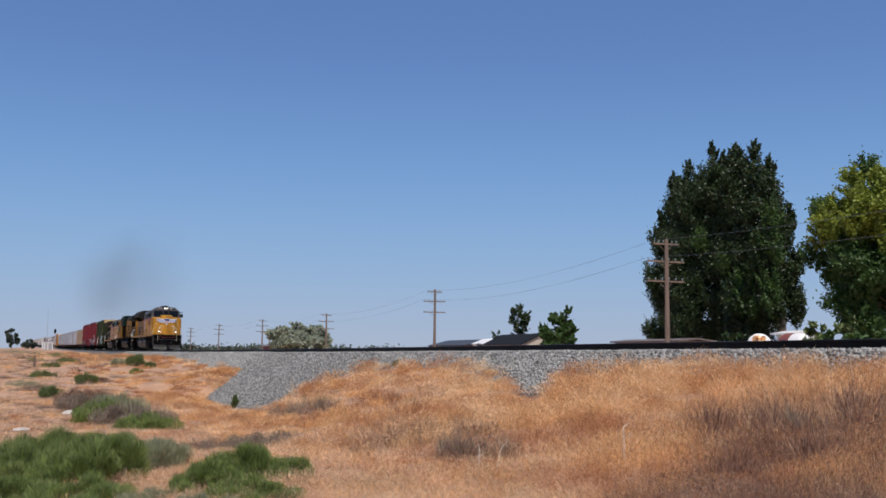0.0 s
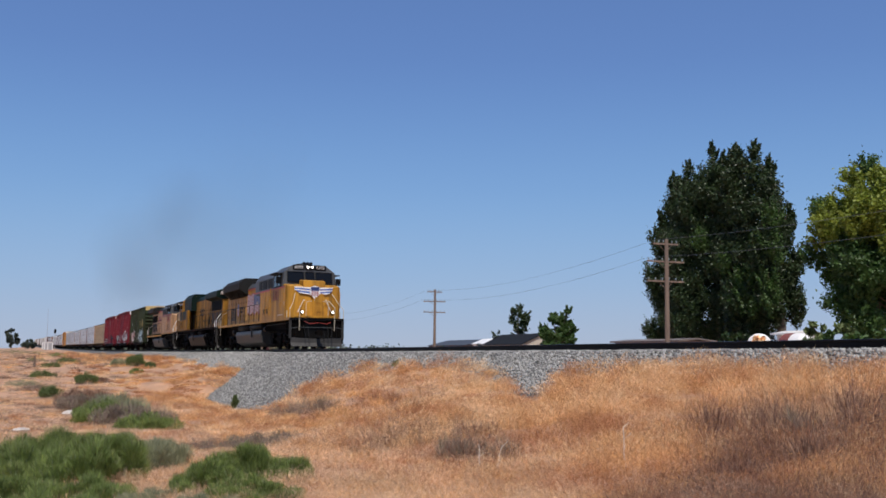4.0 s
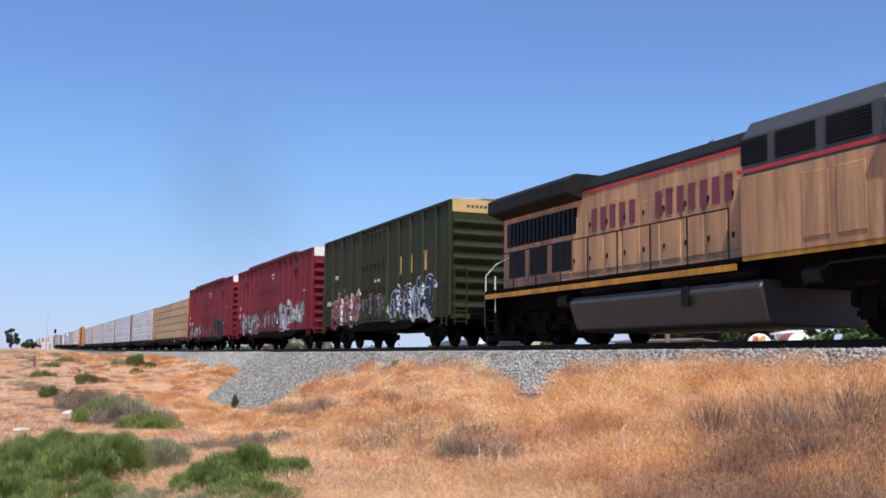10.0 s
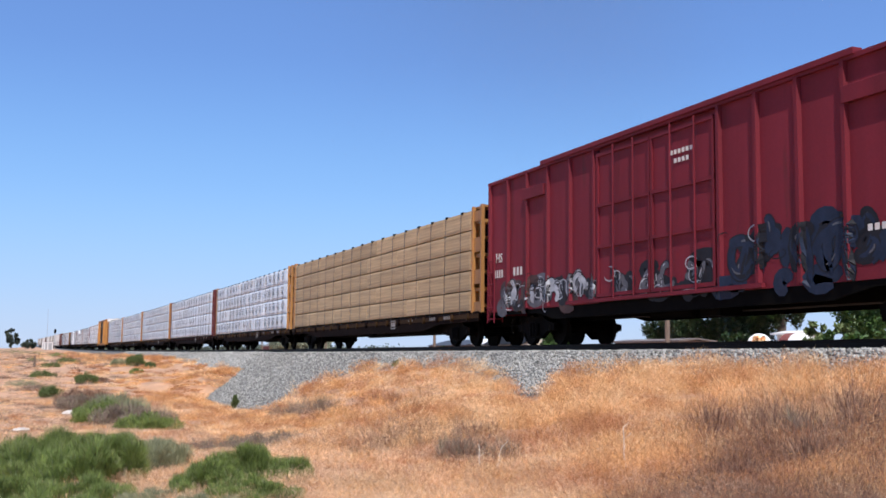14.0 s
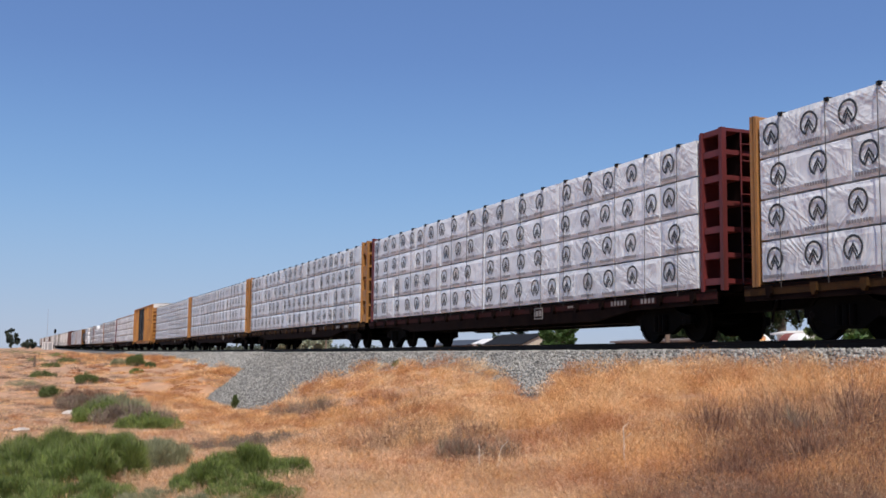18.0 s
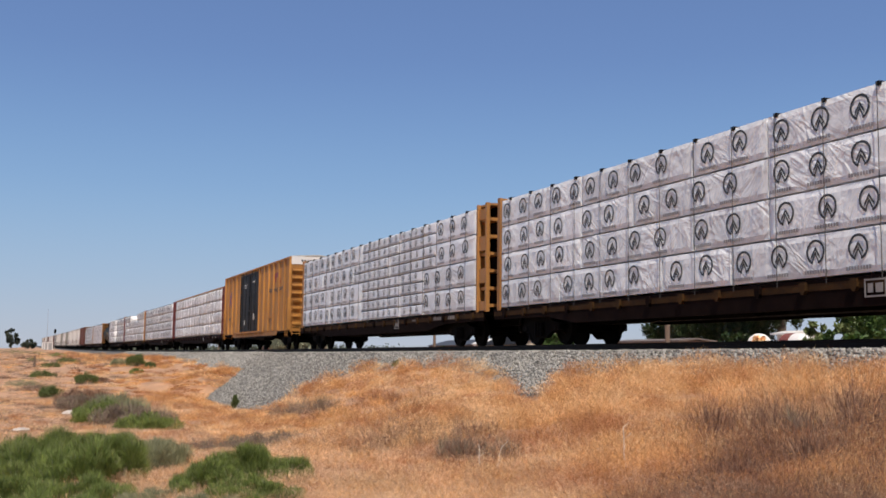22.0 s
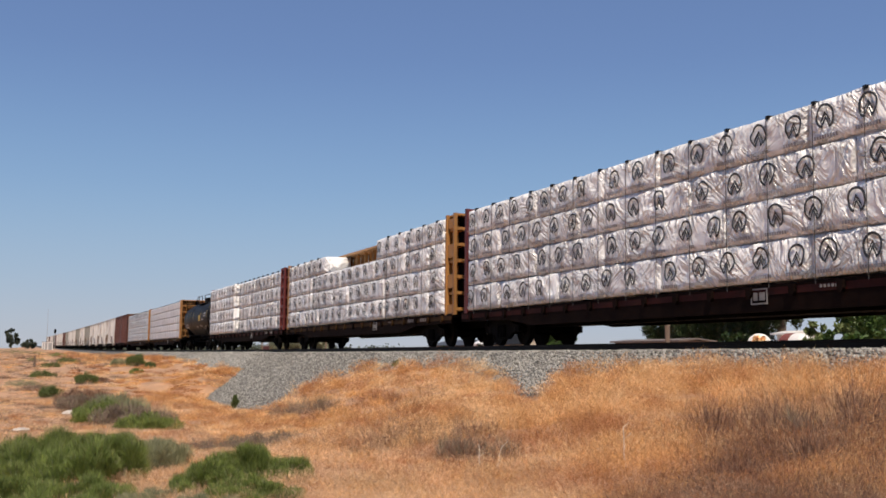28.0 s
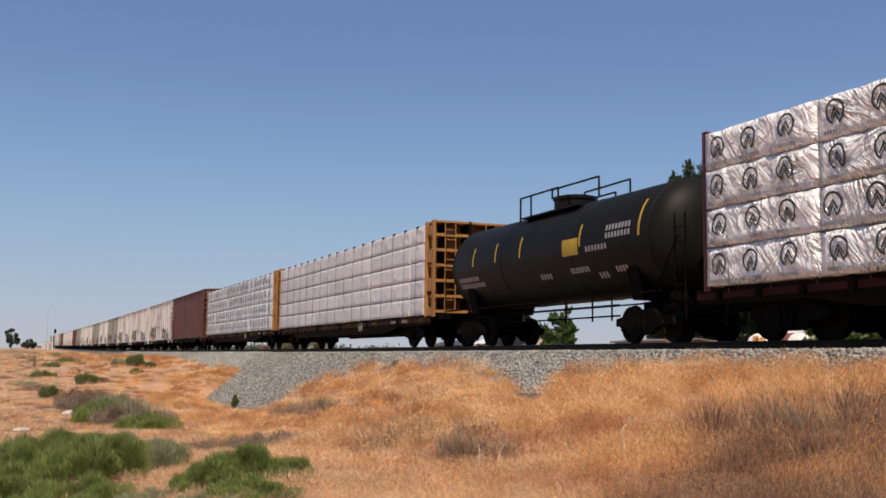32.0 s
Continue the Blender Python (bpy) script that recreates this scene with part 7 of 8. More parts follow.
def grasses():
    """Dry grass in soft tussocks: a dome of fine awns on bent stalks; dead weeds stand upright between them."""
    rng = np.random.default_rng(11)
    n = 26000
    xa, ya, ra = in_view(rng, n, 5.5, 190, 1.0)
    th = np.radians(rng.uniform(-3, 50, n))
    rb = 1.0 / rng.uniform(1 / 60.0, 1 / 5.5, n)
    x, y, r = np.append(xa, -rb * np.cos(th)), np.append(ya, rb * np.sin(th)), np.append(ra, rb)
    ok = (y < D - 2.3) & (y > -14) & ~((x > -56.0) & (x < -41.2) & (y > 9.0))
    x, y, r = x[ok], y[ok], r[ok]
    ex = rng.uniform(-59.5, -55.6, 260), rng.uniform(7.5, 11.6, 260)
    x, y, r = np.append(x, ex[0]), np.append(y, ex[1]), np.append(r, np.full(260, 58.0))
    order = rng.permutation(len(x))[:14000]
    x, y, r = x[order], y[order], r[order]
    bear = np.degrees(np.arctan2(y, -x))
    # dead weeds own the near bank; the open field is duller
    weedy = np.clip((bear - 34.8) / 2.2, 0, 1) * np.clip((14.6 - r) / 2.2, 0, 1) + np.clip((9.6 - r) / 1.4, 0, 1) * np.clip((bear - 29) / 4, 0, 1)
    for cx, cy, cr in ((-11.5, 5.0, 0.9), (-13.2, 4.8, 1.0), (-28.5, 7.9, 1.6), (-27.7, 9.7, 0.9), (-19.4, 3.6, 1.2), (-24.0, 8.8, 1.2)):
        weedy = np.maximum(weedy, 0.8 * np.exp(-((x - cx) ** 2 + (y - cy) ** 2) / cr ** 2))
    weedy = np.clip(weedy, 0, 1) * np.clip(0.85 + 1.3 * patch(x, y, 0.9, 21.0), 0.4, 1.0)
    dull = np.clip((6.2 - y) / 3.5, 0, 1)
    hue, hue2 = patch(x, y, 0.5, 3.0) + 0.7 * patch(x, y, 1.5, 5.0), patch(x, y, 0.4, 8.0) + 0.8 * patch(x, y, 1.3, 13.0)
    pick = rng.random(len(x))
    kind = np.where(pick < 0.30 + 0.2 * hue, 0, np.where(pick < 0.52 + 1.5 * hue, 1, np.where(pick < 0.8 + 0.8 * hue, 0, 2)))
    kind = np.where(rng.random(len(x)) < np.clip(0.10 + 1.2 * hue2, 0.0, 0.75), 2, kind)
    kind = np.where(rng.random(len(x)) < 0.72 * dull, np.where(rng.random(len(x)) < 0.25, 1, 3), kind)
    kind = np.where(rng.random(len(x)) < 0.88 * weedy, rng.choice([4, 4, 4, 2, 5], len(x)), kind)
    kind = np.where((bear < 5.5) & (rng.random(len(x)) < 0.28), 5, kind)
    gz = fields(x, y)
    swell = patch(x, y, 0.5, 31.0) + 0.6 * patch(x, y, 1.4, 37.0)
    tall = np.interp(x, [-120, -60, -42, -25, -12, -6], [0.34, 0.34, 0.5, 0.62, 0.85, 1.0]) * np.interp(y, [0, 3, 5, 8], [0.36, 0.42, 0.7, 1.0])
    tall = tall * np.where((x > -25) & (x < -18) & (np.abs(bear - 27.1) < 0.7), 0.5, 1.0)
    crest = np.interp(y, [8.5, 10.5], [1.0, 1.45]) * np.where((x > -41) & (x < -23.5) & (y > 8.8), 1.25, 1.0) * np.where((x > -20.5) & (x < -14.0) & (y > 11.4), 1.1, 1.0)
    high = tall * crest * rng.uniform(0.26, 0.50, len(x)) * np.clip(1 + 1.5 * swell, 0.3, 1.75)
    high = np.minimum(high, 0.62)
    wide = rng.uniform(0.13, 0.30, len(x)) * (1 + r / 45.0)
    # one lodged patch, pressed flat and bleached
    lodged = np.exp(-((x + 11.3) ** 2 + (y - 7.5) ** 2) / 0.9 ** 2) > 0.45
    kind = np.where(lodged, np.where(rng.random(len(x)) < 0.75, 1, 0), kind)
    high = np.where(lodged, high * 0.6, high)
    for k, name in enumerate(("grass_tan", "grass_pale", "grass_red", "grass_dull", "weed_dark", "weed_grey")):
        sel = np.nonzero(kind == k)[0]
        stiff = k >= 4
        stalks, fuzz = (22, 74) if stiff else (7, 132)
        verts, faces, count = [], [], 0
        # stalks fan out from the crown of each tussock
        i = np.repeat(sel, stalks)
        off = rng.normal(size=(len(i), 2)) * 0.45 * wide[i][:, None]
        base = np.stack([x[i] + off[:, 0], y[i] + off[:, 1], gz[i] - 0.02], 1)
        lean = np.stack([off[:, 0], off[:, 1], np.zeros(len(i))], 1) / wide[i][:, None] * (0.35 if not stiff else 0.22) + rng.normal(size=(len(i), 3)) * np.array([0.2, 0.2, 0.02]) + np.stack([0.06 + 1.3 * lodged[i], -0.4 * lodged[i], 0.9 - 0.6 * lodged[i]], 1)
        grow = rng.uniform(0.6, 1.12, len(i)) if not stiff else rng.uniform(0.6, 1.45, len(i))
        ln = np.minimum(high[i] * grow, 0.8)
        v, a, b, c = blade_mesh(rng, base, unit(lean), ln, np.clip(0.00010 * r[i], 0.0007, 0.012) * rng.uniform(0.7, 1.3, len(i)), 0.16)
        verts.append(v)
        faces += [a, b, c]
        count += len(v)
        # awns and seed heads over the dome
        i = np.repeat(sel, fuzz)
        d = unit(rng.normal(size=(len(i), 3)) + np.array([0, 0, 0.25]))
        d[:, 2] = np.abs(d[:, 2])
        depth = rng.random(len(i)) ** (0.45 if not stiff else 0.7)
        top = high[i] * (0.9 if not stiff else 1.15)
        at = np.stack([x[i] + d[:, 0] * wide[i] * depth, y[i] + d[:, 1] * wide[i] * depth, gz[i] + top * (0.12 + 0.8 * d[:, 2] * depth)], 1)
        way = unit(d * np.array([0.5, 0.5, 0.25]) + rng.normal(size=(len(i), 3)) * np.array([0.6, 0.6, 0.42]) + np.stack([0.05 + 1.1 * lodged[i], -0.4 * lodged[i], 0.42 - 0.2 * lodged[i]], 1))
        fl = (0.020 + 0.0022 * r[i] + 0.06 * high[i]) * rng.uniform(0.6, 1.5, len(i))
        v, f = slivers(rng, at, way, fl, np.clip(0.00014 * r[i], 0.0009, 0.02) * rng.uniform(0.6, 1.4, len(i)))
        verts.append(v)
        faces.append(f + count)
        scatter_mesh(name, np.concatenate(verts), np.concatenate(faces), M[name], GRASS_LABEL[name], "grass")


grasses()


def shrub(name, label, x, y, radius, height, material, seed, n=2600, wood="weed_grey", width=0.006, upright=None):
    """A brush clump: woody stems from one crown and many fine shoots in plumes, with gaps between them and an uneven top."""
    rng = np.random.default_rng(seed)
    z = ground_z(x, y)
    top = thing(name, label, "shrub", "roadside brush", (x, y, z - 0.03))
    upright = material.startswith("weed") if upright is None else upright
    m = 26
    a = rng.uniform(0, 2 * math.pi, m)
    rr = radius * np.sqrt(rng.random(m)) * 0.8
    cx, cy = rr * np.cos(a), rr * np.sin(a)
    bm = bm_new()
    for i in range(m):
        hh = height * (0.55 - 0.25 * (rr[i] / radius) ** 2)
        rod(bm, (cx[i] * 0.25, cy[i] * 0.25, 0), (cx[i] * 0.8, cy[i] * 0.8, hh * 0.7), 0.010, 4, 0.006)
        rod(bm, (cx[i] * 0.8, cy[i] * 0.8, hh * 0.7), (cx[i], cy[i], hh), 0.006, 4, 0.003)
    part("woody_base", bm, M[wood], top)
    k = rng.integers(0, m, n)
    lump = rng.uniform(0.65, 1.2, m)
    rc = radius * rng.uniform(0.15, 0.27, m)
    cz = np.maximum(rc * 0.3, height * (0.78 - 0.55 * (rr / radius) ** 2) * lump - rc * 0.4)
    way = rng.normal(size=(n, 3))
    way /= np.linalg.norm(way, axis=1, keepdims=True)
    out = rng.random(n) ** 0.4
    bx, by = cx[k] + way[:, 0] * rc[k] * out, cy[k] + way[:, 1] * rc[k] * out
    ln = height * rng.uniform(0.06, 0.22, n)
    bz = np.maximum(0.02, cz[k] + way[:, 2] * rc[k] * out * 0.9 - ln * 0.35)
    bz = np.where(rng.random(n) < 0.18, bz * rng.random(n), bz)
    lean = way * np.array([0.5, 0.5, 0.3]) + np.array([0, 0, 0.85]) + rng.normal(size=(n, 3)) * 0.16
    if upright:
        lean = way * np.array([0.4, 0.4, 0.1]) + np.array([0, 0, 1.0])
        bz = bz * rng.uniform(0.05, 0.95, n)
        ln = height * rng.uniform(0.12, 0.5, n)
    lean /= np.linalg.norm(lean, axis=1, keepdims=True)
    ob = blades("foliage", rng, np.stack([bx, by, bz], 1), lean, ln, rng.uniform(0.6, 1.3, n) * width, 0.14, material)
    ob.parent = top
    for tip, share in {"brush_green": (("brush_tip", 0.20), ("brush_sage", 0.10)), "weed_dark": (("grass_red", 0.3),), "weed_brown": (("grass_dull", 0.3),), "weed_grey": (("brush_sage", 0.2),)}.get(material, ()):
        k2 = rng.random(n) < share
        up = np.stack([bx, by, bz + ln * 0.3], 1)[k2]
        ob = blades("pale_foliage", rng, up, lean[k2], ln[k2] * 0.8, rng.uniform(0.6, 1.2, len(up)) * width * 0.8, 0.14, tip)
        ob.parent = top
    return top


# -- trees --
def leaf_cloud(rng, pts, size):
    n = len(pts)
    a = rng.normal(size=(n, 3))
    a /= np.linalg.norm(a, axis=1, keepdims=True)
    b = np.cross(a, rng.normal(size=(n, 3)))
    b /= np.linalg.norm(b, axis=1, keepdims=True)
    s = size * rng.uniform(0.6, 1.4, (n, 1))
    v = np.stack([pts - a * s, pts + b * s * 0.55, pts + a * s, pts - b * s * 0.55], 1)
    return v.reshape(-1, 3), np.arange(n)[:, None] * 4 + np.arange(4)[None]


def tree(name, label, x, y, clumps, trunks, leaf, size, seed, rise=0.6, base=None):
    """clumps: (dx, dy, z, rx, ry, rz, count) ellipsoids of leafy sprays round the limbs; trunks: (dx, dy, lean x, height, radius)."""
    rng = np.random.default_rng(seed)
    z0 = ground_z(x, y) if base is None else base
    top = thing(name, label, "tree", "trees", (x, y, z0))
    bm = bm_new()
    for dx, dy, lx, hh, r in trunks:
        p = Vector((dx, dy, -0.2))
        for k in range(4):
            q = Vector((dx + lx * (k + 1) / 4 + rng.normal() * 0.12, dy + rng.normal() * 0.12, hh * (k + 1) / 4))
            rod(bm, p, q, r * (1 - 0.22 * k), 8, r * (1 - 0.22 * (k + 1)))
            p = q
    part("trunk", bm, M["bark"], top)
    bm = bm_new()
    for dx, dy, z, rx, ry, rz, n in (c[:7] for c in clumps):
        t = min(trunks, key=lambda q: abs(q[0] - dx) + abs(q[1] - dy))
        a = Vector((t[0] + t[2] * 0.4, t[1], min(t[3] * 0.8, max(1.0, z - rz * 1.1))))
        rod(bm, a, (dx, dy, z), 0.1, 5, 0.03)
        rod(bm, (dx, dy, z), (dx + rng.normal() * rx * 0.3, dy, z + rz * 0.8), 0.04, 4, 0.012)
    part("limbs", bm, M["bark"], top)
    groups = {leaf: []}
    for c in clumps:
        dx, dy, z, rx, ry, rz, n = c[:7]
        m = max(8, n // 26)
        # sprays within the clump
        d = rng.normal(size=(m, 3))
        d /= np.linalg.norm(d, axis=1, keepdims=True)
        d *= (rng.random((m, 1)) ** 0.4)
        centre = d * np.array([rx, ry, rz]) + np.array([dx, dy, z])
        k = rng.integers(0, m, n)
        # each spray sweeps up and out from its twig
        along = rng.normal(size=(n, 1)) * 0.30 * min(rx, rz)
        sweep_way = d[k] * np.array([0.55, 0.55, 0.1]) + np.array([0, 0, rise])
        pts = centre[k] + along * sweep_way + rng.normal(size=(n, 3)) * np.array([rx, ry, rz * 0.6]) * 0.10
        groups.setdefault(leaf if len(c) < 8 else c[7], []).append(pts)
    for key, lst in groups.items():
        if not lst:
            continue
        v, f = leaf_cloud(rng, np.concatenate(lst), size)
        ob = scatter_mesh("crown", v, f, M[key], "", "")
        ob.parent = top
    return top


def poplars():
    # tall columnar leaders in a close row, seen as one dense stand
    spots = [(-13.9, 18.3, 1.4), (-11.9, 22.4, 1.6), (-9.3, 21.6, 1.7), (-6.3, 23.2, 1.8), (-4.6, 22.4, 1.5), (-3.1, 24.7, 1.6), (-0.9, 23.3, 1.5), (0.5, 24.4, 1.6), (2.4, 23.0, 1.5), (4.2, 22.9, 1.6),
             (6.4, 23.5, 1.7), (8.2, 21.2, 1.5), (9.9, 21.0, 1.3), (10.4, 16.6, 1.0)]
    rng = random.Random(4)
    clumps = []
    trunks = [(-2.0, 0.4, -0.5, 17.0, 0.42), (2.5, -0.6, 0.3, 18.0, 0.50), (7.7, 0.2, 0.4, 16.0, 0.52), (-7.6, 0.0, -0.8, 14.0, 0.35), (-11.5, 0.5, -0.6, 11.0, 0.25)]
    for dx, top_z, r in spots:
        dy = rng.uniform(-1.2, 1.2)
        dx, top_z = dx * 0.83 - 0.1, top_z - 0.4
        z = 2.6 if dx < -4 else 3.6 if dx < 6 else 5.2
        while z < top_z - 0.2:
            k = 1.0 if z < top_z - 5.0 else max(0.0, (top_z - z) / 5.0) ** 0.75
            low = 0.8 if z < 5 else 1.0
            clumps.append((dx + rng.uniform(-.5, .5) * k, dy + rng.uniform(-1.0, 1.0) * k, z, (r * k * 0.85 + 0.14) * low, (r * k * 0.85 + 0.14) * low, 1.35 if k > 0.4 else 0.8, int(1700 * k + 220)))
            z += 1.3 if k > 0.4 else 0.75
    # sunlit side painted in: clumps of a lighter leaf colour on the near face
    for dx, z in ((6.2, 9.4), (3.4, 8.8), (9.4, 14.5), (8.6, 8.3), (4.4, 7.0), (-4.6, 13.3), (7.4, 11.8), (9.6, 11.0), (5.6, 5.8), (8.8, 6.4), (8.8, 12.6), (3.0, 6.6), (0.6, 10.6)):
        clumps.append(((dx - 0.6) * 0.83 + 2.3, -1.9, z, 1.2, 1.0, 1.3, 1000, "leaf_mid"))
    return clumps, trunks


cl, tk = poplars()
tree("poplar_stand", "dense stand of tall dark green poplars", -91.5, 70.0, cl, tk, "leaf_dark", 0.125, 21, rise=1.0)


def broadleaf(rx, rz, zc, n_clumps, per, seed, lime=None):
    rng = random.Random(seed)
    out = []
    for i in range(n_clumps):
        a, b = rng.uniform(0, 2 * math.pi), rng.uniform(-0.9, 1.0)
        c = math.sqrt(1 - min(0.98, b * b))
        k = rng.uniform(0.45, 1.0)
        e = (rx * c ** 0.7 * math.cos(a) * k, rx * c ** 0.7 * math.sin(a) * k, zc + rz * b * k, rx * 0.25, rx * 0.25, min(rx, rz) * 0.26, per)
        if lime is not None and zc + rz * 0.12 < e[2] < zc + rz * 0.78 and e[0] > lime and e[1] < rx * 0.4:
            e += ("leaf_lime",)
        out.append(e)
    return out


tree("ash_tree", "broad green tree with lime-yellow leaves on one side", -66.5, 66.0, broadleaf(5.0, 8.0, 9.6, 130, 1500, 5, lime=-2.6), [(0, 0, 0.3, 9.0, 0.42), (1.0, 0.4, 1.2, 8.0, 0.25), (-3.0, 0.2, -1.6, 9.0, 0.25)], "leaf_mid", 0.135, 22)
tree("forked_tree", "dark green tree with two upright crowns", -232.0, 115.0, [(-2.6, 0, 8.6, 1.5, 1.5, 1.7, 420), (-2.0, 0, 11.0, 1.6, 1.5, 1.6, 420), (-1.4, 0, 6.2, 1.2, 1.2, 2.0, 300), (2.4, 0, 8.0, 1.8, 1.5, 2.2, 520), (2.2, 0, 10.6, 1.5, 1.5, 1.6, 400),
     (1.2, 0, 5.6, 1.2, 1.2, 2.0, 300), (-0.4, 0, 12.0, 1.2, 1.2, 1.2, 240), (3.2, 0, 9.4, 1.2, 1.2, 1.4, 240), (-3.8, 0, 9.8, 0.9, 0.9, 1.2, 130), (-3.2, 0, 5.4, 0.9, 0.9, 0.8, 80)], [(0, 0, -1.5, 7.0, 0.4), (0.4, 0, 2.0, 7.0, 0.35)], "leaf_dark", 0.30, 23)
tree("round_tree", "bushy mid-green tree beside the house", -194.0, 105.0, broadleaf(3.7, 5.4, 5.4, 44, 520, 9), [(0, 0, 0.2, 4.0, 0.3)], "leaf_mid", 0.26, 24)
tree("narrow_shrub_tree", "small dark upright evergreen", -234.2, 110.0, [(0, 0, z, 1.3, 1.2, 1.2, 260) for z in (1.4, 2.8, 4.2, 5.4)], [(0, 0, 0, 4.5, 0.2)], "leaf_dark", 0.28, 25)
tree("olive_tree", "wide silvery olive-green tree", -292.0, 75.0, broadleaf(8.6, 4.4, 4.4, 70, 620, 13), [(0, 0, 0.2, 3.0, 0.4), (-4, 0, -1, 3.0, 0.3), (4, 0, 1, 3, 0.3)], "leaf_olive", 0.34, 26)
for k, (x, y, r, z, sd) in enumerate(((-420.0, -1.5, 3.6, 6.6, 31), (-470.0, 6.0, 3.2, 3.6, 32), (-440.0, 3.6, 2.0, 2.6, 33))):
    tree("field_tree", "distant dark green field tree", x, y, broadleaf(r * 0.8, z * 0.5, z * 0.58, 20, 300, sd), [(0, 0, 0.1, z * 0.5, 0.25)], "leaf_far", 0.34, sd)
for x, y, r, z, sd, lf in ((-205.0, 122.0, 3.2, 3.4, 41, "leaf_mid"), (-199.0, 120.0, 3.0, 3.2, 42, "leaf_far"), (-262.0, 108.0, 3.2, 3.2, 43, "leaf_mid"), (-252.0, 108.0, 2.6, 2.6, 44, "leaf_mid"), (-240.0, 109.0, 2.2, 3.6, 45, "leaf_far"),
                          (-60.0, 55.0, 3.4, 3.4, 46, "grass_green"), (-66.5, 56.0, 2.6, 2.6, 47, "grass_pale"), (-80.0, 62.0, 3.0, 3.6, 48, "leaf_dark"), (-86.5, 66.0, 2.2, 2.6, 49, "leaf_far"), (-55.0, 54.0, 3.2, 3.6, 50, "leaf_mid")):
    tree("garden_bush", "leafy bush by the farmyard", x, y, broadleaf(r, z * 0.5, z * 0.5, 14, 150, sd), [(0, 0, 0.1, z * 0.5, 0.12)], lf, 0.26, sd)


def far_woods():
    rng = np.random.default_rng(77)
    pts = []
    for th in np.linspace(2.5, 44, 210):
        if rng.random() < 0.12:
            continue
        r = rng.uniform(700, 1000)
        a = math.radians(th)
        x, y = -r * math.cos(a), r * math.sin(a)
        hgt, wid = rng.uniform(3, 7.5), rng.uniform(8, 16)
        n = 220
        q = rng.normal(size=(n, 3)) * np.array([wid * 0.35, wid * 0.35, hgt * 0.28]) + np.array([x, y, ground_z(x, y) + hgt * 0.45])
        pts.append(q)
    v, f = leaf_cloud(rng, np.concatenate(pts), 1.1)
    scatter_mesh("far_woods", v, f, M["leaf_far"], "distant dark line of trees on the horizon", "woods")


far_woods()


# -- poles and wires --
POLES = [(-63.1, 43.0, 8.3), (-128.1, 51.0, 8.7), (-201.4, 57.0, 8.3), (-259.7, 57.0, 8.9), (-320.3, 57.0, 9.3), (-375.8, 57.0, 9.6)]
ARMS = [(0.33, 1.05), (1.60, 1.55), (3.02, 1.55)]


def pole(x, y, ztop):
    z0 = ground_z(x, y) - 0.3
    h = ztop - z0
    top = thing("utility_pole", "weathered wooden utility pole with three crossarms", "utility pole", "poles along the line", (x, y, z0))
    bm = bm_new()
    lathe(bm, [(0, 0.20), (h * 0.5, 0.17), (h - 0.03, 0.13), (h, 0.10)], 12, "z")
    part("post", bm, M["pole"], top)
    for d, half in ARMS:
        bm = bm_new()
        box(bm, -0.19, -0.07, -half, half, h - d - 0.06, h - d + 0.06)
        arm = part("crossarm", bm, M["pole"], top)
        for i in range(6):
            yy = -half + 0.12 + (2 * half - 0.24) * i / 5
            bm = bm_new()
            lathe(bm, [(0, 0.018), (0.08, 0.018), (0.08, 0.045), (0.17, 0.05), (0.20, 0.025)], 8, "z", (-0.13, yy, h - d + 0.06))
            part("insulator", bm, M["insulator"], arm)
        for s in (-1, 1):
            bm = bm_new()
            rod(bm, (-0.15, s * 0.62, h - d - 0.03), (-0.15, 0, h - d - 0.55), 0.022, 4)
            part("brace", bm, M["pole"], top)


for p in POLES:
    pole(*p)
LINE = [(4.0, 36.0, 8.0)] + POLES
for (xa, ya, za), (xb, yb, zb) in zip(LINE, LINE[1:]):
    for d, half in ARMS[:2]:
        for s in (-1,):
            bm = bm_new()
            pts = []
            for i in range(13):
                t = i / 12
                pts.append((xa + (xb - xa) * t - 0.13, ya + (yb - ya) * t + s * (half - 0.12), za + (zb - za) * t - d + 0.25 - 4 * 1.1 * t * (1 - t)))
            rail_path(bm, pts, 0.011, 3)
            tagged(new("overhead_wire", mesh_of("overhead_wire", bm, M["wire"])), "thin sagging overhead line wire", "wire", "line wires")


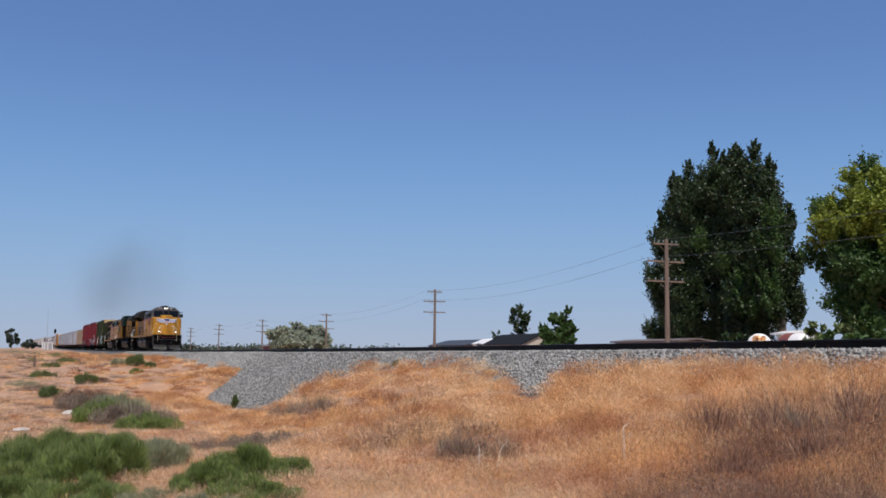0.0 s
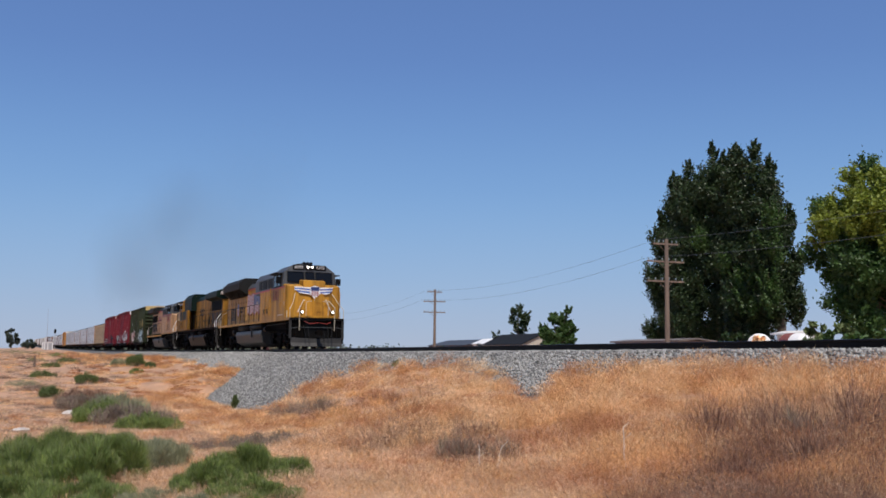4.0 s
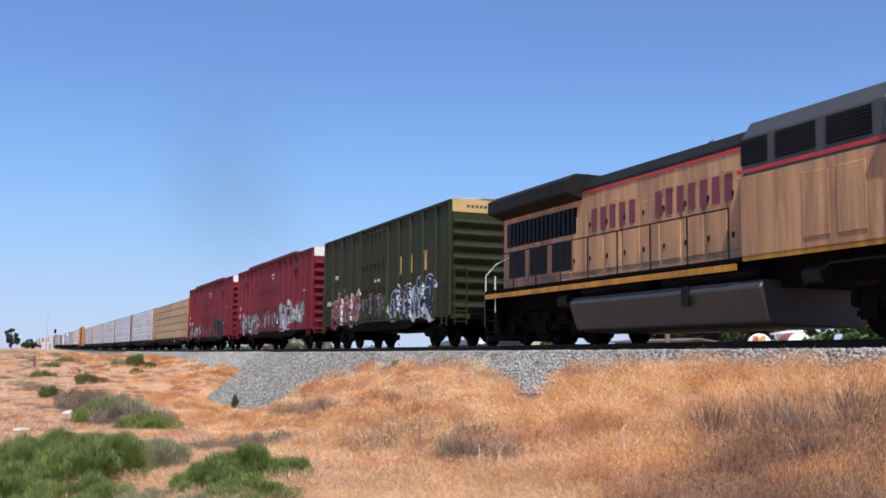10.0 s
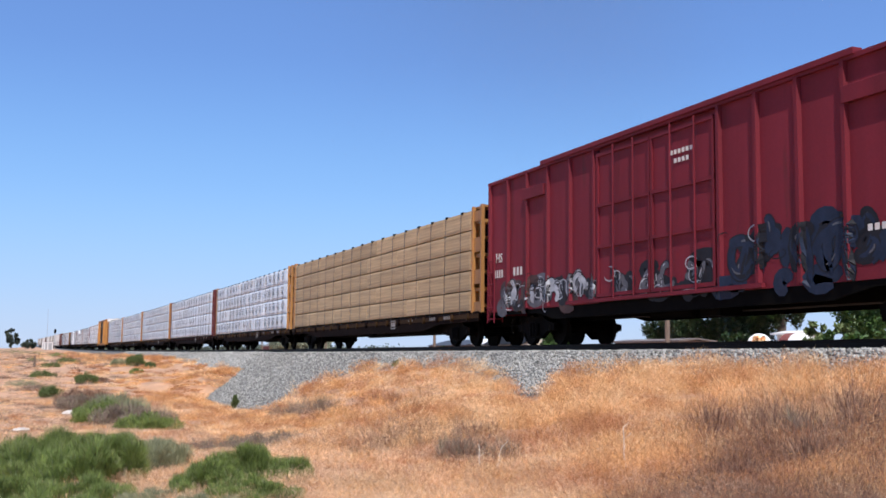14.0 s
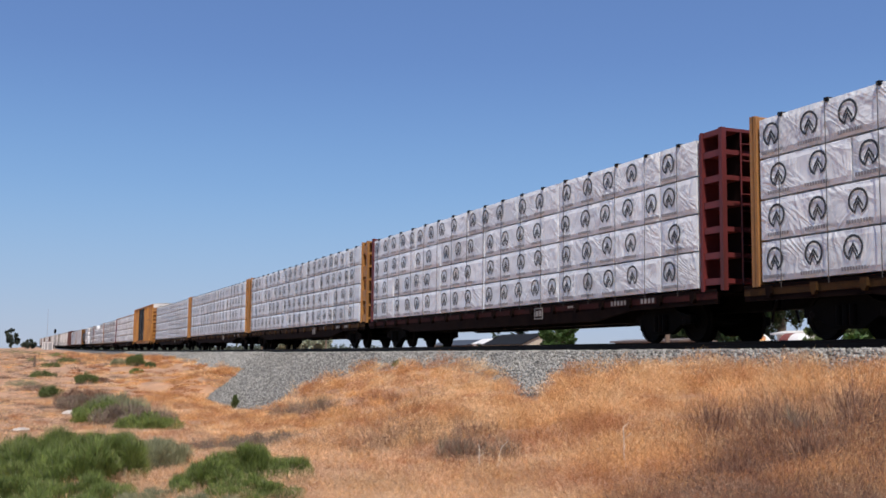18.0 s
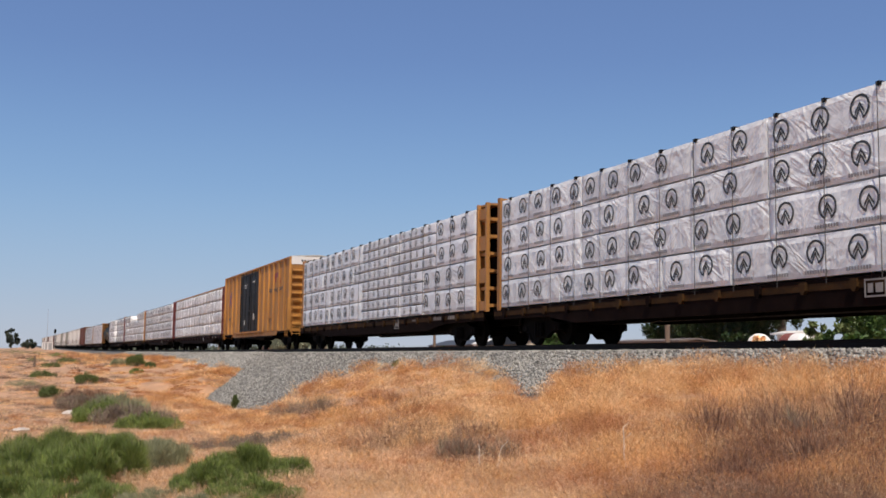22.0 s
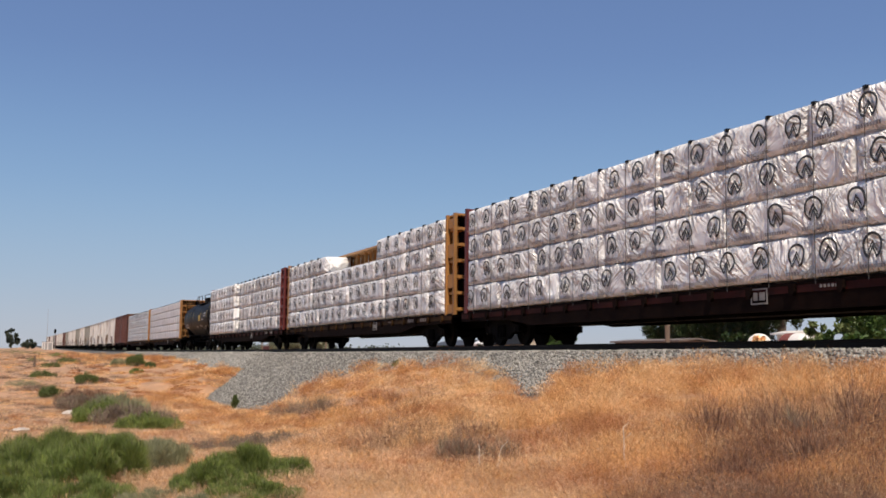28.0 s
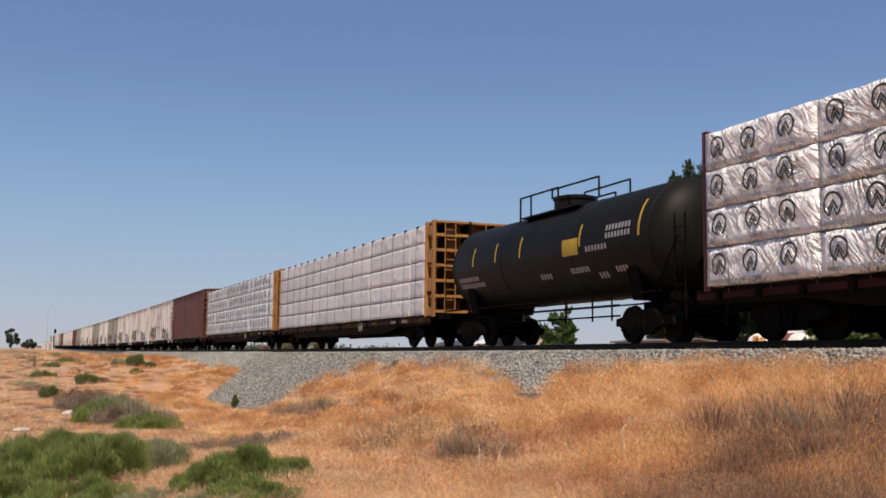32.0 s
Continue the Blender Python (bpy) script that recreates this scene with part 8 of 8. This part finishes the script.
# -- farm buildings --
def shed(name, label, x, y, lx, ly, wall_h, roof_h, wall, roof, windows=0, doors=0):
    z = ground_z(x, y)
    top = thing(name, label, "building", "farm buildings", (x, y, z))
    hx, hy = lx / 2, ly / 2
    for s in (-1, 1):
        bm = bm_new()
        box(bm, -hx, hx, *sorted((s * hy, s * (hy - 0.2))), -0.4, wall_h)
        part("wall", bm, M[wall], top)
        bm = bm_new()
        prism(bm, [(-hy + 0.2, -0.4), (-hy + 0.2, wall_h), (0, wall_h + roof_h - 0.12), (hy - 0.2, wall_h), (hy - 0.2, -0.4)], *sorted((s * hx, s * (hx - 0.2))))
        part("gable", bm, M[wall], top)
        bm = bm_new()
        prism(bm, [(0, wall_h + roof_h), (s * (hy + 0.4), wall_h - 0.16), (s * (hy + 0.4), wall_h - 0.02), (0, wall_h + roof_h + 0.14)], -hx - 0.4, hx + 0.4)
        part("roof_slope", bm, M[roof], top)
    for i in range(windows):
        xx = -hx + lx * (i + 0.7) / (windows + 0.4)
        bm = bm_new()
        box(bm, xx - 0.5, xx + 0.5, -hy - 0.03, -hy + 0.02, wall_h * 0.45, wall_h * 0.8)
        w = part("window", bm, M["glass"], top)
        bm = bm_new()
        for za in (wall_h * 0.42, wall_h * 0.8):
            box(bm, xx - 0.56, xx + 0.56, -hy - 0.05, -hy + 0.02, za, za + 0.07)
        part("window_frame", bm, M["white"], w)
    for i in range(doors):
        xx = -hx + lx * (i + 0.3) / max(1, doors)
        bm = bm_new()
        box(bm, xx - 0.5, xx + 0.5, -hy - 0.04, -hy + 0.02, -0.2, 2.0)
        part("door", bm, M["shedwood"], top)
    return top


ls = shed("long_shed", "long low brown shed with vents in its end wall", -84.9, 57.1, 11.1, 3.3, 2.35, 0.06, "shedwood", "shedroof")
for i in range(9):
    bm = bm_new()
    box(bm, 5.54, 5.58, -1.42 + 0.32 * i, -1.26 + 0.32 * i, 1.75, 2.1)
    part("vent", bm, M["black"], ls)
shed("barn", "dark barn with a grey low-pitched roof", -262.0, 114.0, 27.0, 12.0, 3.3, 1.4, "shedwood", "locogrey", doors=2)
shed("farmhouse", "cream farmhouse with a dark grey roof", -221.0, 110.0, 21.0, 10.0, 3.2, 2.4, "housewall", "greydark", windows=4, doors=1)
shed("white_trailer", "white trailer standing in the yard", -71.0, 61.5, 2.4, 2.4, 3.0, 0.1, "farwhite", "farwhite")
shed("white_barn", "small white outbuilding beside the barn", -243.0, 112.0, 8.0, 6.0, 3.6, 1.2, "farwhite", "farwhite")
shed("red_barn", "far red barn with a pale roof", -640.0, 150.0, 26.0, 12.0, 5.0, 3.0, "farred", "shedroof")


def lying_tank(x, y, r, half, key, label, turn, bands=False):
    z = ground_z(x, y)
    top = thing("storage_tank", label, "tank", "farm tanks", (x, y, z))
    top.rotation_euler = (0, 0, radians(turn))
    bm = bm_new()
    lathe(bm, [(-half, r * 0.3), (-half + 0.12, r * 0.8), (-half + 0.35, r), (half - 0.35, r), (half - 0.12, r * 0.8), (half, r * 0.3)], 22, "x", (0, 0, r + 0.9))
    t = part("shell", bm, M[key], top, smooth=True)
    if bands:
        bm = bm_new()
        lathe(bm, [(-half + 0.3, r + 0.006), (-half + 0.4, r + 0.012), (0, r + 0.012), (0.02, r + 0.006)], 22, "x", (0, 0, r + 0.9))
        part("red_band", bm, M["farred"], t)
    for s in (-1, 1):
        bm = bm_new()
        prism(bm, [(-r * 0.8, -0.2), (-r * 0.8, r * 0.75 + 0.9), (-r * 0.3, 0.96), (r * 0.3, 0.96), (r * 0.8, r * 0.75 + 0.9), (r * 0.8, -0.2)], s * half * 0.6 - 0.12, s * half * 0.6 + 0.12)
        part("cradle", bm, M["metal"], top)


lying_tank(-70.4, 57.0, 1.0, 1.7, "farwhite", "white horizontal storage tank on cradles", -40)
lying_tank(-65.9, 57.0, 1.0, 1.4, "farwhite", "white storage tank with a dark red band", -4, True)

# -- signal and equipment huts far down the line --
sg = thing("railway_signal", "tall railway signal mast with dark heads", "signal", "", (-330.0, 10.6, ground_z(-330.0, 10.6)))
bm = bm_new()
rod(bm, (0, 0, -0.3), (0, 0, 6.0), 0.09, 8)
part("mast", bm, M["metal"], sg)
bm = bm_new()
box(bm, -0.2, 0.2, -0.3, 0.3, 4.9, 6.1)
part("signal_head", bm, M["black"], sg, bevel=0.05)
bm = bm_new()
box(bm, -0.5, 0.5, -0.6, 0.6, 3.8, 3.9)
part("platform", bm, M["metal"], sg)
am = thing("radio_mast", "thin grey radio mast", "mast", "", (-345.0, 8.8, ground_z(-345.0, 8.8)))
bm = bm_new()
rod(bm, (0, 0, -0.3), (0, 0, 12.5), 0.07, 6, 0.03)
part("tube", bm, M["metal"], am)
for x, y, lx in ((-335.0, 8.6, 2.2), (-330.0, 9.4, 1.2), (-352.0, 8.4, 2.6)):
    hut = thing("equipment_hut", "white metal signal equipment hut", "hut", "signal huts", (x, y, ground_z(x, y)))
    bm = bm_new()
    box(bm, -lx / 2, lx / 2, -0.8, 0.8, -0.2, 2.3)
    part("cabinet", bm, M["farwhite"], hut, bevel=0.03)
    bm = bm_new()
    box(bm, -lx / 2 - 0.1, lx / 2 + 0.1, -0.9, 0.9, 2.3, 2.4)
    part("roof", bm, M["metal"], hut)
    bm = bm_new()
    box(bm, lx / 2, lx / 2 + 0.03, -0.5, 0.5, 0.0, 2.0)
    part("door", bm, M["metal"], hut)

# -- brush beside the camera --
G, SG = "green_brush_bush", "sage_bush"
for i, (x, y, r, h, mt, n) in enumerate((
        (-13.0, 0.15, 0.75, 0.75, "brush_green", 5200), (-12.3, 0.9, 0.70, 0.66, "brush_green", 4800), (-14.2, 1.1, 0.65, 0.72, "brush_green", 4200), (-15.6, 0.5, 0.7, 0.8, "brush_green", 4200),
        (-14.8, 1.75, 0.6, 0.62, "brush_sage", 3600), (-11.4, 0.1, 0.6, 0.42, "brush_green", 3800), (-11.2, 0.75, 0.55, 0.40, "brush_green", 3600), (-10.6, 1.3, 0.42, 0.22, "brush_sage", 2600),
        (-11.1, 2.35, 0.44, 0.52, "brush_green", 4200), (-10.8, 1.9, 0.46, 0.46, "brush_green", 3600), (-10.8, 2.7, 0.34, 0.36, "brush_green", 3000), (-10.3, 2.1, 0.40, 0.3, "brush_green", 3000), (-16.8, 1.6, 0.6, 0.6, "brush_sage", 3000),
        (-10.3, 0.1, 0.55, 0.40, "brush_green", 3600), (-9.9, 0.6, 0.5, 0.34, "brush_green", 3400), (-9.6, 1.1, 0.45, 0.26, "brush_green", 3000), (-9.7, 1.65, 0.42, 0.26, "brush_sage", 2600), (-9.8, 2.3, 0.36, 0.24, "brush_green", 2600))):
    shrub(G, "bushy green rabbitbrush with fine upright shoots", x, y, r, h, mt, 100 + i, int(n * 5.2), width=0.0024)
for i, (x, y, r, h, mt, n) in enumerate(((-34.5, 2.2, 1.2, 0.85, "weed_grey", 2600), (-31.5, 2.7, 1.2, 0.9, "brush_sage", 2600), (-28.5, 2.9, 1.2, 0.75, "weed_grey", 2400), (-26.3, 3.1, 0.9, 0.55, "brush_green", 2000),
                                         (-30.0, 2.2, 0.9, 0.8, "brush_green", 2000), (-37.5, 2.2, 1.0, 0.9, "weed_brown", 2000), (-17.6, 4.2, 0.9, 0.35, "weed_grey", 1800), (-18.5, 3.7, 0.8, 0.3, "weed_grey", 1500))):
    shrub(SG, "low grey-green sagebrush in the dry field", x, y, r, h * 0.9, mt, 140 + i, n * 4, width=0.006, upright=False)
for i, (x, y, r, h, mt, n) in enumerate(((-80.5, 8.3, 1.3, 1.6, "grass_green", 1500), (-84.5, 7.4, 1.2, 1.0, "brush_sage", 1000), (-77.0, 8.9, 0.9, 0.8, "grass_green", 800), (-65.0, 3.9, 1.3, 1.1, "grass_green", 1300), (-48.2, 1.5, 0.9, 0.9, "grass_green", 1200),
                                         (-72.4, 1.7, 1.7, 0.7, "grass_green", 1300), (-95.0, 2.9, 1.6, 0.8, "grass_green", 900), (-71.0, 7.4, 0.8, 0.6, "brush_green", 600), (-105.0, 4.6, 1.8, 1.1, "grass_green", 900), (-66.0, 4.9, 1.0, 0.6, "weed_brown", 800), (-56.0, 1.0, 1.6, 0.5, "weed_grey", 900), (-62.0, 0.6, 2.0, 0.5, "brush_sage", 900), (-150.0, 5.2, 2.2, 1.0, "brush_green", 800), (-120.0, 2.2, 2.5, 0.7, "grass_green", 900),
                                         (-47.6, 9.3, 0.26, 1.0, "grass_green", 600), (-37.7, 12.6, 0.9, 0.45, "grass_green", 900), (-34.9, 12.5, 0.4, 0.5, "grass_green", 500), (-180.0, 2.0, 6.0, 0.8, "grass_green", 1500), (-210.0, -2.0, 7.0, 0.9, "grass_green", 1500))):
    shrub("field_brush", "scattered green brush in the dry field", x, y, r * 0.62, h * 0.72, mt, 170 + i, n * 2, width=0.014, upright=False)
for i, (x, y, r, h, mt, n) in enumerate(((-10.4, 7.7, 0.5, 0.72, "weed_brown", 700), (-9.9, 7.2, 0.5, 0.6, "weed_dark", 700), (-9.2, 7.6, 0.55, 0.66, "weed_brown", 700), (-8.7, 7.4, 0.36, 0.56, "weed_grey", 800), (-8.4, 8.2, 0.5, 0.62, "weed_brown", 700),
                                         (-8.0, 7.6, 0.4, 0.6, "weed_brown", 800), (-8.9, 8.5, 0.5, 0.8, "weed_brown", 700), (-9.8, 8.3, 0.5, 0.8, "weed_brown", 600), (-9.4, 6.5, 0.4, 0.4, "weed_grey", 700), (-8.3, 6.6, 0.4, 0.4, "weed_dark", 700), (-7.5, 6.6, 0.4, 0.42, "weed_brown", 700), (-7.2, 5.6, 0.35, 0.3, "weed_dark", 700),
                                         (-11.5, 5.0, 0.42, 0.45, "weed_grey", 1600), (-11.0, 5.3, 0.3, 0.35, "weed_grey", 800), (-13.1, 4.7, 0.5, 0.3, "weed_brown", 900), (-12.5, 5.6, 0.4, 0.3, "weed_brown", 700), (-19.4, 3.6, 0.9, 0.28, "weed_grey", 1300),
                                         (-28.6, 7.9, 0.9, 0.75, "weed_grey", 1800), (-29.8, 7.4, 0.7, 0.5, "weed_grey", 1200), (-27.7, 9.7, 0.7, 0.4, "weed_brown", 1000), (-24.0, 8.8, 0.7, 0.4, "weed_brown", 1000), (-21.0, 8.2, 0.6, 0.35, "weed_brown", 900))):
    shrub("dead_weed_clump", "brittle brown and grey dead weeds", x, y, r, h, mt, 210 + i, int(n * 0.7), wood="weed_brown", width=0.0016 if x > -12 else 0.003)

# bleached sticks and small litter in the grass
for i, (x, y, tilt, tall_) in enumerate(((-8.8, 5.5, 0.0, 0.44), (-10.1, 4.55, -0.12, 0.30), (-9.9, 4.6, 0.5, 0.32))):
    rng_ = random.Random(300 + i)
    top = thing("dead_branch", "bleached bare branch standing in dry grass", "branch", "dead branches", (x, y, ground_z(x, y) - 0.02))
    p = Vector((0, 0, 0))
    bm = bm_new()
    joints = [p]
    for k in range(4):
        q = p + Vector((-0.38 * tilt, 0.92 * tilt, 1.0)) * (tall_ / 4) + Vector((rng_.uniform(-.015, .015), rng_.uniform(-.015, .015), 0))
        rod(bm, p, q, 0.0095 - 0.0015 * k, 6, 0.008 - 0.0015 * k)
        p = q
        joints.append(p)
    part("stem", bm, M["deadwood"], top)
    for k in range(4):
        bm = bm_new()
        a = rng_.uniform(0, 6.28)
        j = joints[1 + k % 4]
        rod(bm, j, j + Vector((0.07 * math.cos(a), 0.07 * math.sin(a), 0.06)), 0.004, 4, 0.002)
        part("twig", bm, M["deadwood"], top)
for i, (x, y, s) in enumerate(((-33.5, 1.65, 0.32), (-25.2, 0.2, 0.22))):
    bm = bmesh.new()
    bmesh.ops.create_icosphere(bm, subdivisions=2, radius=s)
    for v in bm.verts:
        v.co *= 1 + 0.3 * noise.noise(v.co * 3 + Vector((i, 0, 0)))
        v.co.z *= 0.3
    rk = tagged(new("pale_rock", mesh_of("pale_rock", bm, M["palerock"])), "pale flat rock in the dry field", "rock")
    rk.location = (x, y, ground_z(x, y) + 0.06)
mk = thing("marker_post", "short dark marker post in the field", "post", "", (-95.0, 1.55, ground_z(-95.0, 1.55)))
bm = bm_new()
rod(bm, (0, 0, -0.2), (0, 0, 1.0), 0.09, 6)
part("post", bm, M["pole"], mk)


# -- diesel exhaust: drifting veils of fine soot, in pieces that move --
SMOKE = []


def smoke_puff(name, seed, n, spread, size):
    """Soft round veils, dense in the middle and gone at the rim."""
    rng = np.random.default_rng(seed)
    verts, faces, soft = [], [], []
    for i in range(n):
        c = rng.normal(size=3) * np.array(spread)
        nrm = Vector((rng.normal() * 0.3 + 0.8, rng.normal() * 0.3 - 0.4, rng.normal() * 0.25)).normalized()
        a = nrm.orthogonal().normalized()
        b = nrm.cross(a)
        k = len(verts)
        verts.append(tuple(c))
        soft.append(1.0)
        rr = size * rng.uniform(0.7, 1.4)
        for ring, val in ((0.4, 0.62), (0.75, 0.16), (1.0, 0.0)):
            for j in range(14):
                t = 2 * math.pi * j / 14
                w = rr * ring * rng.uniform(0.85, 1.1)
                verts.append(tuple(Vector(c) + a * (w * math.cos(t)) + b * (w * math.sin(t))))
                soft.append(val)
        for j in range(14):
            q = (j + 1) % 14
            faces.append((k, k + 1 + j, k + 1 + q))
            for m in (0, 14):
                faces.append((k + 1 + m + j, k + 15 + m + j, k + 15 + m + q))
                faces.append((k + 1 + m + j, k + 15 + m + q, k + 1 + m + q))
    ob = scatter_mesh(name, np.array(verts), np.array(faces), M["smoke"], "thin grey diesel exhaust smoke", "smoke")
    at = ob.data.attributes.new("soft", "FLOAT", "POINT")
    at.data.foreach_set("value", soft)
    SMOKE.append(ob)


smoke_puff("exhaust_smoke", 61, 4, (16.0, 1.0, 2.4), 8.0)
smoke_puff("exhaust_smoke", 62, 2, (12.0, 1.0, 2.0), 9.0)
smoke_puff("exhaust_smoke", 63, 1, (6.0, 1.0, 1.6), 8.0)


# -- what moves --
def motions():
    times = [2.0 * i for i in range(17)]
    for ob, s, turn in TRAIN:
        rows = []
        for t in times:
            x = s + travel(t)
            slope = math.degrees(math.atan((grade(x + 5) - grade(x - 5)) / 10.0))
            rows.append((t, pose(x, D, grade(x), 0, -slope if turn == 0 else slope, turn)))
        walk(ob, rows)
    # each veil drifts with the train, rises and falls back slowly
    for ob, back, high, pace in zip(SMOKE, (28.0, 62.0, 100.0), (10.0, 12.5, 12.0), (0.93, 0.85, 0.9)):
        rows = []
        for t in times:
            x = 117.0 - back + travel(0) + pace * (travel(t) - travel(0))
            rows.append((t, pose(x, D, high + grade(x) + 0.12 * t, 0, 0, 0.4 * t)))
        walk(ob, rows)
    for r, wheels in WHEELS.items():
        rows = []
        for k in range(0, 961):
            t = k / FPS
            rows.append((t, Matrix.Rotation((travel(t) - travel(0)) / r, 4, "Y")))
        walk(wheels[0], rows)
        spin = wheels[0].animation_data
        for w in wheels[1:]:
            w.rotation_mode = "QUATERNION"
            w.animation_data_create()
            w.animation_data.action = spin.action
            w.animation_data.action_slot = spin.action_slot


motions()
